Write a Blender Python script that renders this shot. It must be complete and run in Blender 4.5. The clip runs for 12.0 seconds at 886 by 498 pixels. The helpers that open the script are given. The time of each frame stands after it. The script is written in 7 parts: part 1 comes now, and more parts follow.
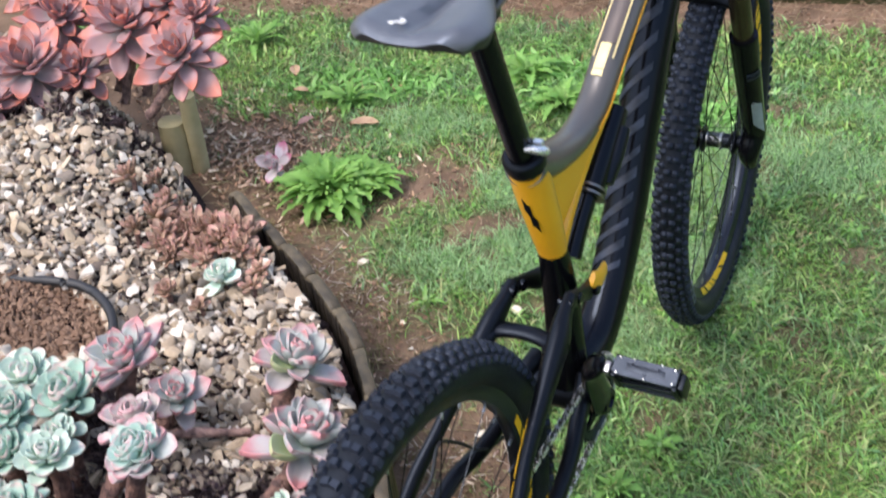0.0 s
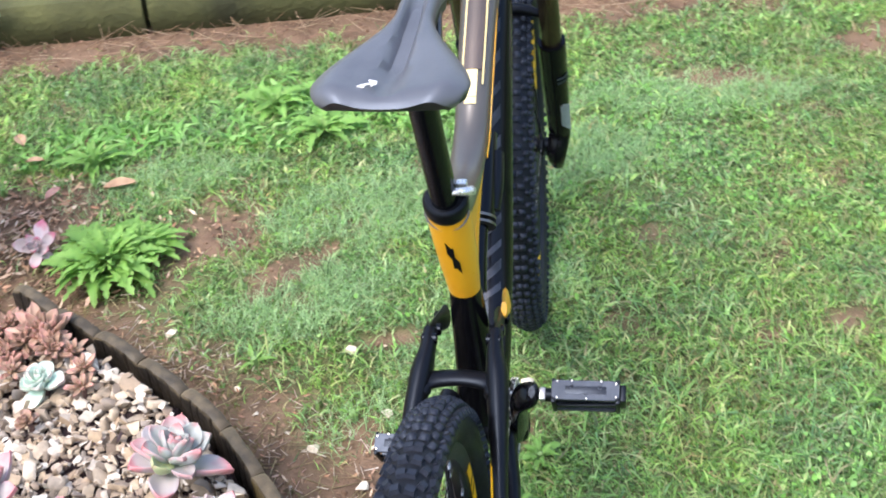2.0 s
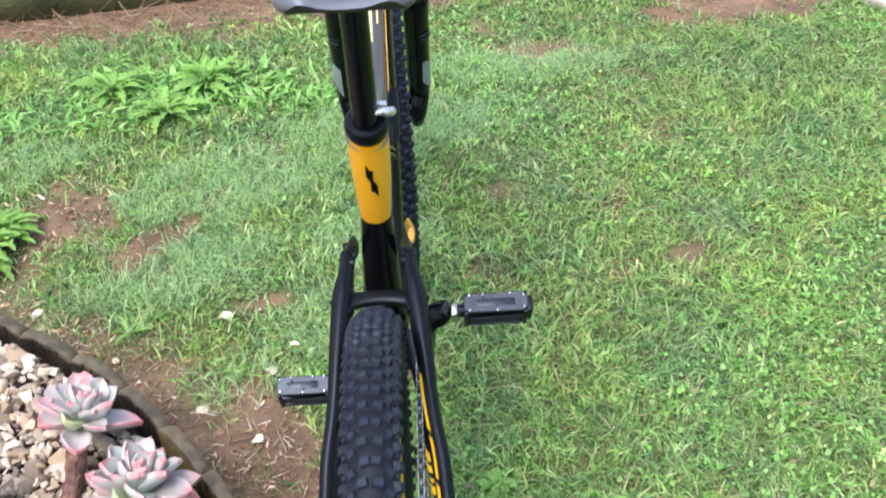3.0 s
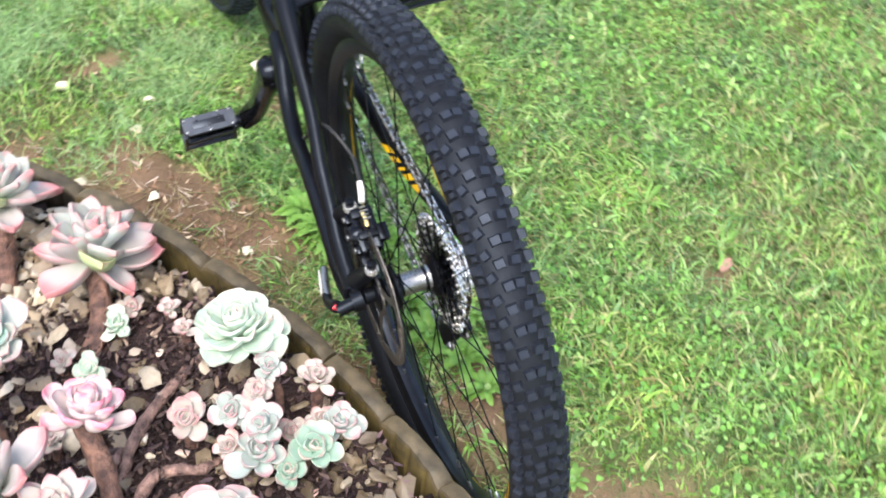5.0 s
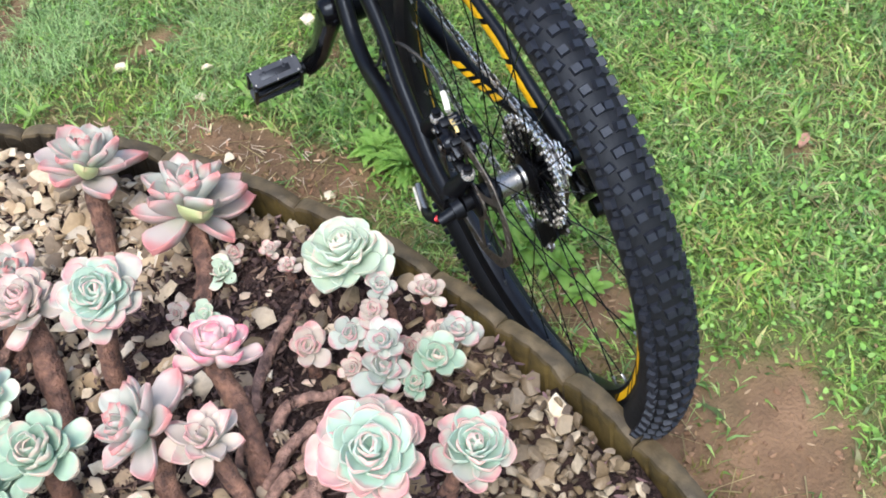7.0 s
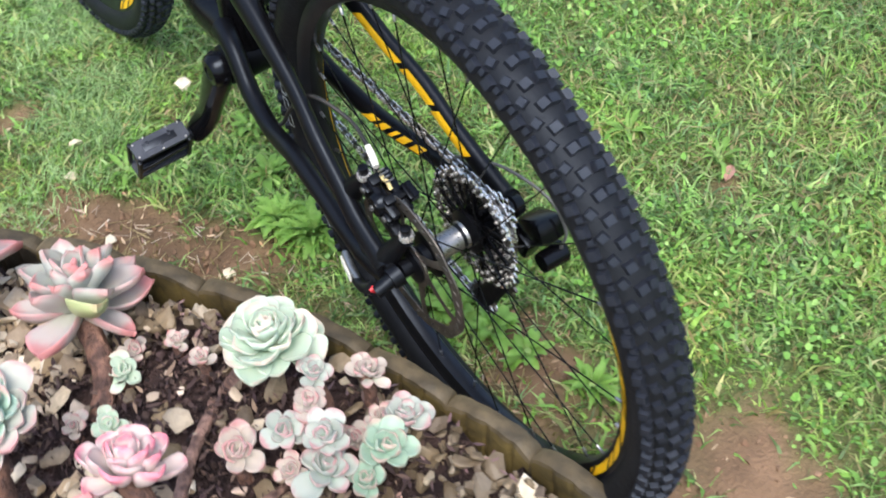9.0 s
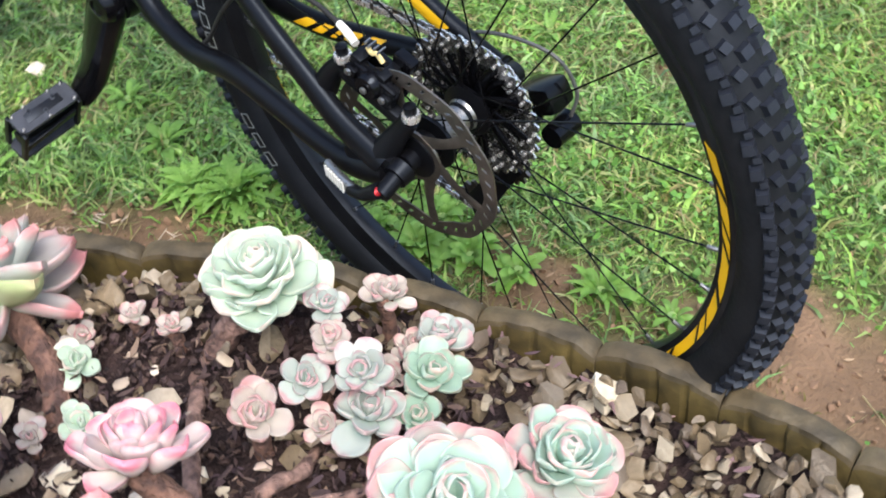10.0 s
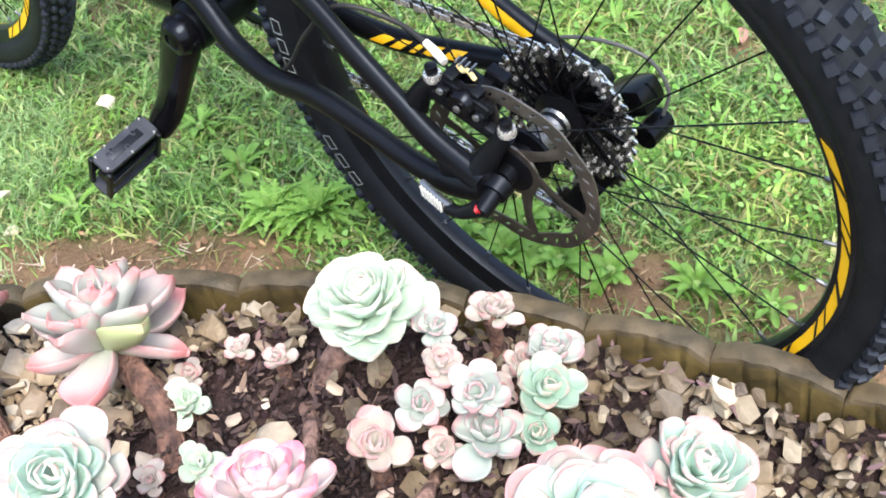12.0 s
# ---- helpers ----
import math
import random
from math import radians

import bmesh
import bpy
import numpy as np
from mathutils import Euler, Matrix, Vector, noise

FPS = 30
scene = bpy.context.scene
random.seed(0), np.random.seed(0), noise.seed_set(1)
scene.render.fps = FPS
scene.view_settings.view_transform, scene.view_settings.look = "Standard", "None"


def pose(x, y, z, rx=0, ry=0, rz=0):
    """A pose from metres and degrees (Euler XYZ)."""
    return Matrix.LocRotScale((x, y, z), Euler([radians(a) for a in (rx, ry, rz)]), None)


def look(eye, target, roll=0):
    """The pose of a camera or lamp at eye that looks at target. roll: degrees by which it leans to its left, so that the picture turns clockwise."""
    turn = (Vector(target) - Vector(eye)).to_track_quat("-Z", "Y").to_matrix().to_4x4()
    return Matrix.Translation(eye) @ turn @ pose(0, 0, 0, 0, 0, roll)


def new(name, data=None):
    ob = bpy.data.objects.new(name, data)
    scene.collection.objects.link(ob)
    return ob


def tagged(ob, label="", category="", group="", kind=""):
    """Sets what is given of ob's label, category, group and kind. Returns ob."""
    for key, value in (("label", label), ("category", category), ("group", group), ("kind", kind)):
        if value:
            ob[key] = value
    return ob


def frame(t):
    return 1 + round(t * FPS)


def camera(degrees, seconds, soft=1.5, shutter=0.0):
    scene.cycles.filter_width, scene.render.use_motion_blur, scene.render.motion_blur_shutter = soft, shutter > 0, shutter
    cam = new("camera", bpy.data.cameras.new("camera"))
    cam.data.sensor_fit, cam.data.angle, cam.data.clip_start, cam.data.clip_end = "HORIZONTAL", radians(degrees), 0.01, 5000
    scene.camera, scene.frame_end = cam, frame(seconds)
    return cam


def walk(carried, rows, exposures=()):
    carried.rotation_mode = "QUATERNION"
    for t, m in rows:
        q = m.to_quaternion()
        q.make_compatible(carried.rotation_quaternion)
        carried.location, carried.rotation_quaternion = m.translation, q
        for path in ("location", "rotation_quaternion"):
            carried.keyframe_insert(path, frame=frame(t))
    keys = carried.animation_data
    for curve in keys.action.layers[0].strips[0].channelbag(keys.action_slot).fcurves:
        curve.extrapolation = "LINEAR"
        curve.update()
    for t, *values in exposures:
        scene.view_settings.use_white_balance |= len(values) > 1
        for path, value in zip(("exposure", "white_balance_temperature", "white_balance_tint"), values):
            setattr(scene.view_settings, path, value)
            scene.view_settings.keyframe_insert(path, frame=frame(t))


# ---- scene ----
cam = camera(41.21, 12.0, soft=1.8, shutter=0.4)
PATH = [
    (0.00, pose(0.4799, -0.6752, 1.5089, 53.005, 4.531, 27.751)),
    (0.50, pose(0.3936, -0.6576, 1.5496, 54.402, 3.903, 25.889)),
    (1.00, pose(0.3385, -0.6289, 1.5433, 54.055, 2.924, 21.818)),
    (1.50, pose(0.2826, -0.6357, 1.5376, 52.584, 2.304, 17.460)),
    (2.00, pose(0.1558, -0.6908, 1.5281, 52.172, 3.049, 7.950)),
    (2.50, pose(0.0780, -0.7449, 1.5073, 52.690, 2.818, 2.791)),
    (3.00, pose(0.0004, -0.8383, 1.4870, 52.888, -0.423, -2.597)),
    (3.20, pose(-0.0447, -0.8654, 1.4740, 51.112, -1.132, -2.604)),
    (4.80, pose(-0.3501, -0.8356, 1.3746, 42.856, -4.403, -17.543)),
    (5.00, pose(-0.3775, -0.8337, 1.3860, 42.546, -2.344, -22.511)),
    (5.50, pose(-0.4151, -0.8298, 1.3759, 42.676, -0.682, -29.052)),
    (6.00, pose(-0.4727, -0.8458, 1.3371, 39.864, 3.035, -26.253)),
    (6.50, pose(-0.4713, -0.8624, 1.3446, 41.529, 4.314, -26.637)),
    (6.70, pose(-0.4692, -0.8691, 1.3451, 41.184, 4.665, -27.057)),
    (8.50, pose(-0.4622, -0.8571, 1.3150, 41.300, 3.888, -28.235)),
    (9.00, pose(-0.4916, -0.7251, 1.2376, 43.577, 2.988, -35.573)),
    (9.50, pose(-0.5495, -0.6179, 1.1474, 42.998, 3.406, -38.751)),
    (10.00, pose(-0.6157, -0.5541, 1.0128, 44.366, 3.975, -49.770)),
    (10.50, pose(-0.6291, -0.5165, 1.0249, 44.500, 8.676, -51.073)),
    (11.00, pose(-0.6270, -0.5009, 1.0230, 44.610, 8.431, -51.711)),
    (11.50, pose(-0.6246, -0.5034, 1.0227, 43.958, 8.597, -51.311)),
    (12.00, pose(-0.6221, -0.5017, 1.0269, 43.505, 8.724, -51.230)),
]
walk(cam, PATH, exposures=[(0.0, 0.86, 6150, 15), (1.5, 0.92, 6150, 15), (2.0, 1.22, 6150, 15), (2.5, 1.27, 6150, 15), (3.2, 1.2, 6150, 15), (4.8, 1.40, 6500, 10), (5.5, 1.12, 6500, 10), (6.0, 1.02, 6500, 10), (6.7, 0.94, 6500, 10), (8.3, 0.94, 6500, 10), (10.0, 1.04, 6500, 10), (10.6, 1.14, 6500, 10), (11.2, 1.32, 6500, 10), (12.0, 1.38, 6500, 10)])

# ---- light: bright overcast sky with a broad soft sun ----
SUN_EL, SUN_AZ = radians(60), radians(214)
world = bpy.data.worlds.new("sky")
scene.world = world
world.use_nodes = True
wn = world.node_tree
sky = wn.nodes.new("ShaderNodeTexSky")
sky.sky_type = "NISHITA"
sky.sun_disc = False
sky.sun_elevation, sky.sun_rotation = SUN_EL, SUN_AZ
sky.air_density, sky.dust_density, sky.ozone_density = 1.6, 4.0, 1.0
wn.links.new(sky.outputs["Color"], wn.nodes["Background"].inputs["Color"])
wn.nodes["Background"].inputs["Strength"].default_value = 0.15
lamp = bpy.data.lights.new("sun", "SUN")
lamp.energy, lamp.angle, lamp.color = 1.5, radians(30), (1.0, 0.96, 0.90)
sun = new("sun", lamp)
d = Vector((math.sin(SUN_AZ) * math.cos(SUN_EL), math.cos(SUN_AZ) * math.cos(SUN_EL), math.sin(SUN_EL)))
sun.matrix_world = look(d * 20, (0, 0, 0))

rng = random.Random(7)
nrg = np.random.default_rng(11)


# ---- materials ----
def material(name, c1, c2=None, rough=0.6, metal=0.0, scale=30.0, fine=200.0, bump=0.2, dist=0.002, rough_var=0.1, spec=0.5, coat=0.0, rand=0.0, island=0.0):
    """Two-tone noise colour, fine relief and uneven gloss, in object space (metres)."""
    m = bpy.data.materials.new(name)
    m.use_nodes = True
    t = m.node_tree
    b = t.nodes["Principled BSDF"]
    c2 = c2 or tuple(v * 0.75 for v in c1)
    co = t.nodes.new("ShaderNodeTexCoord")
    n1 = t.nodes.new("ShaderNodeTexNoise")
    n1.inputs["Scale"].default_value, n1.inputs["Detail"].default_value = scale, 5
    n2 = t.nodes.new("ShaderNodeTexNoise")
    n2.inputs["Scale"].default_value, n2.inputs["Detail"].default_value = fine, 3
    for n in (n1, n2):
        t.links.new(co.outputs["Object"], n.inputs["Vector"])
    ramp = t.nodes.new("ShaderNodeValToRGB")
    ramp.color_ramp.elements[0].position, ramp.color_ramp.elements[1].position = 0.35, 0.65
    ramp.color_ramp.elements[0].color, ramp.color_ramp.elements[1].color = (*c2, 1), (*c1, 1)
    t.links.new(n1.outputs["Fac"], ramp.inputs["Fac"])
    out = ramp.outputs["Color"]
    for amount, kind in ((rand, "object"), (island, "island")):
        if amount:
            src = t.nodes.new("ShaderNodeObjectInfo" if kind == "object" else "ShaderNodeNewGeometry")
            hsv = t.nodes.new("ShaderNodeHueSaturation")
            rg = t.nodes.new("ShaderNodeMapRange")
            rg.inputs["To Min"].default_value, rg.inputs["To Max"].default_value = 1 - amount, 1 + amount
            t.links.new(src.outputs["Random" if kind == "object" else "Random Per Island"], rg.inputs["Value"])
            t.links.new(rg.outputs["Result"], hsv.inputs["Value"])
            t.links.new(out, hsv.inputs["Color"])
            out = hsv.outputs["Color"]
    t.links.new(out, b.inputs["Base Color"])
    rr = t.nodes.new("ShaderNodeMapRange")
    rr.inputs["To Min"].default_value, rr.inputs["To Max"].default_value = max(rough - rough_var, 0.03), min(rough + rough_var, 1)
    t.links.new(n2.outputs["Fac"], rr.inputs["Value"])
    t.links.new(rr.outputs["Result"], b.inputs["Roughness"])
    b.inputs["Metallic"].default_value = metal
    b.inputs["Specular IOR Level"].default_value = spec
    b.inputs["Coat Weight"].default_value = coat
    b.inputs["Coat Roughness"].default_value = 0.12
    if bump:
        bp = t.nodes.new("ShaderNodeBump")
        bp.inputs["Strength"].default_value, bp.inputs["Distance"].default_value = bump, dist
        t.links.new(n2.outputs["Fac"], bp.inputs["Height"])
        t.links.new(bp.outputs["Normal"], b.inputs["Normal"])
    return m


def island_palette(name, colours, rough=0.6, bump=0.3, fine=150.0, dist=0.002, objects=False, spec=0.4, translucent=0.0):
    """Each piece takes its own colour from a list, with fine speckle on it."""
    m = material(name, colours[0], colours[1], rough, 0, 60, fine, bump, dist, spec=spec)
    t = m.node_tree
    b = t.nodes["Principled BSDF"]
    src = t.nodes.new("ShaderNodeObjectInfo" if objects else "ShaderNodeNewGeometry")
    ramp = t.nodes.new("ShaderNodeValToRGB")
    e = ramp.color_ramp.elements
    while len(e) < len(colours):
        e.new(0.5)
    for i, c in enumerate(colours):
        e[i].position, e[i].color = i / (len(colours) - 1), (*c, 1)
    t.links.new(src.outputs["Random" if objects else "Random Per Island"], ramp.inputs["Fac"])
    co = [n for n in t.nodes if n.type == "TEX_COORD"][0]
    n = t.nodes.new("ShaderNodeTexNoise")
    n.inputs["Scale"].default_value, n.inputs["Detail"].default_value = fine, 4
    t.links.new(co.outputs["Object"], n.inputs["Vector"])
    rg = t.nodes.new("ShaderNodeMapRange")
    rg.inputs["To Min"].default_value, rg.inputs["To Max"].default_value = 0.65, 1.3
    t.links.new(n.outputs["Fac"], rg.inputs["Value"])
    hsv = t.nodes.new("ShaderNodeHueSaturation")
    t.links.new(ramp.outputs["Color"], hsv.inputs["Color"])
    t.links.new(rg.outputs["Result"], hsv.inputs["Value"])
    t.links.new(hsv.outputs["Color"], b.inputs["Base Color"])
    if translucent:
        b.inputs["Subsurface Weight"].default_value = translucent
        b.inputs["Subsurface Radius"].default_value = (0.004, 0.006, 0.002)
    return m


def translucent(m, amount):
    """Thin leaf: lets part of the light through."""
    t = m.node_tree
    b = t.nodes["Principled BSDF"]
    tr = t.nodes.new("ShaderNodeBsdfTranslucent")
    t.links.new(b.inputs["Base Color"].links[0].from_socket, tr.inputs["Color"])
    mix = t.nodes.new("ShaderNodeMixShader")
    mix.inputs["Fac"].default_value = amount
    t.links.new(b.outputs["BSDF"], mix.inputs[1])
    t.links.new(tr.outputs["BSDF"], mix.inputs[2])
    t.links.new(mix.outputs["Shader"], t.nodes["Material Output"].inputs["Surface"])


def leaf_material(name, core, mid, edge, tip, edge_from=0.55, tip_from=0.7, rough=0.45):
    """Fleshy leaf: core colour at the base, edge colour along the rim, tip colour at the point (UV: across, along)."""
    m = material(name, core, None, rough, 0, 4, 26, 0.10, 0.001, spec=0.35)
    t = m.node_tree
    b = t.nodes["Principled BSDF"]
    uv = t.nodes.new("ShaderNodeUVMap")
    sep = t.nodes.new("ShaderNodeSeparateXYZ")
    t.links.new(uv.outputs["UV"], sep.inputs["Vector"])
    co = [n for n in t.nodes if n.type == "TEX_COORD"][0]
    nz = t.nodes.new("ShaderNodeTexNoise")
    nz.noise_dimensions = "4D"
    nz.inputs["Scale"].default_value, nz.inputs["Detail"].default_value = 3.2, 6
    t.links.new(co.outputs["Object"], nz.inputs["Vector"])
    own = t.nodes.new("ShaderNodeObjectInfo")
    far_ = t.nodes.new("ShaderNodeMath")
    far_.operation = "MULTIPLY"
    far_.inputs[1].default_value = 60.0
    t.links.new(own.outputs["Random"], far_.inputs[0])
    t.links.new(far_.outputs["Value"], nz.inputs["W"])

    def ranged(sock, a, c, smooth=True):
        r = t.nodes.new("ShaderNodeMapRange")
        r.interpolation_type = "SMOOTHSTEP"
        r.inputs["From Min"].default_value, r.inputs["From Max"].default_value = a, c
        t.links.new(sock, r.inputs["Value"])
        return r.outputs["Result"]

    def added(a, bb, k):
        n = t.nodes.new("ShaderNodeMath")
        n.operation = "MULTIPLY_ADD"
        t.links.new(bb, n.inputs[0])
        n.inputs[1].default_value = k
        t.links.new(a, n.inputs[2])
        return n.outputs["Value"]

    def mixed(fac, a, bb):
        n = t.nodes.new("ShaderNodeMix")
        n.data_type = "RGBA"
        t.links.new(fac, n.inputs["Factor"])
        for k, v in (("A", a), ("B", bb)):
            s = [i for i in n.inputs if i.name == k and i.type == "RGBA"][0]
            if isinstance(v, tuple):
                s.default_value = (*v, 1)
            else:
                t.links.new(v, s)
        return [o for o in n.outputs if o.type == "RGBA"][0]

    along = added(sep.outputs["Y"], nz.outputs["Fac"], 0.5)
    across = added(sep.outputs["X"], nz.outputs["Fac"], 0.9)
    across = added(across, own.outputs["Random"], 0.28)
    along2 = added(along, own.outputs["Random"], 0.22)
    c = mixed(ranged(along, 0.30, 0.85), core, mid)
    c = mixed(ranged(across, edge_from + 0.60, 1.80), c, edge)
    c = mixed(ranged(along2, tip_from + 0.32, 1.38), c, tip)
    info = t.nodes.new("ShaderNodeObjectInfo")
    rg = t.nodes.new("ShaderNodeMapRange")
    rg.inputs["To Min"].default_value, rg.inputs["To Max"].default_value = 0.76, 1.02
    t.links.new(info.outputs["Random"], rg.inputs["Value"])
    hsv = t.nodes.new("ShaderNodeHueSaturation")
    t.links.new(c, hsv.inputs["Color"])
    t.links.new(rg.outputs["Result"], hsv.inputs["Value"])
    t.links.new(hsv.outputs["Color"], b.inputs["Base Color"])
    b.inputs["Subsurface Weight"].default_value = 0.15
    b.inputs["Subsurface Radius"].default_value = (0.006, 0.004, 0.003)
    return m


M_SOIL = material("soil", (0.225, 0.146, 0.095), (0.11, 0.073, 0.048), 0.9, 0, 9, 170, 0.8, 0.006, spec=0.2)
M_MULCH = material("mulch_soil", (0.060, 0.038, 0.036), (0.022, 0.015, 0.017), 0.9, 0, 25, 160, 1.0, 0.01, spec=0.2)
M_GRASS = island_palette("grass", [(0.17, 0.36, 0.085), (0.30, 0.56, 0.13), (0.07, 0.15, 0.035), (0.19, 0.38, 0.15), (0.42, 0.63, 0.22), (0.11, 0.25, 0.055), (0.52, 0.56, 0.28), (0.235, 0.48, 0.10), (0.06, 0.13, 0.035), (0.40, 0.34, 0.18)], 0.42, 0.0, 40, spec=0.5)
gn = M_GRASS.node_tree
gsrc = gn.nodes["Principled BSDF"].inputs["Base Color"].links[0].from_socket
gpos = gn.nodes.new("ShaderNodeTexCoord")
gno = gn.nodes.new("ShaderNodeTexNoise")
gno.inputs["Scale"].default_value, gno.inputs["Detail"].default_value = 4.5, 4
gn.links.new(gpos.outputs["Object"], gno.inputs["Vector"])
gra = gn.nodes.new("ShaderNodeValToRGB")
gra.color_ramp.elements[0].position, gra.color_ramp.elements[1].position = 0.36, 0.66
gra.color_ramp.elements[0].color, gra.color_ramp.elements[1].color = (0.86, 0.90, 1.0, 1), (1.12, 1.05, 0.82, 1)
gn.links.new(gno.outputs["Fac"], gra.inputs["Fac"])
gmx = gn.nodes.new("ShaderNodeMix")
gmx.data_type, gmx.blend_type = "RGBA", "MULTIPLY"
gmx.inputs["Factor"].default_value = 1.0
ga, gb = [i for i in gmx.inputs if i.type == "RGBA"]
gn.links.new(gsrc, ga)
gn.links.new(gra.outputs["Color"], gb)
gn.links.new([o for o in gmx.outputs if o.type == "RGBA"][0], gn.nodes["Principled BSDF"].inputs["Base Color"])
gn2 = gn.nodes.new("ShaderNodeTexNoise")
gn2.inputs["Scale"].default_value, gn2.inputs["Detail"].default_value = 32, 3
gn.links.new(gpos.outputs["Object"], gn2.inputs["Vector"])
gr2 = gn.nodes.new("ShaderNodeMapRange")
gr2.inputs["From Min"].default_value, gr2.inputs["From Max"].default_value = 0.32, 0.68
gr2.inputs["To Min"].default_value, gr2.inputs["To Max"].default_value = 0.62, 1.28
gn.links.new(gn2.outputs["Fac"], gr2.inputs["Value"])
gh = gn.nodes.new("ShaderNodeHueSaturation")
gn.links.new([o for o in gmx.outputs if o.type == "RGBA"][0], gh.inputs["Color"])
gn.links.new(gr2.outputs["Result"], gh.inputs["Value"])
gn.links.new(gh.outputs["Color"], gn.nodes["Principled BSDF"].inputs["Base Color"])
M_CLOVER = island_palette("clover", [(0.14, 0.34, 0.065), (0.22, 0.48, 0.09), (0.09, 0.22, 0.045), (0.30, 0.56, 0.14), (0.17, 0.38, 0.10), (0.38, 0.62, 0.20)], 0.5, 0.1, 80, spec=0.35)
M_WEED = leaf_material("weed_leaf", (0.36, 0.54, 0.20), (0.24, 0.46, 0.10), (0.18, 0.38, 0.075), (0.28, 0.50, 0.12), rough=0.5)
M_LEAFY = island_palette("leafy_weed", [(0.15, 0.35, 0.07), (0.24, 0.50, 0.10), (0.09, 0.22, 0.045), (0.30, 0.57, 0.15), (0.18, 0.42, 0.08), (0.36, 0.60, 0.20)], 0.45, 0.1, 60, spec=0.45)
translucent(M_LEAFY, 0.3)
M_FINE = island_palette("fine_grass", [(0.30, 0.49, 0.22), (0.39, 0.60, 0.28), (0.22, 0.38, 0.15), (0.45, 0.62, 0.32), (0.28, 0.49, 0.20)], 0.5, 0.0, 60, spec=0.4)
translucent(M_FINE, 0.3)
M_DEAD = island_palette("dead_grass", [(0.34, 0.29, 0.15), (0.24, 0.19, 0.10), (0.45, 0.39, 0.22), (0.29, 0.21, 0.12), (0.30, 0.31, 0.14)], 0.6, 0.0, 60, spec=0.3)
translucent(M_DEAD, 0.2)
M_TUFT = island_palette("moss_tuft", [(0.17, 0.145, 0.052), (0.11, 0.10, 0.035), (0.24, 0.195, 0.085), (0.15, 0.17, 0.05), (0.20, 0.135, 0.075)], 0.7, 0.0, 60, spec=0.25)
M_VINE = leaf_material("vine_leaf", (0.16, 0.24, 0.12), (0.13, 0.22, 0.10), (0.12, 0.20, 0.09), (0.16, 0.25, 0.12), rough=0.55)
translucent(M_GRASS, 0.3)
translucent(M_CLOVER, 0.3)
translucent(M_WEED, 0.35)
M_CLOD = island_palette("soil_clods", [(0.24, 0.150, 0.100), (0.18, 0.112, 0.076), (0.29, 0.19, 0.13), (0.21, 0.132, 0.088)], 0.95, 0.6, 120, spec=0.2)
M_STRAW = island_palette("straw", [(0.36, 0.25, 0.14), (0.22, 0.13, 0.08), (0.45, 0.36, 0.24), (0.28, 0.14, 0.09)], 0.8, 0.2, 90)
M_STONE = island_palette("gravel", [(0.35, 0.27, 0.18), (0.54, 0.45, 0.335), (0.13, 0.098, 0.075), (0.62, 0.545, 0.44), (0.24, 0.182, 0.132), (0.44, 0.34, 0.23), (0.29, 0.225, 0.172), (0.78, 0.72, 0.62), (0.155, 0.12, 0.092), (0.50, 0.40, 0.28)], 0.75, 0.5, 140)
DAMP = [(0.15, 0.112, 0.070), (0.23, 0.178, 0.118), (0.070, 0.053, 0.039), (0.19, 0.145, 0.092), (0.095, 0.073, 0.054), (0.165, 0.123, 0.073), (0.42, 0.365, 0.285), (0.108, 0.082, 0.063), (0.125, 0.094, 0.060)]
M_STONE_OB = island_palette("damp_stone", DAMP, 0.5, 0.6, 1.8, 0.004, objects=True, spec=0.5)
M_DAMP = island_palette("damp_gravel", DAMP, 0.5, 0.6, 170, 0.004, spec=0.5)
M_PALE = material("pale_stone", (0.78, 0.72, 0.60), (0.55, 0.47, 0.36), 0.7, 0, 60, 200, 0.4, 0.002)
M_LITTER = island_palette("dry_litter", [(0.045, 0.028, 0.031), (0.075, 0.047, 0.047), (0.028, 0.018, 0.024), (0.15, 0.10, 0.085), (0.060, 0.038, 0.052), (0.05, 0.03, 0.03), (0.28, 0.20, 0.15)], 0.8, 0.4, 90)
M_CRUMB = island_palette("mulch_crumb", [(0.030, 0.019, 0.020), (0.055, 0.034, 0.033), (0.018, 0.012, 0.014), (0.085, 0.055, 0.048), (0.040, 0.022, 0.030), (0.13, 0.085, 0.07)], 0.75, 0.5, 120, spec=0.35)
M_HUSK = island_palette("dry_husk", [(0.42, 0.33, 0.25), (0.60, 0.52, 0.42), (0.30, 0.22, 0.17), (0.66, 0.60, 0.52), (0.48, 0.30, 0.26)], 0.7, 0.4, 90)
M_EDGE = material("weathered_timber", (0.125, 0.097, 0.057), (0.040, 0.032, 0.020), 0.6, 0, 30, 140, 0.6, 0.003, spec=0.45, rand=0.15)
M_DARKSIDE = material("near_black_timber", (0.030, 0.024, 0.017), (0.012, 0.010, 0.008), 0.5, 0, 28, 120, 0.6, 0.003, spec=0.4, rand=0.15)
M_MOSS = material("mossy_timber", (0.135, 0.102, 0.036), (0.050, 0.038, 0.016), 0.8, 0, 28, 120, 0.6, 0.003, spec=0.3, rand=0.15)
M_LOG = material("mossy_sleeper", (0.092, 0.096, 0.036), (0.034, 0.036, 0.017), 0.85, 0, 5, 60, 0.7, 0.008, spec=0.3)
M_STAKE = material("pale_treated_pine", (0.56, 0.48, 0.27), (0.40, 0.34, 0.18), 0.8, 0, 12, 90, 0.6, 0.004)
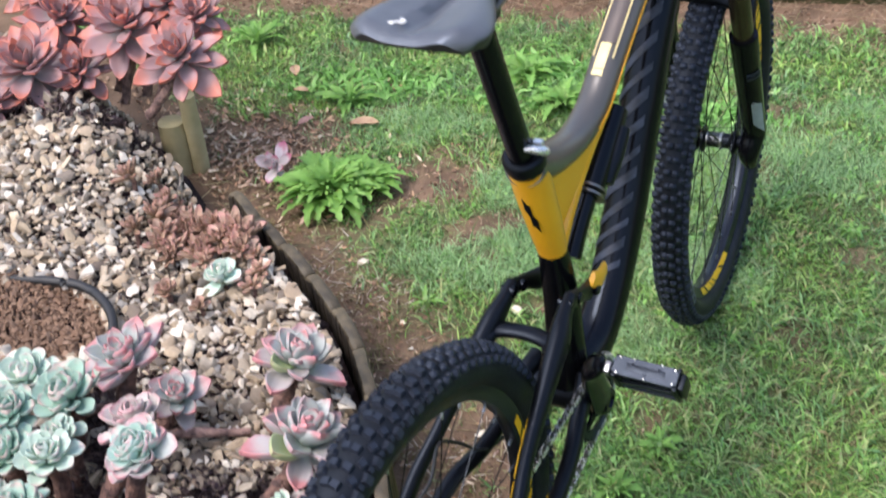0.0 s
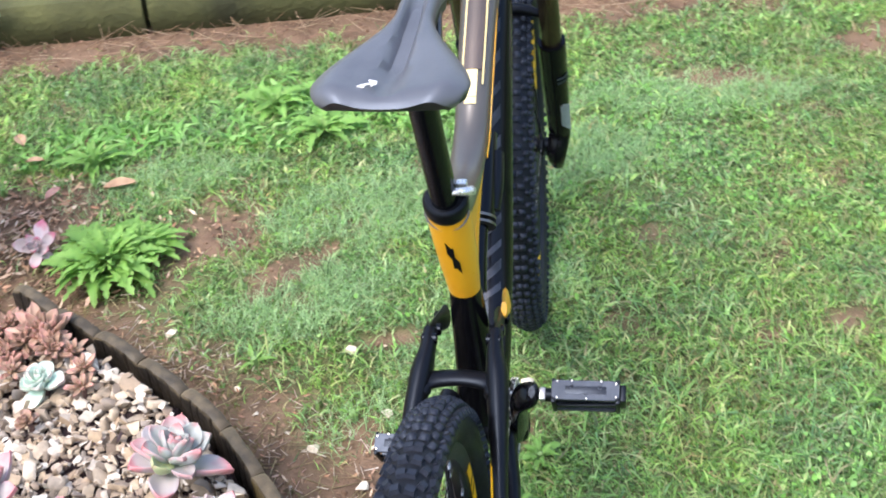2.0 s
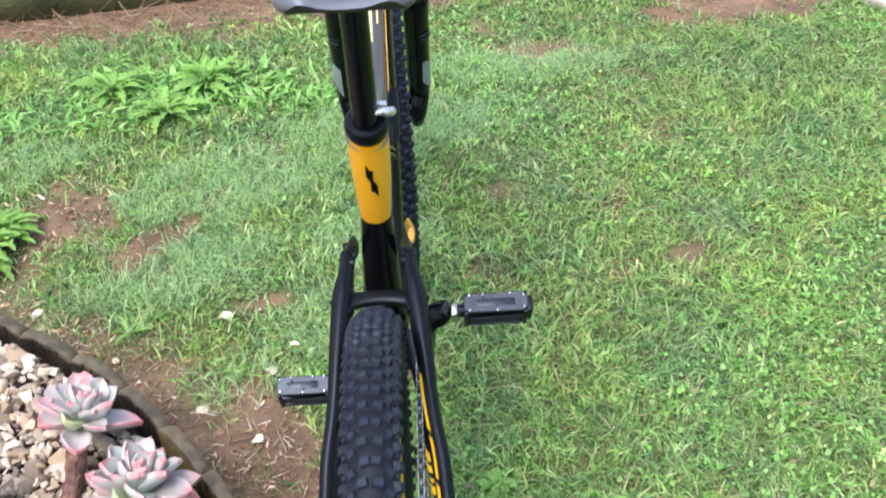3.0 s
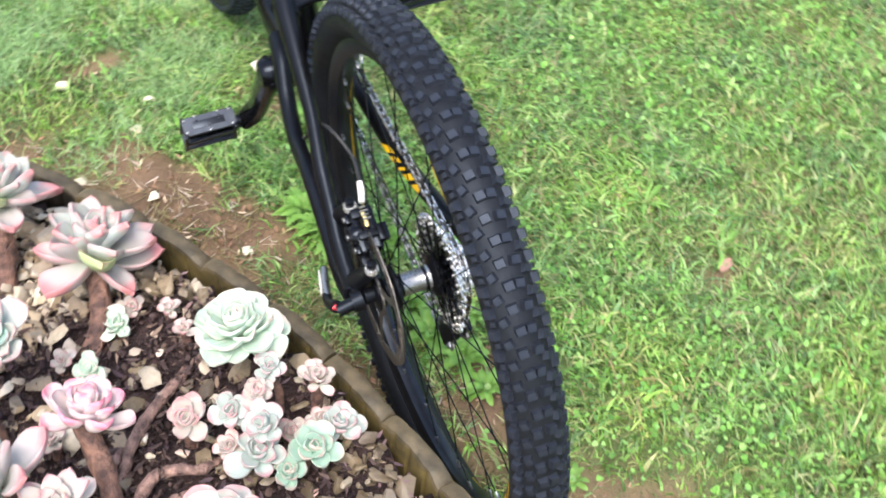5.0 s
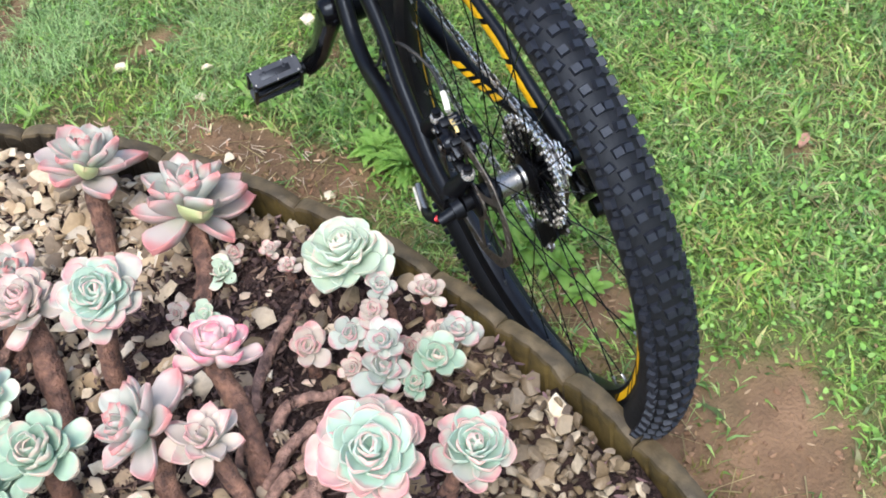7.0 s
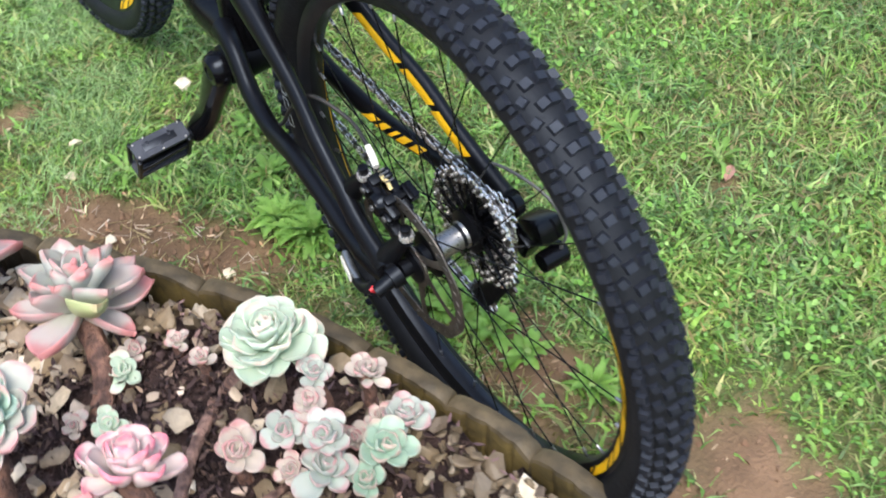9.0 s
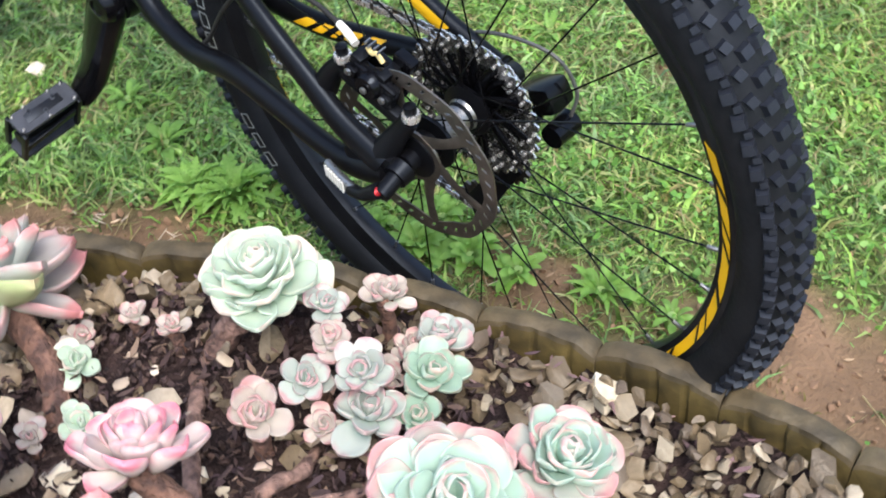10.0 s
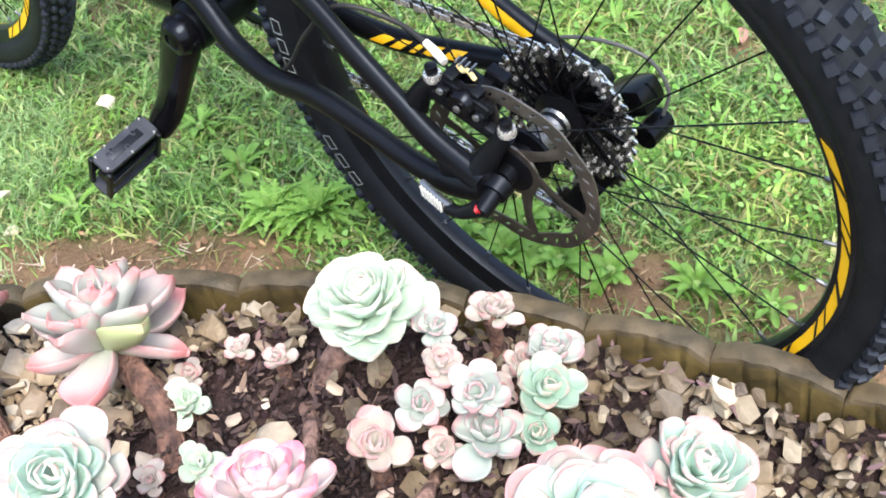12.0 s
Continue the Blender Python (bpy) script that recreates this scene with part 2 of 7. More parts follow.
M_STEM = material("bark_stem", (0.26, 0.142, 0.108), (0.080, 0.046, 0.042), 0.75, 0, 75, 260, 1.0, 0.005)
M_ROOT = material("grey_root", (0.36, 0.225, 0.19), (0.09, 0.054, 0.050), 0.8, 0, 70, 240, 1.0, 0.005)
M_HOSE = material("black_hose", (0.018, 0.018, 0.02), None, 0.55, 0, 30, 200, 0.1)
M_SLAB = material("concrete_slab", (0.42, 0.38, 0.34), (0.30, 0.27, 0.24), 0.85, 0, 8, 120, 0.4, 0.003)

M_BLACK = material("black_satin_paint", (0.004, 0.004, 0.005), (0.003, 0.003, 0.004), 0.38, 0, 6, 120, 0.03, 0.0005, spec=0.25, coat=0.01)
M_GLOSS = material("black_gloss_paint", (0.004, 0.004, 0.005), (0.003, 0.003, 0.004), 0.18, 0, 6, 120, 0.02, 0.0005, spec=0.21, coat=0.02)
M_YELLOW = material("yellow_paint", (0.80, 0.40, 0.012), (0.74, 0.35, 0.010), 0.32, 0, 8, 140, 0.03, 0.0005, coat=0.3)
M_DECAL = material("yellow_decal", (0.88, 0.52, 0.012), (0.80, 0.46, 0.010), 0.4, 0, 8, 140, 0.03, 0.0005, coat=0.2)
M_GREY = material("grey_satin_paint", (0.085, 0.078, 0.075), (0.065, 0.06, 0.058), 0.34, 0.2, 8, 140, 0.03, 0.0005, coat=0.3)
M_BROWN = material("brown_grey_panel", (0.085, 0.064, 0.056), (0.065, 0.050, 0.044), 0.34, 0.2, 8, 140, 0.03, 0.0005, coat=0.3)
M_TYRE = material("tyre_rubber", (0.011, 0.0116, 0.0138), (0.007, 0.0074, 0.0088), 0.55, 0, 40, 240, 0.3, 0.0012, spec=0.28)
M_KNOB = material("worn_tread", (0.022, 0.025, 0.036), (0.011, 0.013, 0.019), 0.5, 0, 90, 300, 0.3, 0.001, spec=0.35)
M_SADDLE = material("saddle_cover", (0.105, 0.110, 0.125), (0.078, 0.082, 0.094), 0.36, 0, 20, 600, 0.25, 0.0006, spec=0.6)
M_SADDLE_SIDE = material("saddle_side", (0.02, 0.02, 0.022), None, 0.5, 0, 20, 400, 0.2, 0.0006)
M_CHROME = material("bright_steel", (0.82, 0.82, 0.83), (0.66, 0.66, 0.67), 0.28, 0.75, 60, 300, 0.05, 0.0004)
M_COG = material("sprocket_steel", (0.88, 0.88, 0.88), (0.35, 0.35, 0.35), 0.22, 0.85, 160, 400, 0.1, 0.0005)
M_COGFACE = material("dark_sprocket_face", (0.34, 0.34, 0.35), (0.07, 0.07, 0.072), 0.26, 0.85, 160, 400, 0.1, 0.0005)
M_STEEL = material("dull_steel", (0.20, 0.19, 0.18), (0.12, 0.115, 0.11), 0.36, 1.0, 40, 300, 0.1, 0.0004)
M_ROTOR = material("drilled_rotor", (0.27, 0.245, 0.225), (0.17, 0.155, 0.145), 0.45, 1.0, 40, 300, 0.1, 0.0004)
vt_ = M_ROTOR.node_tree.nodes.new("ShaderNodeTexVoronoi")
vt_.inputs["Scale"].default_value = 210
M_ROTOR.node_tree.links.new([n for n in M_ROTOR.node_tree.nodes if n.type == "TEX_COORD"][0].outputs["Object"], vt_.inputs["Vector"])
M_ROTOR.node_tree.links.new(vt_.outputs["Distance"], M_ROTOR.node_tree.nodes["Bump"].inputs["Height"])
M_ROTOR.node_tree.nodes["Bump"].inputs["Strength"].default_value = 0.8
M_ALLOY = material("grey_alloy", (0.34, 0.35, 0.37), (0.26, 0.27, 0.29), 0.3, 0.9, 40, 300, 0.05, 0.0004)
M_CREAM = material("cream_print", (0.75, 0.62, 0.30), (0.68, 0.55, 0.26), 0.4, 0, 40, 300, 0.05)
M_WHITE = material("white_print", (0.78, 0.78, 0.76), (0.68, 0.68, 0.66), 0.4, 0, 40, 300, 0.05)
M_PRINT = material("pale_grey_print", (0.27, 0.31, 0.33), (0.20, 0.23, 0.25), 0.45, 0, 40, 300, 0.05)
M_BLUEGREY = material("blue_grey_print", (0.030, 0.038, 0.060), (0.008, 0.011, 0.018), 0.4, 0.0, 45, 300, 0.05, spec=0.3)
M_BRONZE = material("bronze_stanchion", (0.066, 0.050, 0.030), (0.046, 0.035, 0.021), 0.22, 0.6, 20, 300, 0.03)
M_RED = material("red_anodised", (0.42, 0.02, 0.03), None, 0.3, 0.5, 40, 300, 0.05)
M_PURPLE = material("purple_anodised", (0.40, 0.10, 0.34), (0.30, 0.07, 0.26), 0.3, 0.5, 40, 300, 0.05)
M_PEDAL = material("pedal_plate", (0.050, 0.054, 0.068), (0.030, 0.033, 0.042), 0.36, 0.0, 60, 300, 0.15, 0.0006, spec=0.4)
M_RIM = material("black_rim", (0.012, 0.013, 0.016), (0.008, 0.008, 0.010), 0.32, 0.2, 40, 300, 0.03)
M_CLEAR = material("chainring_black", (0.02, 0.02, 0.021), None, 0.35, 0.6, 40, 300, 0.05)

L_PINK = leaf_material("leaf_blue_pink", (0.40, 0.53, 0.42), (0.44, 0.47, 0.45), (0.55, 0.33, 0.35), (0.53, 0.23, 0.24), 0.66, 0.80)
L_PINK_OUT = leaf_material("leaf_rose_rim", (0.42, 0.46, 0.40), (0.47, 0.43, 0.43), (0.58, 0.33, 0.35), (0.55, 0.23, 0.24), 0.56, 0.74)
L_MINT = leaf_material("leaf_pale_mint", (0.42, 0.60, 0.46), (0.53, 0.66, 0.56), (0.63, 0.63, 0.55), (0.62, 0.53, 0.48), 0.66, 0.88)
L_TEAL = leaf_material("leaf_teal", (0.36, 0.56, 0.47), (0.43, 0.60, 0.53), (0.56, 0.56, 0.52), (0.59, 0.42, 0.41), 0.66, 0.84)
L_TEAL_OUT = leaf_material("leaf_teal_pink_rim", (0.40, 0.53, 0.46), (0.50, 0.53, 0.50), (0.62, 0.40, 0.41), (0.58, 0.31, 0.33), 0.50, 0.66)
L_LILAC = leaf_material("leaf_lilac", (0.36, 0.50, 0.44), (0.44, 0.50, 0.48), (0.52, 0.42, 0.43), (0.50, 0.32, 0.34), 0.62, 0.80)
L_BLUSH = leaf_material("leaf_blush", (0.50, 0.52, 0.46), (0.55, 0.50, 0.47), (0.57, 0.40, 0.41), (0.53, 0.30, 0.31), 0.62, 0.78)
L_HOT = leaf_material("leaf_hot_pink", (0.62, 0.59, 0.55), (0.66, 0.56, 0.56), (0.68, 0.42, 0.47), (0.67, 0.23, 0.31), 0.56, 0.78)
L_RED = leaf_material("leaf_red_grey", (0.38, 0.37, 0.36), (0.39, 0.25, 0.255), (0.49, 0.135, 0.135), (0.54, 0.17, 0.115), 0.46, 0.66)
L_LIME = leaf_material("leaf_yellow_green", (0.44, 0.57, 0.27), (0.50, 0.58, 0.30), (0.60, 0.46, 0.31), (0.60, 0.34, 0.28), 0.7, 0.85)
L_TAN = leaf_material("leaf_tan", (0.36, 0.30, 0.20), (0.42, 0.28, 0.20), (0.48, 0.30, 0.22), (0.50, 0.26, 0.22))
L_BROWN = leaf_material("leaf_brown", (0.22, 0.17, 0.10), (0.30, 0.19, 0.13), (0.42, 0.27, 0.19), (0.40, 0.23, 0.18))
L_JADE = leaf_material("leaf_jade", (0.29, 0.47, 0.38), (0.36, 0.52, 0.43), (0.48, 0.53, 0.45), (0.50, 0.40, 0.36), 0.62, 0.80)


# the sky's blue is tinted into the gloss of black paints, rubber and saddle
for m_ in (M_BLACK, M_GLOSS, M_TYRE, M_KNOB, M_RIM, M_CLEAR, M_PEDAL, M_SADDLE):
    m_.node_tree.nodes["Principled BSDF"].inputs["Specular Tint"].default_value = (0.62, 0.76, 1.0, 1)

# low green thatch between the blades, from a mask on the ground mesh
tn = M_SOIL.node_tree
src = tn.nodes["Principled BSDF"].inputs["Base Color"].links[0].from_socket
at_ = tn.nodes.new("ShaderNodeAttribute")
at_.attribute_name = "thatch"
mx = tn.nodes.new("ShaderNodeMix")
mx.data_type = "RGBA"
mul = tn.nodes.new("ShaderNodeMath")
mul.operation = "MULTIPLY"
mul.inputs[1].default_value = 0.88
tn.links.new(at_.outputs["Fac"], mul.inputs[0])
tn.links.new(mul.outputs["Value"], mx.inputs["Factor"])
ca, cb = [i for i in mx.inputs if i.type == "RGBA"]
tn.links.new(src, ca)
cb.default_value = (0.085, 0.135, 0.045, 1)
tn.links.new([o for o in mx.outputs if o.type == "RGBA"][0], tn.nodes["Principled BSDF"].inputs["Base Color"])


# ---- mesh helpers ----
def part(name, bm, mat, parent=None, label="", smooth=True, extra=()):
    me = bpy.data.meshes.new(name)
    bmesh.ops.recalc_face_normals(bm, faces=bm.faces)
    bm.to_mesh(me)
    bm.free()
    if smooth:
        me.shade_smooth()
        me.set_sharp_from_angle(angle=radians(40))
    me.materials.append(mat)
    for e in extra:
        me.materials.append(e)
    ob = new(name, me)
    if parent:
        ob.parent = parent
    if label:
        tagged(ob, label)
    return ob


def share(name, me, parent, m):
    ob = new(name, me)
    ob.parent = parent
    ob.matrix_basis = m
    return ob


def spline(pts, per=6):
    """Catmull-Rom through the points; tuples of any length."""
    p = [np.array(q, float) for q in pts]
    p = [2 * p[0] - p[1]] + p + [2 * p[-1] - p[-2]]
    out = []
    for i in range(1, len(p) - 2):
        for k in range(per):
            s = k / per
            a, b, c, e = p[i - 1], p[i], p[i + 1], p[i + 2]
            out.append(0.5 * (2 * b + (c - a) * s + (2 * a - 5 * b + 4 * c - e) * s * s + (3 * b - a - 3 * c + e) * s ** 3))
    out.append(p[-2])
    return out


def tube(bm, pts, r, seg=14, per=6, cap=True, flat=1.0, side=(1, 0, 0)):
    """A bent tube; r: a radius, or one for each point; flat: width across divided by depth."""
    rs = r if isinstance(r, (list, tuple)) else [r] * len(pts)
    q = spline([(*p, k) for p, k in zip(pts, rs)], per) if len(pts) > 2 else [np.array((*p, k), float) for p, k in zip(pts, rs)]
    rings = []
    for i, v in enumerate(q):
        tan = Vector((q[min(i + 1, len(q) - 1)] - q[max(i - 1, 0)])[:3]).normalized()
        u = Vector(side) - tan * tan.dot(Vector(side))
        if u.length < 0.2:
            u = tan.orthogonal()
        u.normalize()
        w = tan.cross(u)
        rings.append([bm.verts.new(Vector(v[:3]) + (u * math.cos(a) * flat + w * math.sin(a)) * v[3]) for a in (2 * math.pi * k / seg for k in range(seg))])
    for a, b in zip(rings, rings[1:]):
        for k in range(seg):
            bm.faces.new((a[k], a[(k + 1) % seg], b[(k + 1) % seg], b[k]))
    if cap:
        bm.faces.new(rings[0][::-1])
        bm.faces.new(rings[-1])
    return bm


def box(bm, cx, cy, cz, sx, sy, sz, m=None, bevel=0.0):
    """A box with chamfered edges, turned by m before it is moved."""
    base = Matrix.Translation((cx, cy, cz)) @ (m or Matrix())
    got = bmesh.ops.create_cube(bm, size=1.0, matrix=base @ Matrix.Diagonal((sx, sy, sz, 1)))
    if bevel:
        es = list({e for v in got["verts"] for e in v.link_edges})
        bmesh.ops.bevel(bm, geom=es, offset=bevel, segments=2, affect="EDGES", profile=0.6)
    return bm


def lathe(bm, prof, seg=32, axis="x", centre=(0, 0, 0), closed=False):
    """Turns a profile of (along, radius) about an axis."""
    rings = []
    for a, r in prof:
        ring = []
        for k in range(seg):
            w = 2 * math.pi * k / seg
            c, s = r * math.cos(w), r * math.sin(w)
            v = (a, c, s) if axis == "x" else (c, a, s) if axis == "y" else (c, s, a)
            ring.append(bm.verts.new(Vector(v) + Vector(centre)))
        rings.append(ring)
    pairs = list(zip(rings, rings[1:])) + ([(rings[-1], rings[0])] if closed else [])
    for a, b in pairs:
        for k in range(seg):
            bm.faces.new((a[k], a[(k + 1) % seg], b[(k + 1) % seg], b[k]))
    if not closed:
        if prof[0][1] > 1e-6:
            bm.faces.new(rings[0])
        if prof[-1][1] > 1e-6:
            bm.faces.new(rings[-1][::-1])
    return bm


def from_arrays(name, verts, faces, mat, parent=None):
    """One mesh from numpy arrays of vertices and equal-sided faces."""
    me = bpy.data.meshes.new(name)
    me.vertices.add(len(verts))
    me.vertices.foreach_set("co", np.asarray(verts, np.float32).ravel())
    k = faces.shape[1]
    me.loops.add(faces.size)
    me.loops.foreach_set("vertex_index", faces.astype(np.int32).ravel())
    me.polygons.add(len(faces))
    me.polygons.foreach_set("loop_start", np.arange(0, faces.size, k, dtype=np.int32))
    me.update(calc_edges=True)
    me.materials.append(mat)
    ob = new(name, me)
    if parent:
        ob.parent = parent
    return ob


def smooth01(x, a, b):
    t = np.clip((x - a) / (b - a), 0, 1)
    return t * t * (3 - 2 * t)


# ---- plan ----
# outer crest of the bed's edging, from behind the rear wheel round to the far end
EDGE = spline([(0.02, -1.05), (-0.002, -0.62), (-0.018, -0.37), (-0.027, -0.30), (-0.042, -0.21), (-0.062, -0.13), (-0.092, -0.03), (-0.138, 0.09), (-0.212, 0.235), (-0.29, 0.36),
               (-0.42, 0.515), (-0.53, 0.605), (-0.67, 0.695), (-0.83, 0.785), (-1.02, 0.90), (-1.24, 1.04), (-1.55, 1.22), (-2.0, 1.38), (-2.7, 1.5)], 10)
EX, EY = np.array([p[0] for p in EDGE]), np.array([p[1] for p in EDGE])


def edge_side(x, y):
    """Signed distance to the edging: positive on the lawn's side."""
    x, y = np.atleast_1d(np.asarray(x, float)), np.atleast_1d(np.asarray(y, float))
    best, sign = np.full(x.shape, 1e9), np.ones(x.shape)
    for i in range(len(EX) - 1):
        ax, ay, bx, by = EX[i], EY[i], EX[i + 1], EY[i + 1]
        dx, dy = bx - ax, by - ay
        s = np.clip(((x - ax) * dx + (y - ay) * dy) / (dx * dx + dy * dy), 0, 1)
        dd = np.hypot(x - ax - s * dx, y - ay - s * dy)
        cr = dx * (y - ay) - dy * (x - ax)
        m = dd < best
        best = np.where(m, dd, best)
        sign = np.where(m, np.where(cr > 0, -1.0, 1.0), sign)
    return best * sign


def bed_z(x, y):
    """Height of the bed's surface."""
    x, y = np.asarray(x, float), np.asarray(y, float)
    rim = smooth01(-edge_side(x.ravel(), y.ravel()).reshape(x.shape), -0.02, 0.22)
    low = smooth01(-x, 0.86, 1.02)
    far = smooth01(y, 0.10, 0.34) * (1 - smooth01(-x, 0.85, 1.15))
    return -0.026 * far + (0.172 + 0.03 * smooth01(-x, 1.0, 1.3)) * (1 - low * (1 - rim)) + 0.010 * np.sin(7 * x + 3) * np.sin(6 * y + 1) + 0.012 * smooth01(-x, 0.12, 0.4) + 0.004 + 0.013 * smooth01(edge_side(x.ravel(), y.ravel()).reshape(x.shape), -0.15, -0.04) * (1 - low) + 0.075 * np.exp(-(((x + 1.33) / 0.26) ** 2 + ((y - 0.92) / 0.22) ** 2))


# bare earth in the lawn: x, y, half-length, half-width, turn
BARE = [(-0.714, 1.262, 0.13, 0.10, 0.6), (-0.50, 1.15, 0.11, 0.05, 0.9), (-0.25, 0.96, 0.06, 0.03, 0.3), (0.605, 1.085, 0.045, 0.04, 0), (0.40, 2.0, 0.18, 0.05, 0.1), (1.0, 2.25, 0.35, 0.12, 0.2),
        (-0.20, 0.60, 0.16, 0.07, -0.9), (0.17, -0.30, 0.16, 0.11, 0.9), (0.05, -0.22, 0.10, 0.12, 0.2), (0.10, 0.02, 0.10, 0.07, 1.4), (-0.08, 0.44, 0.09, 0.06, -0.9), (0.30, -0.52, 0.24, 0.13, 0.2), (-1.05, 1.62, 0.12, 0.05, 0.2), (0.55, 0.11, 0.035, 0.02, 0.5),
        (-1.20, 1.28, 0.28, 0.13, 0.5), (-1.0, 1.0, 0.18, 0.09, 0.5), (-1.08, 1.20, 0.12, 0.08, 0.4)]


def lawn_cover(x, y):
    """0 to 1: how thick the grass stands."""
    x, y = np.asarray(x, float), np.asarray(y, float)
    s = edge_side(x, y)
    wob = 0.03 * np.sin(31 * x + 4 * np.sin(9 * y)) * np.sin(27 * y + 2) + 0.02 * np.sin(77 * x) * np.sin(63 * y)
    wider = smooth01(y, 0.3, 0.55)
    low, high = 0.075 + 0.04 * wider, 0.20 + 0.12 * wider
    t = np.clip((s + 1.4 * wob - low) / (high - low), 0, 1)
    d = t * t * (3 - 2 * t)
    for bx, by, a, b, r in BARE:
        c, q = math.cos(r), math.sin(r)
        u, v = (x - bx) * c + (y - by) * q, -(x - bx) * q + (y - by) * c
        d = d * smooth01(np.hypot(u / a, v / b) + wob * 10, 0.55, 1.5)
    back = y - (2.49 + 0.25 * x)
    d = d * (1 - smooth01(back + wob * 2, -0.34, -0.12))
    spots = np.sin(13.7 * x + 2.1 * np.sin(5.3 * y)) * np.sin(12.1 * y + 1.9 * np.sin(6.1 * x + 1)) + 0.35 * np.sin(41 * x + y) * np.sin(37 * y)
    d = d * (1 - 0.7 * smooth01(spots, 0.62, 0.95) * smooth01(y - 0.6 * x, 0.3, 0.7))
    thin = 0.5 + 0.5 * np.sin(5.1 * x + 1.3 * np.sin(3.3 * y)) * np.sin(4.3 * y + 1.7 * np.sin(2.9 * x))
    return d * (0.62 + 0.38 * thin)


# ---- ground ----
ax = np.concatenate([[-300, -60, -15, -6], np.linspace(-3, 3, 151), [6, 15, 60, 300]])
gx, gy = np.meshgrid(ax, ax + 0.6)
near = np.exp(-((gx / 2.5) ** 2 + ((gy - 0.6) / 2.5) ** 2))
gz = near * (0.006 * np.sin(9 * gx + 2) * np.sin(8 * gy) + nrg.normal(0, 0.0018, gx.shape)) - 0.004
n = len(ax)
idx = np.arange(n * n).reshape(n, n)
quads = np.stack([idx[:-1, :-1], idx[:-1, 1:], idx[1:, 1:], idx[1:, :-1]], -1).reshape(-1, 4)
ground = from_arrays("ground", np.stack([gx, gy, gz], -1).reshape(-1, 3), quads, M_SOIL)
ground.data.shade_smooth()
cover = np.where((np.abs(gx) < 2.6) & (gy > -1.12) & (gy < 3.2), lawn_cover(gx.ravel(), gy.ravel()).reshape(gx.shape), 0.85)
att = ground.data.attributes.new("thatch", "FLOAT", "POINT")
att.data.foreach_set("value", cover.astype(np.float32).ravel())
tagged(ground, "bare reddish-brown garden soil under the patchy lawn", "ground", kind="structure")


def scatter(count, x0, x1, y0, y1, keep):
    x, y = nrg.uniform(x0, x1, count), nrg.uniform(y0, y1, count)
    k = nrg.uniform(0, 1, count) < keep(x, y)
    return x[k], y[k]


def blades(name, x, y, h, w, lean, mat, label, category):
    """Bent, tapering grass blades."""
    k = len(x)
    z = np.zeros(k) - 0.004
    a, f = nrg.uniform(0, 2 * np.pi, k), nrg.uniform(0, 2 * np.pi, k)
    ux, uy = np.cos(a) * w / 2, np.sin(a) * w / 2
    lx, ly = np.cos(f) * lean, np.sin(f) * lean
    v = np.empty((k, 5, 3))
    v[:, 0] = np.stack([x - ux, y - uy, z], 1)
    v[:, 1] = np.stack([x + ux, y + uy, z], 1)
    v[:, 2] = np.stack([x + lx * .35 + ux * .8, y + ly * .35 + uy * .8, z + h * .6], 1)
    v[:, 3] = np.stack([x + lx * .35 - ux * .8, y + ly * .35 - uy * .8, z + h * .6], 1)
    v[:, 4] = np.stack([x + lx, y + ly, z + h * (1 - 0.25 * np.minimum(lean / h, 1.5))], 1)
    o = (np.arange(k) * 5)[:, None]
    f3 = np.concatenate([o + np.array([[0, 1, 2]]), o + np.array([[0, 2, 3]]), o + np.array([[3, 2, 4]])])
    ob = from_arrays(name, v.reshape(-1, 3), f3, mat)
    return tagged(ob, label, category, kind="stuff")


x, y = scatter(560000, -2.3, 1.9, -1.0, 2.45, lawn_cover)
h = nrg.uniform(0.008, 0.034, len(x)) * (0.8 + 0.35 * np.sin(3 * x + 1) * np.sin(2.6 * y) + 0.25 * smooth01(x, 0.1, 0.8))
blades("lawn_grass", x, y, h, 0.0018 + 0.0042 * nrg.uniform(0, 1, len(x)) ** 1.6, h * nrg.uniform(0.4, 2.2, len(x)), M_GRASS, "short patchy damp green lawn grass around the bike", "grass")
x, y = scatter(9000, -2.3, 1.9, -1.0, 2.45, lambda x, y: lawn_cover(x, y) * (np.sin(6 * x + 2) * np.sin(5 * y) > 0.3))
h = nrg.uniform(0.035, 0.07, len(x))
blades("tall_grass", x, y, h, nrg.uniform(0.002, 0.004, len(x)), h * nrg.uniform(0.4, 1.1, len(x)), M_GRASS, "longer tufts of green grass in the lawn", "grass")

x, y = scatter(120000, -2.3, 1.9, -1.0, 2.45, lambda x, y: (1 - 0.75 * smooth01(-x, -0.05, 0.2) * (1 - smooth01(y, 1.2, 1.5))) * lawn_cover(x, y) * (0.35 + 0.65 * smooth01(np.sin(17 * x + 3 * np.sin(7 * y)) * np.sin(15 * y + 2 * np.sin(9 * x)), -0.3, 0.5)))
h = nrg.uniform(0.012, 0.034, len(x))
blades("broad_grass", x, y, h, nrg.uniform(0.0045, 0.0095, len(x)), h * nrg.uniform(0.6, 1.6, len(x)), M_GRASS, "broad-bladed leafy patches in the lawn", "grass")
PALE = [(-0.45, 1.05, 0.24, 0.12, 0.5), (-0.90, 1.45, 0.26, 0.10, 0.4), (-0.35, 1.38, 0.34, 0.16, 0.3), (-0.12, 0.90, 0.16, 0.09, 0.8), (0.02, 1.62, 0.32, 0.15, 0.2), (0.35, 1.92, 0.34, 0.12, 0.2), (-0.28, 0.72, 0.10, 0.06, 0.6), (-0.05, 1.15, 0.16, 0.12, 0.2)]


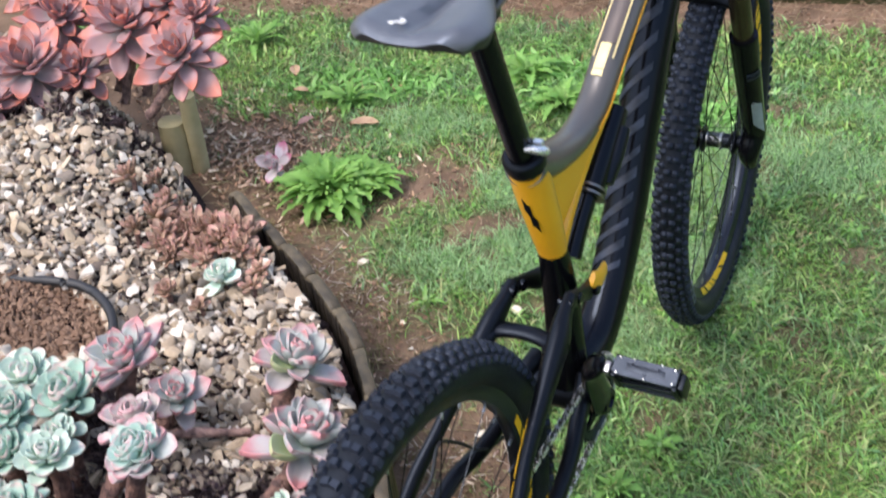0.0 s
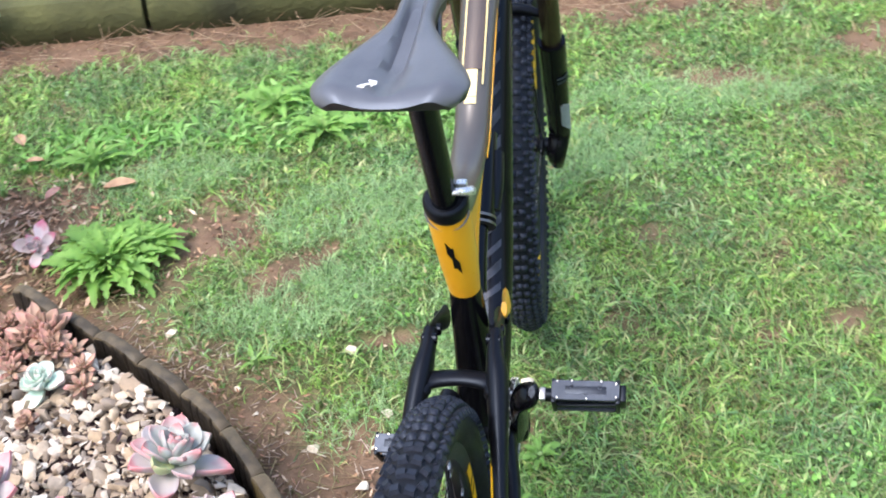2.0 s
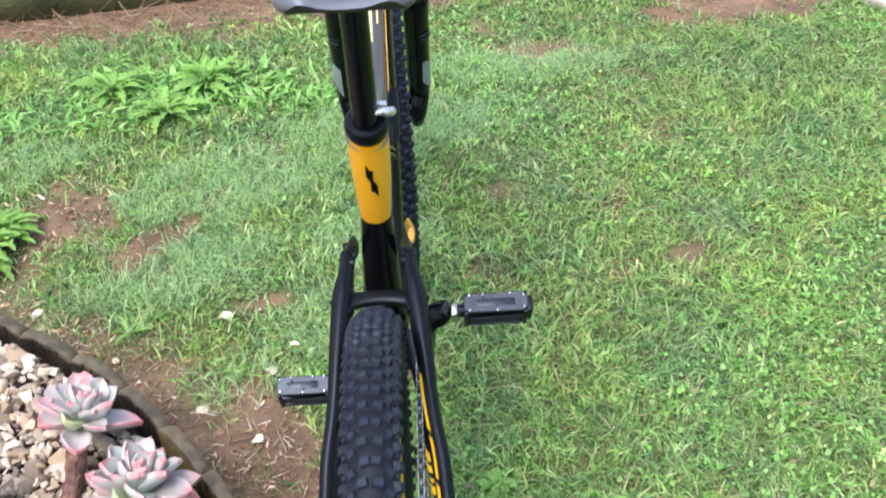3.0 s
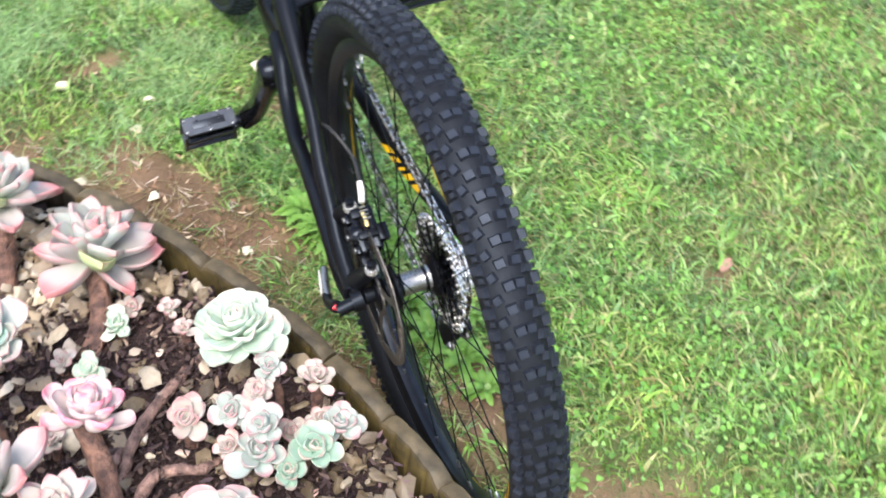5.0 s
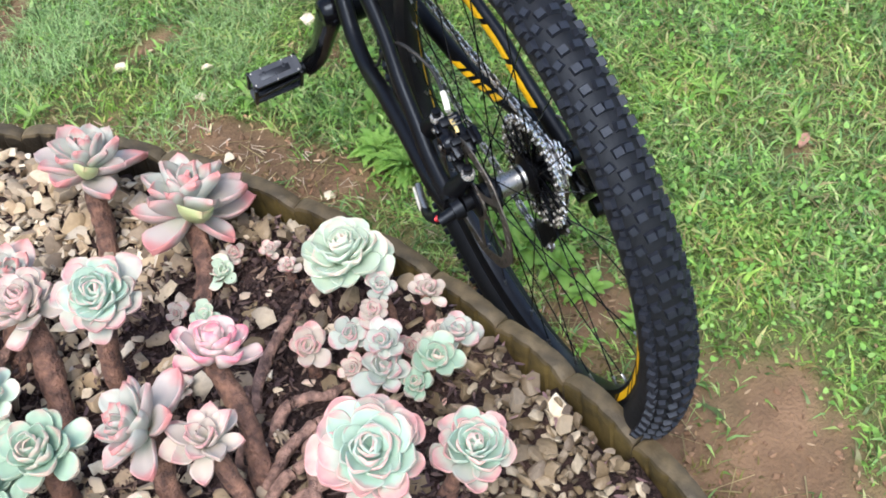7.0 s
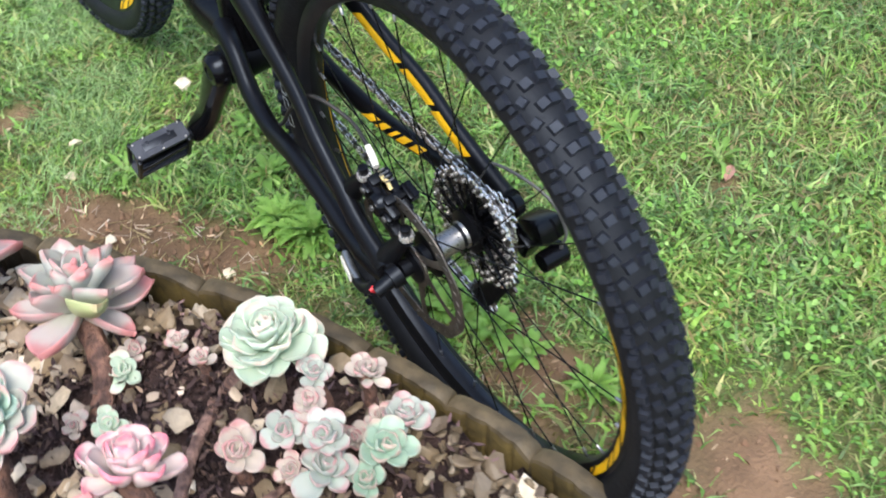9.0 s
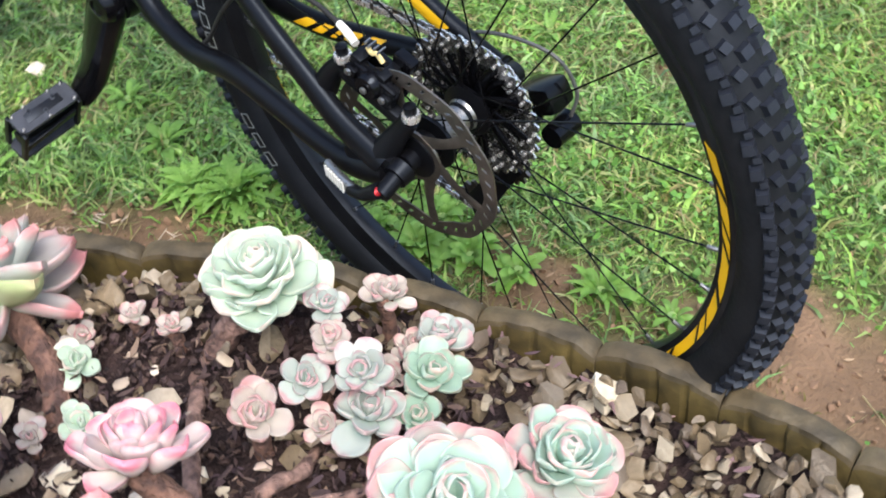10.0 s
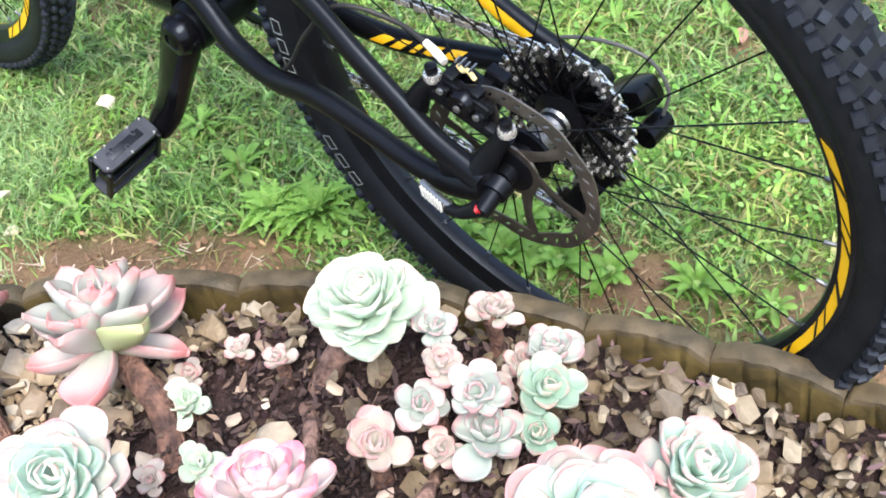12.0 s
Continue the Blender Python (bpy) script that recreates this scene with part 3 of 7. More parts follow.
def in_patches(spots, x, y, wild=0.25):
    """0 to 1: how deep a point lies in a list of ragged ovals (x, y, half-length, half-width, turn)."""
    d = np.zeros(len(x))
    for bx, by, a, b, r in spots:
        c, q = math.cos(r), math.sin(r)
        u, v = (x - bx) * c + (y - by) * q, -(x - bx) * q + (y - by) * c
        d = np.maximum(d, 1 - smooth01(np.hypot(u / a, v / b) + wild * np.sin(40 * x) * np.sin(37 * y), 0.45, 1.15))
    return d


x, y = scatter(210000, -1.3, 0.8, 0.5, 2.2, lambda x, y: in_patches(PALE, x, y) * 0.75 * np.minimum(1, 0.25 + lawn_cover(x, y)))
h = nrg.uniform(0.018, 0.040, len(x))
blades("fine_grass", x, y, h, nrg.uniform(0.0012, 0.0024, len(x)), h * nrg.uniform(0.4, 1.6, len(x)), M_FINE, "soft patches of pale blue-green fine grass in the lawn", "grass")
x, y = scatter(42000, -0.2, 1.9, -0.9, 2.3, lambda x, y: lawn_cover(x, y) * smooth01(x, 0.05, 0.6) * (0.4 + 0.6 * smooth01(np.sin(9 * x + 2 * np.sin(5 * y)) * np.sin(8 * y + 1), -0.4, 0.5)))
h = nrg.uniform(0.012, 0.034, len(x))
blades("dead_grass", x, y, h, nrg.uniform(0.0014, 0.0032, len(x)), h * nrg.uniform(0.8, 2.2, len(x)), M_DEAD, "dead straw-brown blades through the green lawn", "grass")
# leafy weed patches: x, y, half-length, half-width, turn
LEAFY = [(0.03, 0.47, 0.17, 0.10, 1.2), (0.02, 0.62, 0.12, 0.10, 0.4), (0.10, 0.13, 0.13, 0.07, 1.0), (-0.56, 1.82, 0.34, 0.15, 0.1), (-1.06, 1.60, 0.24, 0.12, 0.4), (-0.72, 1.66, 0.16, 0.08, 0.2), (-0.20, 1.75, 0.20, 0.08, 0.2),
         (0.55, 0.35, 0.25, 0.14, 0.5), (0.75, 0.85, 0.30, 0.16, 0.9), (0.45, -0.05, 0.16, 0.10, 0.2), (0.35, 0.65, 0.18, 0.12, 0.7), (1.0, 0.45, 0.22, 0.16, 0.3), (-0.12, 0.78, 0.12, 0.07, 0.3)]


def leafy(x, y):
    return in_patches(LEAFY, x, y) * (edge_side(x, y) > 0.06)


x, y = scatter(110000, -1.5, 1.4, -0.3, 2.1, lambda x, y: leafy(x, y) * 0.55)
h = nrg.uniform(0.016, 0.044, len(x)) * (0.55 + 0.45 * smooth01(y, 0.9, 1.4))
blades("leafy_weeds", x, y, h, h * nrg.uniform(0.22, 0.46, len(x)), h * nrg.uniform(0.7, 1.5, len(x)), M_LEAFY, "dense patches of broad-leaved green weeds in the lawn", "weeds")
# sparser, coarser grass further out
x, y = scatter(150000, -7, 7, -6, 5, lambda x, y: ~((x > -3.05) & (x < 1.9) & (y > -1.1) & (y < 2.45)) & (y < 2.4 + 0.25 * x) * (np.hypot(x, y) < 7.5))
h = nrg.uniform(0.03, 0.06, len(x))
blades("outer_grass", x, y, h, nrg.uniform(0.010, 0.022, len(x)), h * nrg.uniform(0.4, 1.2, len(x)), M_GRASS, "rough green grass beyond the bed and the lawn", "grass")


def discs(name, x, y, z, r, mat, label, category, tilt=0.5, seg=6):
    """Small rounded leaflets, slightly cupped."""
    k = len(x)
    a = nrg.uniform(0, 2 * np.pi, k)
    tx, ty = nrg.normal(0, tilt, k), nrg.normal(0, tilt, k)
    v = np.empty((k, seg + 1, 3))
    v[:, 0] = np.stack([x, y, z - r * 0.2], 1)
    for i in range(seg):
        w = a + 2 * np.pi * i / seg
        q = r * (1 + 0.25 * (i % 2))
        px, py = np.cos(w) * q, np.sin(w) * q
        v[:, i + 1] = np.stack([x + px, y + py, z + px * tx + py * ty], 1)
    o = (np.arange(k) * (seg + 1))[:, None]
    f3 = np.concatenate([o + np.array([[0, 1 + i, 1 + (i + 1) % seg]]) for i in range(seg)])
    ob = from_arrays(name, v.reshape(-1, 3), f3, mat)
    return tagged(ob, label, category, kind="stuff")


def patchy(x, y):
    return lawn_cover(x, y) * smooth01(np.sin(4.1 * x + 0.6 + np.sin(3.7 * y)) * np.sin(3.3 * y + 0.9 + np.sin(2.1 * x)), -0.5, 0.6)


x, y = scatter(60000, -2.2, 1.8, -0.9, 2.4, lambda x, y: patchy(x, y) * (0.15 + 0.85 * smooth01(x, -0.1, 0.4)))
discs("clover_leaves", x, y, nrg.uniform(0.012, 0.03, len(x)), 0.0020 + 0.0026 * nrg.uniform(0, 1, len(x)) ** 1.5, M_CLOVER, "small rounded clover leaves among the lawn grass", "clover")

# ---- garden bed ----
bx, by = np.meshgrid(np.linspace(-3.0, 0.06, 120), np.linspace(-1.1, 1.6, 110))
bz = bed_z(bx, by) - 0.007 + nrg.normal(0, 0.003, bx.shape)
side = edge_side(bx, by).reshape(bx.shape)
bz = np.where(side > -0.015, -0.05, bz)
nr, nc = bx.shape
idx = np.arange(nr * nc).reshape(nr, nc)
quads = np.stack([idx[:-1, :-1], idx[:-1, 1:], idx[1:, 1:], idx[1:, :-1]], -1).reshape(-1, 4)
ok = (side.ravel()[quads] < 0.03).all(1)
bed = from_arrays("garden_bed", np.stack([bx, by, bz], -1).reshape(-1, 3), quads[ok], M_MULCH)
bed.data.shade_smooth()
tagged(bed, "raised garden bed of dark mulch and soil behind low edging", "garden bed", kind="structure")


def hull_stone(seed, flat):
    r = random.Random(seed)
    bm = bmesh.new()
    for _ in range(14):
        v = Vector((r.gauss(0, 1), r.gauss(0, 1), r.gauss(0, 1))).normalized() * r.uniform(0.86, 1.06)
        v = Vector([math.copysign(abs(c) ** 0.75, c) for c in v])
        bm.verts.new((v.x * r.uniform(0.92, 1.08), v.y * 0.74, v.z * flat))
    got = bmesh.ops.convex_hull(bm, input=bm.verts)
    bmesh.ops.delete(bm, geom=[e for e in got["geom_interior"] if isinstance(e, bmesh.types.BMVert)], context="VERTS")
    bmesh.ops.triangulate(bm, faces=bm.faces)
    bmesh.ops.recalc_face_normals(bm, faces=bm.faces)
    bm.verts.index_update()
    return bm


STONES = []
for s in range(10):
    bm = hull_stone(40 + s, 0.30 + 0.035 * s)
    me = bpy.data.meshes.new("stone")
    bm.to_mesh(me)
    bm.free()
    me.shade_smooth()
    me.set_sharp_from_angle(angle=radians(48))
    me.materials.append(M_STONE_OB)
    STONES.append(me)


def rotations(k, tilt):
    """Random turns: any heading, tilted a little."""
    yaw, tx, ty = nrg.uniform(0, 2 * np.pi, k), nrg.normal(0, tilt, k), nrg.normal(0, tilt, k)
    c, s = np.cos(yaw), np.sin(yaw)
    Z = np.zeros((k, 3, 3))
    Z[:, 0, 0], Z[:, 0, 1], Z[:, 1, 0], Z[:, 1, 1], Z[:, 2, 2] = c, -s, s, c, 1
    X = np.zeros((k, 3, 3))
    X[:, 0, 0], X[:, 1, 1], X[:, 1, 2], X[:, 2, 1], X[:, 2, 2] = 1, np.cos(tx), -np.sin(tx), np.sin(tx), np.cos(tx)
    Y = np.zeros((k, 3, 3))
    Y[:, 1, 1], Y[:, 0, 0], Y[:, 0, 2], Y[:, 2, 0], Y[:, 2, 2] = 1, np.cos(ty), np.sin(ty), -np.sin(ty), np.cos(ty)
    return Y @ X @ Z


def joined(name, sources, x, y, z, r, mat, label, category, tilt=0.6):
    """Many pieces in one mesh, from a few source meshes."""
    vs, fs, base = [], [], 0
    R = rotations(len(x), tilt)
    for q, me in enumerate(sources):
        co = np.empty(len(me.vertices) * 3, np.float32)
        me.vertices.foreach_get("co", co)
        co = co.reshape(-1, 3)
        tri = np.array([p.vertices[:] for p in me.polygons])
        m = np.arange(len(x)) % len(sources) == q
        p = np.einsum("kij,vj->kvi", R[m], co) * r[m][:, None, None] + np.stack([x, y, z], 1)[m][:, None]
        k = m.sum()
        vs.append(p.reshape(-1, 3))
        fs.append((tri[None] + (np.arange(k) * len(co))[:, None, None] + base).reshape(-1, 3))
        base += k * len(co)
    ob = from_arrays(name, np.concatenate(vs), np.concatenate(fs), mat)
    ob.data.shade_smooth()
    ob.data.set_sharp_from_angle(angle=radians(48))
    return tagged(ob, label, category, kind="stuff")


def mulch_share(x, y):
    """1 where dark leaf litter lies between the succulents, 0 where clean gravel lies."""
    a = smooth01(-np.hypot((x + 0.38) / 0.26, (y + 0.04) / 0.30), -1.15, -0.75)
    b = smooth01(-np.hypot((x + 0.74) / 0.2, (y - 0.14) / 0.22), -1.2, -0.7)
    c = smooth01(-np.hypot((x + 1.03) / 0.15, (y - 0.37) / 0.09), -1.15, -0.85)
    d = smooth01(-np.hypot((x + 1.46) / 0.26, (y - 0.97) / 0.17), -1.2, -0.8)
    return np.maximum(np.maximum(a, b), np.maximum(c, d))


def gravel_here(x, y):
    s = edge_side(x, y)
    return (s < -0.04) * (1 - 0.94 * mulch_share(x, y)) * (1 - smooth01(-np.hypot((x + 1.03) / 0.15, (y - 0.37) / 0.09), -1.1, -0.9))


def spaced(x, y, cell):
    """Thins points to one a cell."""
    key = np.floor(x / cell).astype(int) * 100003 + np.floor(y / cell).astype(int)
    _, first = np.unique(key, return_index=True)
    return x[first], y[first]


x, y = scatter(90000, -2.0, 0.0, -0.75, 1.35, gravel_here)
x, y = spaced(x, y, 0.0158)
r = 0.0078 + 0.0145 * nrg.uniform(0, 1, len(x)) ** 2.1
z = bed_z(x, y) + nrg.uniform(-0.002, 0.012, len(x)) + 0.009 * smooth01(edge_side(x, y), -0.12, -0.05)
close = (np.hypot(x + 0.14, y + 0.16) < 0.2) & (y > -0.34)
pick = np.where(close)[0][:290]
rest = np.ones(len(x), bool)
rest[pick] = False
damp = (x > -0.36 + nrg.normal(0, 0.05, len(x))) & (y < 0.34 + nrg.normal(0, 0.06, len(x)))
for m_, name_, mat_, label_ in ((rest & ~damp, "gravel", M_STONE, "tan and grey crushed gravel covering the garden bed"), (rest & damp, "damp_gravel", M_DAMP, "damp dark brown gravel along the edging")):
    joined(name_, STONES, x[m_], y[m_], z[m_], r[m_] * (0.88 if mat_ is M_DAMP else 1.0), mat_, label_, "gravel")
x2, y2 = scatter(90000, -2.0, 0.0, -0.75, 1.35, lambda x, y: gravel_here(x, y) * (1 - 0.97 * mulch_share(x, y)))
x2, y2 = spaced(x2, y2, 0.0125)
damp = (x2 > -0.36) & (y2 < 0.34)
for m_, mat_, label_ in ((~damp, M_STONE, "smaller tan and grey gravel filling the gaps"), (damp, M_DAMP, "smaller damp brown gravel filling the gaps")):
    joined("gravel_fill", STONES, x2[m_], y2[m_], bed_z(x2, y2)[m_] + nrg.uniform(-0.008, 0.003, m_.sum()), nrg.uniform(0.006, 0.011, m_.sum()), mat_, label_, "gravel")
x3, y3 = scatter(70000, -3.0, 0.0, -1.08, 1.55, lambda x, y: (edge_side(x, y) < -0.04) & ~((x > -2.0) & (y > -0.75) & (y < 1.35)))
x3, y3 = spaced(x3, y3, 0.026)
joined("outer_gravel", STONES, x3, y3, bed_z(x3, y3) + nrg.uniform(-0.002, 0.008, len(x3)), nrg.uniform(0.013, 0.022, len(x3)), M_STONE, "coarser tan gravel over the rest of the bed", "gravel")
NEAR_STONES = [(x[i], y[i], z[i], r[i] * 0.88) for i in pick]


def chip(seed):
    """A curled scrap of dry leaf or bark."""
    r = random.Random(seed)
    bm = bmesh.new()
    tops, lows = [], []
    for i in range(4):
        u = i / 3 - 0.5
        wdt = 0.34 * (1 - (2 * u) ** 2 * 0.8) * r.uniform(0.7, 1.2)
        for s in (-1, 1):
            zc = 0.5 * u * u + r.uniform(-0.05, 0.12) + 0.15 * abs(s)
            tops.append(bm.verts.new((u * 2, s * wdt, zc)))
            lows.append(bm.verts.new((u * 2, s * wdt, zc - 0.09)))
    for i in range(3):
        a, b, c, e = 2 * i, 2 * i + 1, 2 * i + 3, 2 * i + 2
        bm.faces.new([tops[k] for k in (a, b, c, e)])
        bm.faces.new([lows[k] for k in (e, c, b, a)])
        bm.faces.new((tops[a], tops[e], lows[e], lows[a]))
        bm.faces.new((tops[b], lows[b], lows[c], tops[c]))
    bmesh.ops.triangulate(bm, faces=bm.faces)
    me = bpy.data.meshes.new("chip")
    bm.to_mesh(me)
    bm.free()
    return me


M_SCRAP = island_palette("purple_scraps", [(0.13, 0.08, 0.085), (0.20, 0.12, 0.13), (0.08, 0.05, 0.06), (0.27, 0.17, 0.16), (0.16, 0.12, 0.15)], 0.7, 0.4, 90)
CHIPS = [chip(s) for s in range(8)]
def off_soil(x, y):
    return np.hypot((x + 1.03) / 0.16, (y - 0.37) / 0.10) > 1.1


x, y = scatter(38000, -1.8, -0.03, -0.7, 1.2, lambda x, y: off_soil(x, y) * (edge_side(x, y) < -0.045) * (0.06 + 0.8 * mulch_share(x, y)))
joined("leaf_litter", CHIPS, x, y, bed_z(x, y) + nrg.uniform(0.002, 0.016, len(x)), 0.003 + 0.007 * nrg.uniform(0, 1, len(x)) ** 2, M_LITTER, "dry purple-brown leaf litter between the succulents", "leaf litter", 0.8)
x, y = scatter(9000, -1.25, -0.82, 0.22, 0.52, lambda x, y: ~off_soil(x, y) * 0.9)
joined("bed_soil", STONES[2:], x, y, bed_z(x, y) + nrg.uniform(-0.004, 0.004, len(x)), 0.0025 + 0.008 * nrg.uniform(0, 1, len(x)) ** 3, M_CLOD, "bare red-brown soil inside the ring of hose", "soil", 0.8)
x, y = scatter(60000, -1.8, -0.03, -0.7, 1.2, lambda x, y: off_soil(x, y) * (edge_side(x, y) < -0.045) * (0.02 + 0.8 * mulch_share(x, y)))
joined("mulch_crumbs", STONES[3:7], x, y, bed_z(x, y) + nrg.uniform(-0.002, 0.009, len(x)), 0.0018 + 0.0050 * nrg.uniform(0, 1, len(x)) ** 2, M_CRUMB, "black-brown crumbly mulch between the succulent stems", "mulch", 0.9)
x, y = scatter(130, -0.62, -0.18, -0.40, 0.32, lambda x, y: (edge_side(x, y) < -0.06) * (0.25 + 0.75 * mulch_share(x, y)))
joined("pale_litter", STONES[:5], x, y, bed_z(x, y) + nrg.uniform(0.006, 0.014, len(x)), nrg.uniform(0.005, 0.013, len(x)), M_HUSK, "pale dried succulent leaves and husks on the dark mulch", "leaf litter", 0.5)


x, y = scatter(1500, -0.30, -0.02, -0.75, 0.25, lambda x, y: (edge_side(x, y) < -0.03) * (0.08 + 0.5 * np.exp(-((edge_side(x, y) + 0.05) / 0.03) ** 2)) * 0.6)
joined("purple_leaf_scraps", CHIPS, x, y, bed_z(x, y) + nrg.uniform(0.008, 0.018, len(x)), nrg.uniform(0.003, 0.008, len(x)), M_SCRAP, "dry purple-brown leaf scraps on the gravel by the edging", "leaf litter", 0.22)


# debris on the bare earth outside the edging
def debris_here(x, y):
    s = edge_side(x, y)
    return (s > 0.03) * (0.04 + 0.5 * (1 - lawn_cover(x, y))) * 0.8


x, y = scatter(22000, -2.2, 1.2, -0.95, 2.5, debris_here)
joined("dry_debris", CHIPS, x, y, np.full(len(x), 0.002), nrg.uniform(0.003, 0.007, len(x)), M_STRAW, "dry leaf scraps and twigs on the bare soil", "debris", 0.3)


M_PALESCRAP = island_palette("pale_scraps", [(0.50, 0.34, 0.20), (0.34, 0.18, 0.10), (0.68, 0.57, 0.42), (0.42, 0.22, 0.125), (0.28, 0.155, 0.095), (0.58, 0.40, 0.30)], 0.75, 0.3, 90)
x, y = scatter(15000, -1.8, 0.1, 0.0, 1.75, lambda x, y: ((edge_side(x, y) > 0.03) & (lawn_cover(x, y) < 0.45)) * (0.10 + 0.35 * np.exp(-((edge_side(x, y) - 0.08) / 0.09) ** 2)))
joined("leaf_scraps", CHIPS, x, y, nrg.uniform(0.001, 0.006, len(x)), nrg.uniform(0.003, 0.009, len(x)), M_PALESCRAP, "tan and red-brown dry leaf scraps along the edging", "leaf litter", 0.35)


x, y = scatter(5200, -1.65, -0.75, 0.8, 1.65, lambda x, y: (edge_side(x, y) > 0.02) * np.exp(-((x + 1.16) / 0.24) ** 2 - ((y - 1.24) / 0.17) ** 2))
joined("mulch_scraps", CHIPS, x, y, nrg.uniform(0.002, 0.008, len(x)), nrg.uniform(0.005, 0.014, len(x)), M_PALESCRAP, "rust-brown and tan leaf mulch on the bare soil", "leaf litter", 0.4)


x, y = scatter(90000, -2.0, 1.2, -0.95, 2.5, lambda x, y: (edge_side(x, y) > 0.02) * (1 - np.minimum(lawn_cover(x, y) * 1.6, 1)) * 0.5)
joined("soil_clods", STONES[4:], x, y, np.full(len(x), -0.001), 0.0015 + 0.006 * nrg.uniform(0, 1, len(x)) ** 3, M_CLOD, "crumbly soil clods on the bare earth", "soil", 0.6)


def straws(name, x, y, z, length, w, mat, label, lift=0.15):
    """Thin dry stalks lying about, three-sided."""
    k = len(x)
    a, e = nrg.uniform(0, 2 * np.pi, k), np.abs(nrg.normal(0, lift, k))
    dx, dy, dz = np.cos(a) * length * np.cos(e), np.sin(a) * length * np.cos(e), length * np.sin(e)
    v = np.empty((k, 6, 3))
    for j in range(3):
        ang = 2 * np.pi * j / 3
        ox, oy, oz = -np.sin(a) * np.cos(ang) * w, np.cos(a) * np.cos(ang) * w, np.sin(ang) * w
        v[:, j] = np.stack([x + ox, y + oy, z + oz], 1)
        v[:, 3 + j] = np.stack([x + dx + ox * .5, y + dy + oy * .5, z + dz + oz * .5], 1)
    o = (np.arange(k) * 6)[:, None]
    f4 = np.concatenate([o + np.array([[j, (j + 1) % 3, 3 + (j + 1) % 3, 3 + j]]) for j in range(3)])
    return tagged(from_arrays(name, v.reshape(-1, 3), f4, mat), label, "straw", kind="stuff")


x, y = scatter(7000, -2.3, 1.8, 1.2, 2.75, lambda x, y: np.exp(-((y - (2.40 + 0.25 * x)) / 0.10) ** 2))
straws("dry_grass_litter", x, y, np.full(len(x), 0.006), nrg.uniform(0.03, 0.16, len(x)), nrg.uniform(0.0007, 0.0016, len(x)), M_STRAW, "dead brown grass stalks along the foot of the sleepers", 0.25)
x, y = scatter(9000, -1.4, 0.5, -0.6, 1.3, lambda x, y: ((edge_side(x, y) > 0.03) & (edge_side(x, y) < 0.22)) * (0.15 + 0.55 * smooth01(y, -0.1, 0.15)))
straws("dry_stalks", x, y, np.full(len(x), 0.004), nrg.uniform(0.015, 0.07, len(x)), nrg.uniform(0.0006, 0.0015, len(x)), M_DEAD, "dry stalks on the strip of bare soil", 0.12)


x, y = scatter(60000, -1.3, 0.35, -0.7, 1.0, lambda x, y: (edge_side(x, y) > 0.018) * (1 - smooth01(edge_side(x, y), 0.06, 0.24)) * smooth01(np.sin(19 * x + 2 * np.sin(11 * y)) * np.sin(17 * y + 1.5 * np.sin(13 * x)), -0.45, 0.35))
h = nrg.uniform(0.003, 0.011, len(x))
blades("moss_tufts", x, y, h + 0.004, nrg.uniform(0.0015, 0.0035, len(x)), h * nrg.uniform(0.5, 2.0, len(x)), M_TUFT, "low olive moss and dying grass along the edging", "moss")


x, y = scatter(2600, -1.2, 0.1, 0.05, 1.1, lambda x, y: ((edge_side(x, y) > 0.03) & (edge_side(x, y) < 0.24)) * smooth01(np.sin(9 * x + 1) * np.sin(8 * y), -0.6, 0.6))
straws("pale_stalks", x, y, np.full(len(x), 0.006), nrg.uniform(0.008, 0.03, len(x)), nrg.uniform(0.0007, 0.0015, len(x)), M_HUSK, "bleached bits of straw on the bare soil", 0.2)


# ---- edging: short arched timber blocks round the bed ----
edging = new("garden_edging")
tagged(edging, "low dark mossy arched edging blocks round the bed", "edging", kind="structure")
L, TH, N = 0.1145, 0.024, 40


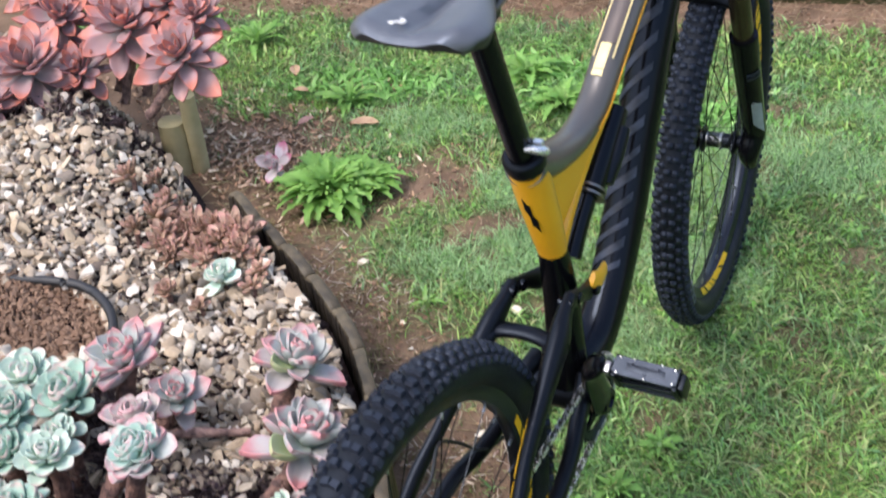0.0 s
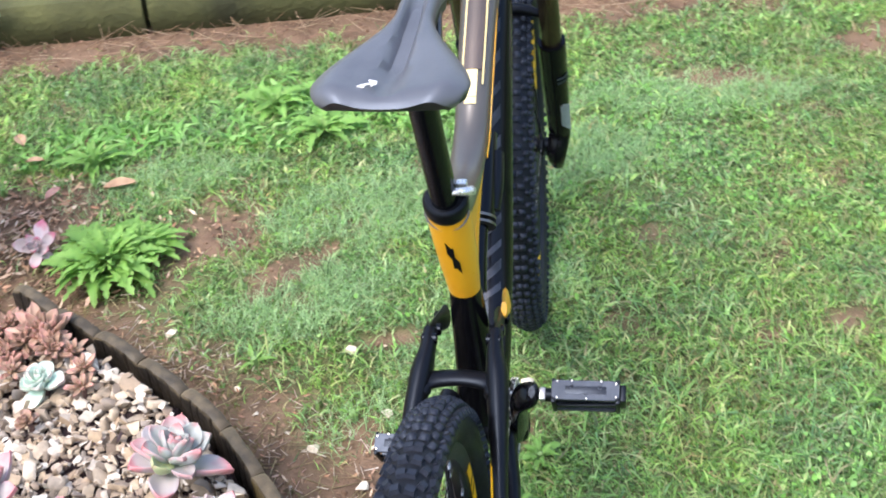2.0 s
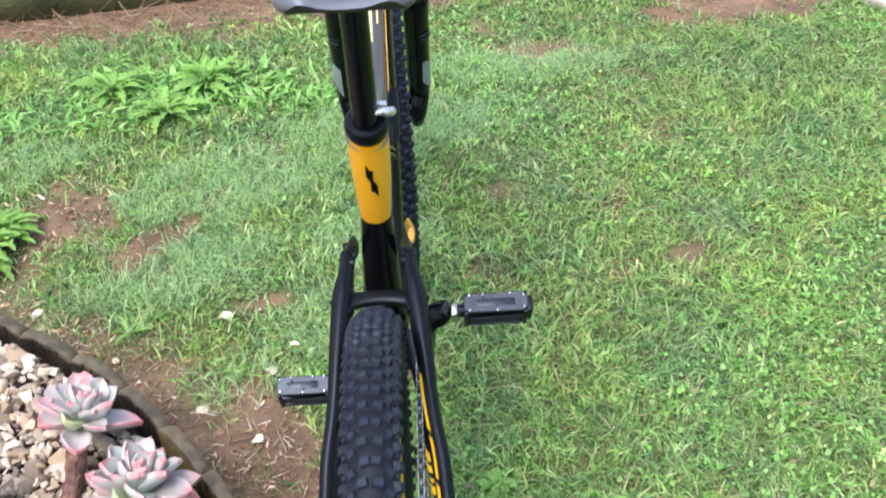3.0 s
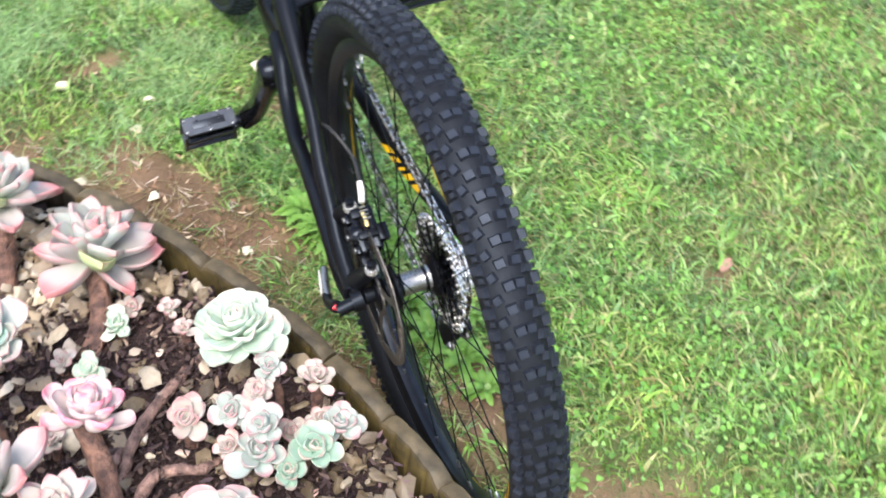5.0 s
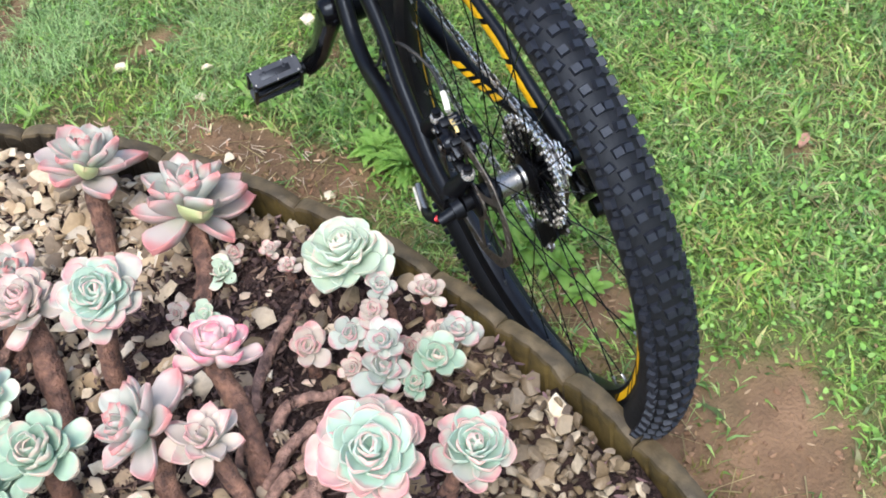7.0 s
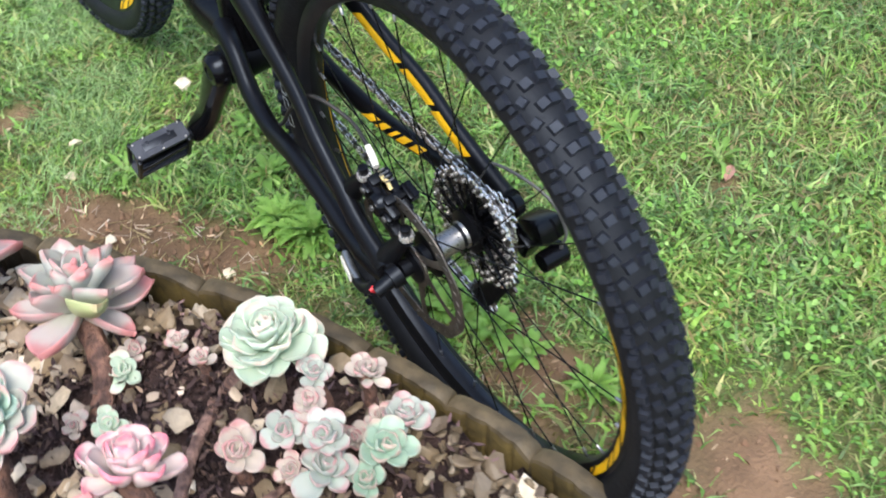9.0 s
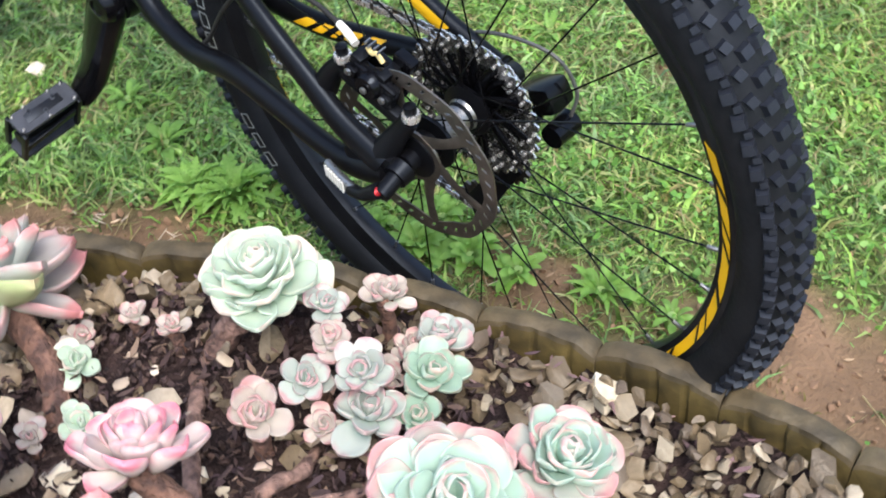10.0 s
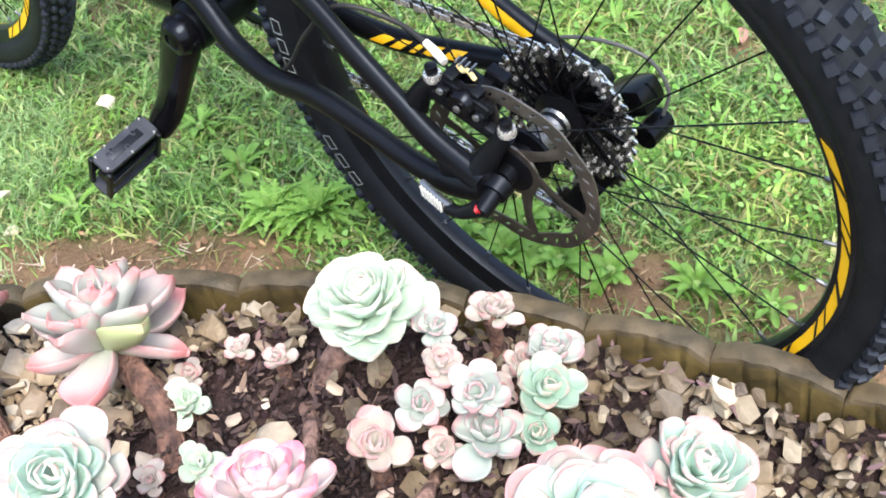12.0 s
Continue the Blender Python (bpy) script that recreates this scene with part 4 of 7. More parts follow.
def edging_mesh(seed):
    """An arched block with worn edges and upright grooves."""
    r = random.Random(seed)
    bm = bmesh.new()
    off = Vector((seed * 3.1, 1.7, 0.4))
    grooves = [r.uniform(-0.034, -0.026), r.uniform(-0.005, 0.003), r.uniform(0.024, 0.032)]
    rows = []
    sec = [(-1, -0.21), (-1, -0.10), (-1, -0.05), (-1, -0.032), (-1, -0.014), (-0.97, -0.005), (-0.82, 0.0), (-0.30, 0.002), (0.30, 0.002), (0.82, 0.0), (0.97, -0.005), (1, -0.014), (1, -0.032), (1, -0.05), (1, -0.10), (1, -0.21)]
    for i in range(N + 1):
        u = (i / N - 0.5) * L
        arch = 0.019 * math.sqrt(max(0.0, 1 - (2 * u / (L * 1.03)) ** 2))
        g = 0.0042 * max(0.0, 1 - min(abs(u - q) for q in grooves) / 0.0032)
        row = []
        for k, (t, z) in enumerate(sec):
            p = Vector((u, t * (TH / 2 - (g if abs(t) > 0.9 else 0)), z + (arch if z > -0.05 else 0)))
            w = noise.noise_vector(p * 70 + off) * 0.0014 + noise.noise_vector(p * 22 + off) * 0.0016
            if i in (0, N):
                w.x = 0
            row.append(bm.verts.new(p + w))
        rows.append(row)
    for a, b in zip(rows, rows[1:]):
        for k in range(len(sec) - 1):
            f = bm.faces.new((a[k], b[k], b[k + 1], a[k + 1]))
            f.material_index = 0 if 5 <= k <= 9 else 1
    bm.faces.new(rows[0])
    bm.faces.new(rows[-1][::-1])
    bmesh.ops.recalc_face_normals(bm, faces=bm.faces)
    me = bpy.data.meshes.new("edging_block")
    bm.to_mesh(me)
    bm.free()
    me.shade_smooth()
    me.set_sharp_from_angle(angle=radians(38))
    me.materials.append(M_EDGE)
    # sides: mossy on the first six meshes, near black on the rest
    me.materials.append(M_MOSS if seed < 6 else M_DARKSIDE)
    return me


BLOCKS = [edging_mesh(q) for q in range(12)]
seg_len = np.hypot(np.diff(EX), np.diff(EY))
run = np.concatenate([[0], np.cumsum(seg_len)])
JOINT = run[int(np.argmin(np.hypot(EX + 0.062, EY + 0.19)))]
for i in range(int((run[-1] - 0.1) / 0.116)):
    s = (JOINT % 0.116) + 0.058 + i * 0.116
    if s > run[-1] - 0.06 or np.interp(s, run, EX) < -0.93:
        break
    px, py = np.interp(s, run, EX), np.interp(s, run, EY)
    qx, qy = np.interp(s + 0.03, run, EX) - np.interp(s - 0.03, run, EX), np.interp(s + 0.03, run, EY) - np.interp(s - 0.03, run, EY)
    hgt = 0.190 + 0.003 * rng.uniform(-1, 1)
    m = Matrix.Translation((px - 0.005, py, hgt)) @ Euler((rng.uniform(-0.05, 0.05), rng.uniform(-0.02, 0.02), math.atan2(qy, qx))).to_matrix().to_4x4()
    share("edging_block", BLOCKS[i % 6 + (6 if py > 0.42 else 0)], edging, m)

# ---- back boundary: half-round sleepers with straw behind ----
wall = new("boundary_sleepers")
tagged(wall, "low wall of mossy green-brown half-round timber sleepers", "retaining wall", kind="structure")
wx, wy = Vector((0.25, 2.56, 0)), Vector((-1.76, 2.045, 0))
dirv = (wx - wy).normalized()
nor = Vector((-dirv.y, dirv.x, 0))
for k, (s0, s1) in enumerate(((-2.6, -0.28), (-0.265, 0.60), (0.615, 2.05), (2.065, 4.6))):
    bm = bmesh.new()
    half = [(0.0, -0.03), (-0.012, 0.0), (-0.026, 0.03), (-0.030, 0.06), (-0.026, 0.09), (-0.010, 0.115), (0.03, 0.124), (0.10, 0.122), (0.13, 0.08), (0.13, -0.03)]
    rings = []
    for i in range(25):
        s = s0 + (s1 - s0) * i / 24
        wob = 0.004 * math.sin(5 * s + k) + rng.uniform(-0.0015, 0.0015)
        rings.append([bm.verts.new(wy + dirv * s + nor * (o + wob) + Vector((0, 0, z + 0.003 * math.sin(3 * s)))) for o, z in half])
    for a, b in zip(rings, rings[1:]):
        for j in range(len(half) - 1):
            bm.faces.new((a[j], b[j], b[j + 1], a[j + 1]))
    bm.faces.new(rings[0])
    bm.faces.new(rings[-1][::-1])
    part("sleeper", bm, M_LOG, wall)
bm = bmesh.new()
q = [wy + dirv * -2.6 + nor * 0.12, wy + dirv * 4.6 + nor * 0.12, wy + dirv * 4.6 + nor * 3.0, wy + dirv * -2.6 + nor * 3.0]
vt = [bm.verts.new((p.x, p.y, 0.10)) for p in q]
vb = [bm.verts.new((p.x, p.y, -0.05)) for p in q]
bm.faces.new(vt)
for i in range(4):
    bm.faces.new((vt[i], vb[i], vb[(i + 1) % 4], vt[(i + 1) % 4]))
terrace = part("terrace_soil", bm, M_SOIL, None, smooth=False)
tagged(terrace, "raised soil behind the timber sleepers", "soil", kind="structure")
sv, ov = nrg.uniform(-2.4, 4.4, 5000), nrg.uniform(0.13, 0.6, 5000)
P = np.array(wy)[None] + np.array(dirv)[None] * sv[:, None] + np.array(nor)[None] * ov[:, None]
straws("dead_straw", P[:, 0], P[:, 1], np.full(5000, 0.105), nrg.uniform(0.05, 0.25, 5000), nrg.uniform(0.0012, 0.003, 5000), M_STRAW, "pale dead straw lying behind the sleepers", 0.2)

# pale stake at the bed's far corner
bm = bmesh.new()
tube(bm, [(0, 0, -0.2), (0.002, 0, 0.05), (0, 0.002, 0.122)], [0.033, 0.033, 0.032], 16, 4)
tube(bm, [(0.047, 0.016, -0.2), (0.048, 0.017, 0.03), (0.047, 0.016, 0.195)], [0.021, 0.021, 0.020], 12, 4)
stake = part("timber_post", bm, M_STAKE)
stake.matrix_basis = pose(-1.305, 1.095, 0.015, 2, 3, 5)
tagged(stake, "short pale treated pine post at the bed's corner", "post")

# grey slab at the lawn's far side
bm = bmesh.new()
box(bm, 0, 0, 0, 0.9, 0.6, 0.05, None, 0.006)
slab = part("paving_slab", bm, M_SLAB, None)
slab.matrix_basis = pose(1.80, 2.42, 0.005, 0, 0, 28)
tagged(slab, "pale grey concrete paving slab in the lawn's corner", "slab", kind="structure")

# black irrigation hose in the bed
bm = bmesh.new()
tube(bm, [(-1.35, 0.36, 0.175), (-1.20, 0.42, 0.19), (-1.06, 0.462, 0.197), (-0.98, 0.47, 0.195), (-0.90, 0.435, 0.193), (-0.855, 0.385, 0.18)], 0.009, 10, 6)
hose = part("garden_hose", bm, M_HOSE)
tagged(hose, "length of black irrigation hose half buried in gravel", "hose")


# ---- succulents ----
def fleshy_leaf(name, mat, width, thick, cup, point, seg=(8, 10), seed=0):
    """A closed, cupped, spoon-shaped leaf of length 1 along +x; UV: distance from the midrib, place along it."""
    nu, nv = seg
    bm = bmesh.new()
    uvl = bm.loops.layers.uv.new("UVMap")
    grid, tag = {}, {}
    for lay in (0, 1):
        for j in range(nv + 1):
            v = j / nv
            v = 1 - (1 - v) ** 1.9
            w = width * (0.34 + 0.66 * math.sin(min(v / 0.66, 1) * math.pi / 2) ** 1.2)
            if v > 0.66:
                w *= max(0.004, 1 - ((v - 0.66) / 0.34) ** point) ** (1 / point if point > 2 else 0.6)
            for i in range(nu + 1):
                u = 2 * i / nu - 1
                su = math.sin(u * math.pi / 2)
                zz = cup * (su * su * 0.5 * w / width + 0.40 * v * v) - 0.02
                edge = math.sqrt(max(0.0, 1 - u * u))
                body = thick * (0.30 + 0.70 * edge) * (1 - 0.50 * v ** 3)
                zz += -body * 0.80 if lay else 0.30 * thick * edge * (1 - 0.4 * v)
                vt = bm.verts.new((v + (0.04 * (1 - abs(u)) ** 2 if j == nv and point < 2.2 else 0) - (0.012 if lay and j == nv else 0), su * w / 2 * (0.985 if lay else 1), zz))
                grid[lay, i, j] = vt
                tag[vt] = (abs(u) * 0.93, v * 0.97)
    off = Vector((seed * 7.3, seed * 1.9, 3.0))
    for vt in bm.verts:
        w = noise.noise_vector(Vector((vt.co.x, vt.co.y, 0)) * 1.7 + off)
        k = 0.3 + 0.7 * vt.co.x
        amp = 1.35 if width > 0.8 else 1.1
        vt.co += Vector((w.x * 0.06, w.y * 0.10, w.z * 0.11)) * k * amp
    quads = []
    for lay in (0, 1):
        for j in range(nv):
            for i in range(nu):
                vs = [grid[lay, i, j], grid[lay, i + 1, j], grid[lay, i + 1, j + 1], grid[lay, i, j + 1]]
                quads.append(vs[::-1] if lay else vs)
    for j in range(nv):
        quads.append([grid[0, 0, j + 1], grid[1, 0, j + 1], grid[1, 0, j], grid[0, 0, j]])
        quads.append([grid[0, nu, j], grid[1, nu, j], grid[1, nu, j + 1], grid[0, nu, j + 1]])
    for i in range(nu):
        quads.append([grid[0, i, 0], grid[1, i, 0], grid[1, i + 1, 0], grid[0, i + 1, 0]])
        quads.append([grid[0, i + 1, nv], grid[1, i + 1, nv], grid[1, i, nv], grid[0, i, nv]])
    for vs in quads:
        f = bm.faces.new(vs)
        for lp in f.loops:
            lp[uvl].uv = tag[lp.vert]
    me = bpy.data.meshes.new(name)
    bmesh.ops.recalc_face_normals(bm, faces=bm.faces)
    bm.to_mesh(me)
    bm.free()
    me.shade_smooth()
    me.materials.append(mat)
    return me


LEAVES = {}


def leaf_mesh(mat, shape):
    key = (mat.name, shape)
    if key not in LEAVES:
        w, th, cup, pt = {"spoon": (0.76, 0.19, 0.32, 2.2), "broad": (0.84, 0.18, 0.34, 2.25), "wavy": (0.92, 0.17, 0.36, 2.3), "keel": (0.58, 0.17, 0.26, 1.7), "small": (0.80, 0.25, 0.34, 2.3), "fan": (0.43, 0.10, 0.13, 1.3), "spike": (0.36, 0.20, 0.20, 1.8)}[shape]
        LEAVES[key] = [fleshy_leaf("leaf", mat, w, th, cup, pt, seed=q) for q in range(6)]
    return LEAVES[key]


def succulent(at, radius, mat, shape="spoon", count=26, tilt=(0, 0), root=None, stem_r=0.012, label="", low=8.0, seed=0, bloom=1.2, old=None, name="succulent", stem_mat=None, lime=()):
    """A rosette of leaves at a place, on a bent woody stem from its root; tilt: degrees that it leans towards +x and +y."""
    r = random.Random(seed)
    base = Vector(root) if root else Vector((at[0], at[1], float(bed_z(at[0], at[1]))))
    thing = new(name)
    thing.location = base
    tagged(thing, label or "succulent rosette in the gravel bed", "succulent", "succulents in the bed")
    top = Vector(at) - base
    spin = r.uniform(0, 6)
    turn = Euler((radians(-tilt[1]), radians(tilt[0]), 0)).to_matrix() @ Matrix.Rotation(spin, 3, "Z")
    up = Euler((radians(-tilt[1]), radians(tilt[0]), 0)).to_matrix() @ Vector((0, 0, 1))
    neck = top - up * radius * 0.28
    bm = bmesh.new()
    mid = neck * 0.5 + Vector((r.uniform(-1, 1), r.uniform(-1, 1), 0)) * neck.length * 0.10
    stem_r *= 1.0
    tube(bm, [(0, 0, -0.02), tuple(mid), tuple(neck), tuple(top - up * radius * 0.05)], [stem_r * 1.15, stem_r * 1.05, stem_r, stem_r * 0.8], 12, 12)
    for vt in bm.verts:
        vt.co += noise.noise_vector(vt.co * 95 + Vector((seed, 0, 0))) * stem_r * 0.22 + noise.noise_vector(vt.co * 30 + Vector((seed, 3, 0))) * stem_r * 0.35
    part("stem", bm, stem_mat or M_STEM, thing)
    me = leaf_mesh(mat, shape)
    old = old or {L_PINK: L_PINK_OUT, L_TEAL: L_TEAL_OUT, L_MINT: None}.get(mat)
    me_old = leaf_mesh(old, shape) if old else me
    for i in range(count):
        f = (i + 0.5) / count
        a = i * 2.39996 + r.uniform(-0.22, 0.22)
        lift = low + (78 - low) * (1 - f) ** bloom + r.uniform(-8, 8) - (r.uniform(0, 22) if f > 0.88 else 0)
        packed = shape in ("broad", "spoon", "wavy")
        size = radius * (0.42 + (0.32 if packed else 0.56) * f ** 0.8) * r.uniform(0.86, 1.12)
        out = radius * (0.28 if packed else 0.06) * f
        m = turn.to_4x4() @ Matrix.Rotation(a, 4, "Z") @ Matrix.Translation((out, 0, radius * (0.10 - 0.30 * f))) @ Matrix.Rotation(-radians(lift), 4, "Y") @ Matrix.Rotation(r.uniform(-0.28, 0.28), 4, "X") @ Matrix.Scale(size, 4)
        kind_ = leaf_mesh(L_LIME, shape) if lime and math.cos(a + spin - lime[0]) > 0.94 and 0.55 < f < 0.86 else me_old if (old and f > 0.58 + 0.2 * r.random()) else me
        share("leaf", r.choice(kind_), thing, Matrix.Translation(top) @ m @ Matrix.Diagonal((1, r.uniform(0.88, 1.12), 1, 1)))
    return thing


LP = "pink-edged blue-green echeveria rosette on a brown woody stem"
# A: large pale rosette beside the edging
succulent((-0.227, 0.044, 0.294), 0.060, L_MINT, "wavy", 40, (2, 0), (-0.285, 0.105, 0.16), 0.013, "large pale mint echeveria rosette on a rough stem by the edging", 6, 1, stem_mat=M_ROOT, bloom=1.45)
# D and E: upright pink rosettes on bare stems
succulent((-0.357, 0.264, 0.257), 0.088, L_PINK, "keel", 30, (12, 12), (-0.405, 0.15, 0.185), 0.0135, LP, 4, 2, lime=(4.5,))
succulent((-0.455, 0.392, 0.272), 0.076, L_PINK, "keel", 26, (12, 8), (-0.475, 0.32, 0.18), 0.0135, LP, 14, 3, lime=(4.6,))
succulent((-0.502, 0.085, 0.350), 0.055, L_TEAL, "broad", 46, (-8, -20), (-0.52, 0.06, 0.17), 0.013, "teal-green echeveria rosette with pink outer leaves on a stem", 10, 4, bloom=1.45)
succulent((-0.590, 0.165, 0.30), 0.055, L_BLUSH, "spoon", 30, (-5, -5), (-0.615, 0.02, 0.17), 0.014, "blush-pink echeveria rosette on a long bent stem", 16, 5)
succulent((-0.415, -0.027, 0.315), 0.056, L_HOT, "spoon", 25, (14, 12), (-0.43, -0.16, 0.17), 0.0125, "bright pink echeveria rosette on a bare bent stem", 20, 6)
succulent((-0.520, -0.090, 0.325), 0.066, L_PINK, "keel", 24, (-30, 10), (-0.50, -0.16, 0.17), 0.0135, "pink-edged echeveria rosette tilted on its stem", 14, 7)
succulent((-0.462, -0.135, 0.315), 0.052, L_BLUSH, "keel", 20, (0, -10), (-0.465, -0.19, 0.17), 0.010, "blush-pink echeveria rosette on a slim red-brown stem", 8, 8)
succulent((-0.320, -0.252, 0.345), 0.066, L_TEAL, "broad", 50, (-5, -20), (-0.34, -0.20, 0.17), 0.014, "large teal-green echeveria rosette with pink rims", 10, 9, bloom=1.45)
succulent((-0.219, -0.268, 0.292), 0.050, L_TEAL, "broad", 40, (6, -18), (-0.25, -0.24, 0.17), 0.010, "teal echeveria rosette with a broad pink rim", 12, 10, bloom=1.4)
succulent((-0.311, -0.025, 0.245), 0.033, L_BLUSH, "small", 16, (-15, -25), None, 0.008, "salmon-pink cupped echeveria rosette low in the mulch", 25, 11)
succulent((-0.157, -0.032, 0.258), 0.029, L_BLUSH, "spoon", 16, (5, -5), None, 0.007, "small blush-pink echeveria rosette by the edging", 14, 12)
# cluster of small rosettes
for k, (at, rad, mt) in enumerate([((-0.234, -0.077, 0.268), 0.029, L_LILAC), ((-0.246, -0.090, 0.232), 0.034, L_LILAC), ((-0.185, -0.106, 0.236), 0.033, L_JADE), ((-0.261, -0.034, 0.250), 0.026, L_LILAC), ((-0.229, -0.034, 0.272), 0.022, L_BLUSH), ((-0.206, -0.010, 0.278), 0.021, L_LILAC), ((-0.218, -0.119, 0.222), 0.024, L_JADE), ((-0.144, -0.081, 0.226), 0.029, L_LILAC), ((-0.160, -0.062, 0.215), 0.022, L_BLUSH), ((-0.20, -0.062, 0.215), 0.020, L_BLUSH), ((-0.275, -0.062, 0.225), 0.020, L_BLUSH)]):
    at = (at[0], at[1], at[2] - 0.004)
    succulent(at, rad * 1.06, mt, "small", 15, (rng.uniform(-18, 5), rng.uniform(-30, -5)), (at[0] * 0.6 - 0.085, at[1] * 0.6 - 0.03, 0.175), 0.005, "small pale green and pink echeveria rosette in a cluster", 8, 20 + k)
# small ones in the litter
for k, (at, rad, mt) in enumerate([((-0.40, 0.097, 0.228), 0.026, L_MINT), ((-0.356, 0.175, 0.205), 0.026, L_MINT), ((-0.288, 0.171, 0.212), 0.018, L_BLUSH), ((-0.28, 0.124, 0.222), 0.018, L_BLUSH), ((-0.46, 0.02, 0.215), 0.02, L_BLUSH), ((-0.33, 0.20, 0.20), 0.020, L_BLUSH), ((-0.43, 0.14, 0.205), 0.018, L_BLUSH)]):
    succulent(at, rad, mt, "small", 12, (rng.uniform(-10, 10), rng.uniform(-25, 0)), None, 0.006, "small pale echeveria rosette in the leaf litter", 8, 40 + k)
# pale group at the near end
for k, (at, rad, mt) in enumerate([((-0.625, -0.045, 0.30), 0.058, L_JADE), ((-0.67, 0.06, 0.29), 0.05, L_MINT), ((-0.56, -0.16, 0.26), 0.042, L_JADE), ((-0.505, -0.20, 0.25), 0.038, L_JADE), ((-0.64, -0.16, 0.27), 0.042, L_MINT), ((-0.70, -0.05, 0.28), 0.06, L_JADE), ((-0.735, 0.172, 0.285), 0.066, L_JADE), ((-0.70, 0.11, 0.27), 0.042, L_MINT), ((-0.80, 0.11, 0.28), 0.055, L_JADE), ((-0.79, 0.22, 0.25), 0.05, L_JADE), ((-0.84, 0.19, 0.27), 0.06, L_MINT), ((-0.76, 0.06, 0.26), 0.05, L_JADE)]):
    succulent(at, rad, mt, "spoon", 30, (rng.uniform(-12, 8), rng.uniform(-25, -5)), None, 0.012, "pale blue-green echeveria rosette in a crowded clump", 6, 60 + k)
succulent((-0.695, 0.268, 0.295), 0.074, L_PINK, "keel", 28, (-5, -10), (-0.70, 0.20, 0.17), 0.014, LP, 12, 80)
succulent((-0.60, 0.265, 0.25), 0.058, L_PINK, "keel", 24, (15, -12), (-0.63, 0.19, 0.17), 0.014, LP, 12, 81)
# crawling roots between the stems
for k, pts in enumerate([[(-0.44, -0.155, 0.18), (-0.40, -0.13, 0.205), (-0.34, -0.10, 0.205), (-0.28, -0.12, 0.19)], [(-0.43, -0.17, 0.18), (-0.37, -0.18, 0.21), (-0.32, -0.165, 0.205), (-0.29, -0.19, 0.18)], [(-0.42, -0.19, 0.175), (-0.40, -0.235, 0.20), (-0.385, -0.27, 0.19), (-0.38, -0.31, 0.175)], [(-0.285, 0.105, 0.17), (-0.31, 0.06, 0.20), (-0.37, 0.0, 0.205), (-0.42, -0.08, 0.185)], [(-0.41, -0.20, 0.175), (-0.36, -0.215, 0.20), (-0.315, -0.235, 0.20), (-0.30, -0.28, 0.18)], [(-0.455, -0.12, 0.175), (-0.42, -0.07, 0.20), (-0.40, -0.02, 0.20), (-0.35, 0.02, 0.175)], [(-0.47, -0.21, 0.175), (-0.44, -0.25, 0.205), (-0.43, -0.30, 0.195), (-0.40, -0.34, 0.175)], [(-0.40, -0.09, 0.18), (-0.36, -0.06, 0.205), (-0.31, -0.07, 0.205), (-0.27, -0.05, 0.18)], [(-0.45, -0.17, 0.18), (-0.40, -0.155, 0.215), (-0.35, -0.15, 0.215), (-0.30, -0.14, 0.185)], [(-0.38, -0.22, 0.18), (-0.375, -0.18, 0.21), (-0.36, -0.13, 0.21), (-0.33, -0.09, 0.18)], [(-0.66, 0.33, 0.18), (-0.70, 0.24, 0.22), (-0.74, 0.20, 0.22), (-0.80, 0.14, 0.18)], [(-0.50, 0.30, 0.18), (-0.56, 0.24, 0.21), (-0.62, 0.21, 0.21), (-0.68, 0.16, 0.18)]]):
    bm = bmesh.new()
    tube(bm, pts, [0.007, 0.0075, 0.0065, 0.005], 12, 14)
    for vt in bm.verts:
        vt.co += noise.noise_vector(vt.co * 90) * 0.0022 + noise.noise_vector(vt.co * 28) * 0.0035
    ob = part("bare_succulent", bm, M_ROOT)
    tagged(ob, "bare grey-brown succulent stem crawling over the mulch", "plant")
# brown stonecrop patch and small plants further up
k = 0
for cx, cy, sp, nn in ((-0.96, 0.77, 0.13, 34), (-0.84, 0.70, 0.09, 14), (-0.97, 0.87, 0.07, 12)):
    for _ in range(nn):
        k += 1
        x0, y0 = cx + rng.gauss(0, sp * 0.6), cy + rng.gauss(0, sp * 0.45)
        if edge_side(x0, y0)[0] > -0.05:
            continue
        succulent((x0, y0, float(bed_z(x0, y0)) + rng.uniform(0.025, 0.05)), rng.uniform(0.028, 0.045), rng.choice((L_BROWN, L_BROWN, L_TAN)), "spike", 16, (rng.uniform(-25, 25), rng.uniform(-30, 15)), None, 0.005, "brown dried stonecrop rosette in a low patch", 22, 100 + k)
succulent((-0.764, 0.591, 0.205), 0.045, L_MINT, "small", 14, (0, -10), None, 0.006, "small pale green rosette in the gravel", 5, 150)
succulent((-0.84, 0.52, 0.20), 0.026, L_BROWN, "small", 12, (0, -10), None, 0.005, "tiny reddish rosette in the gravel", 10, 151)
succulent((-0.811, 0.70, 0.215), 0.055, L_TAN, "spike", 26, (5, -20), None, 0.006, "grey-tan spiky rosette beside the stonecrop", 15, 152)
for k, (px, py) in enumerate(((-0.70, 0.625), (-0.735, 0.66), (-0.69, 0.585), (-0.83, 0.62))):
    succulent((px, py, float(bed_z(px, py)) + 0.03), 0.030, L_TAN, "spike", 14, (rng.uniform(-15, 15), -15), None, 0.004, "small tan spiky stonecrop in the gravel", 15, 153 + k)
succulent((-0.753, 0.508, 0.20), 0.022, L_BROWN, "small", 10, (0, -10), None, 0.004, "tiny reddish rosette in the gravel", 10, 158)
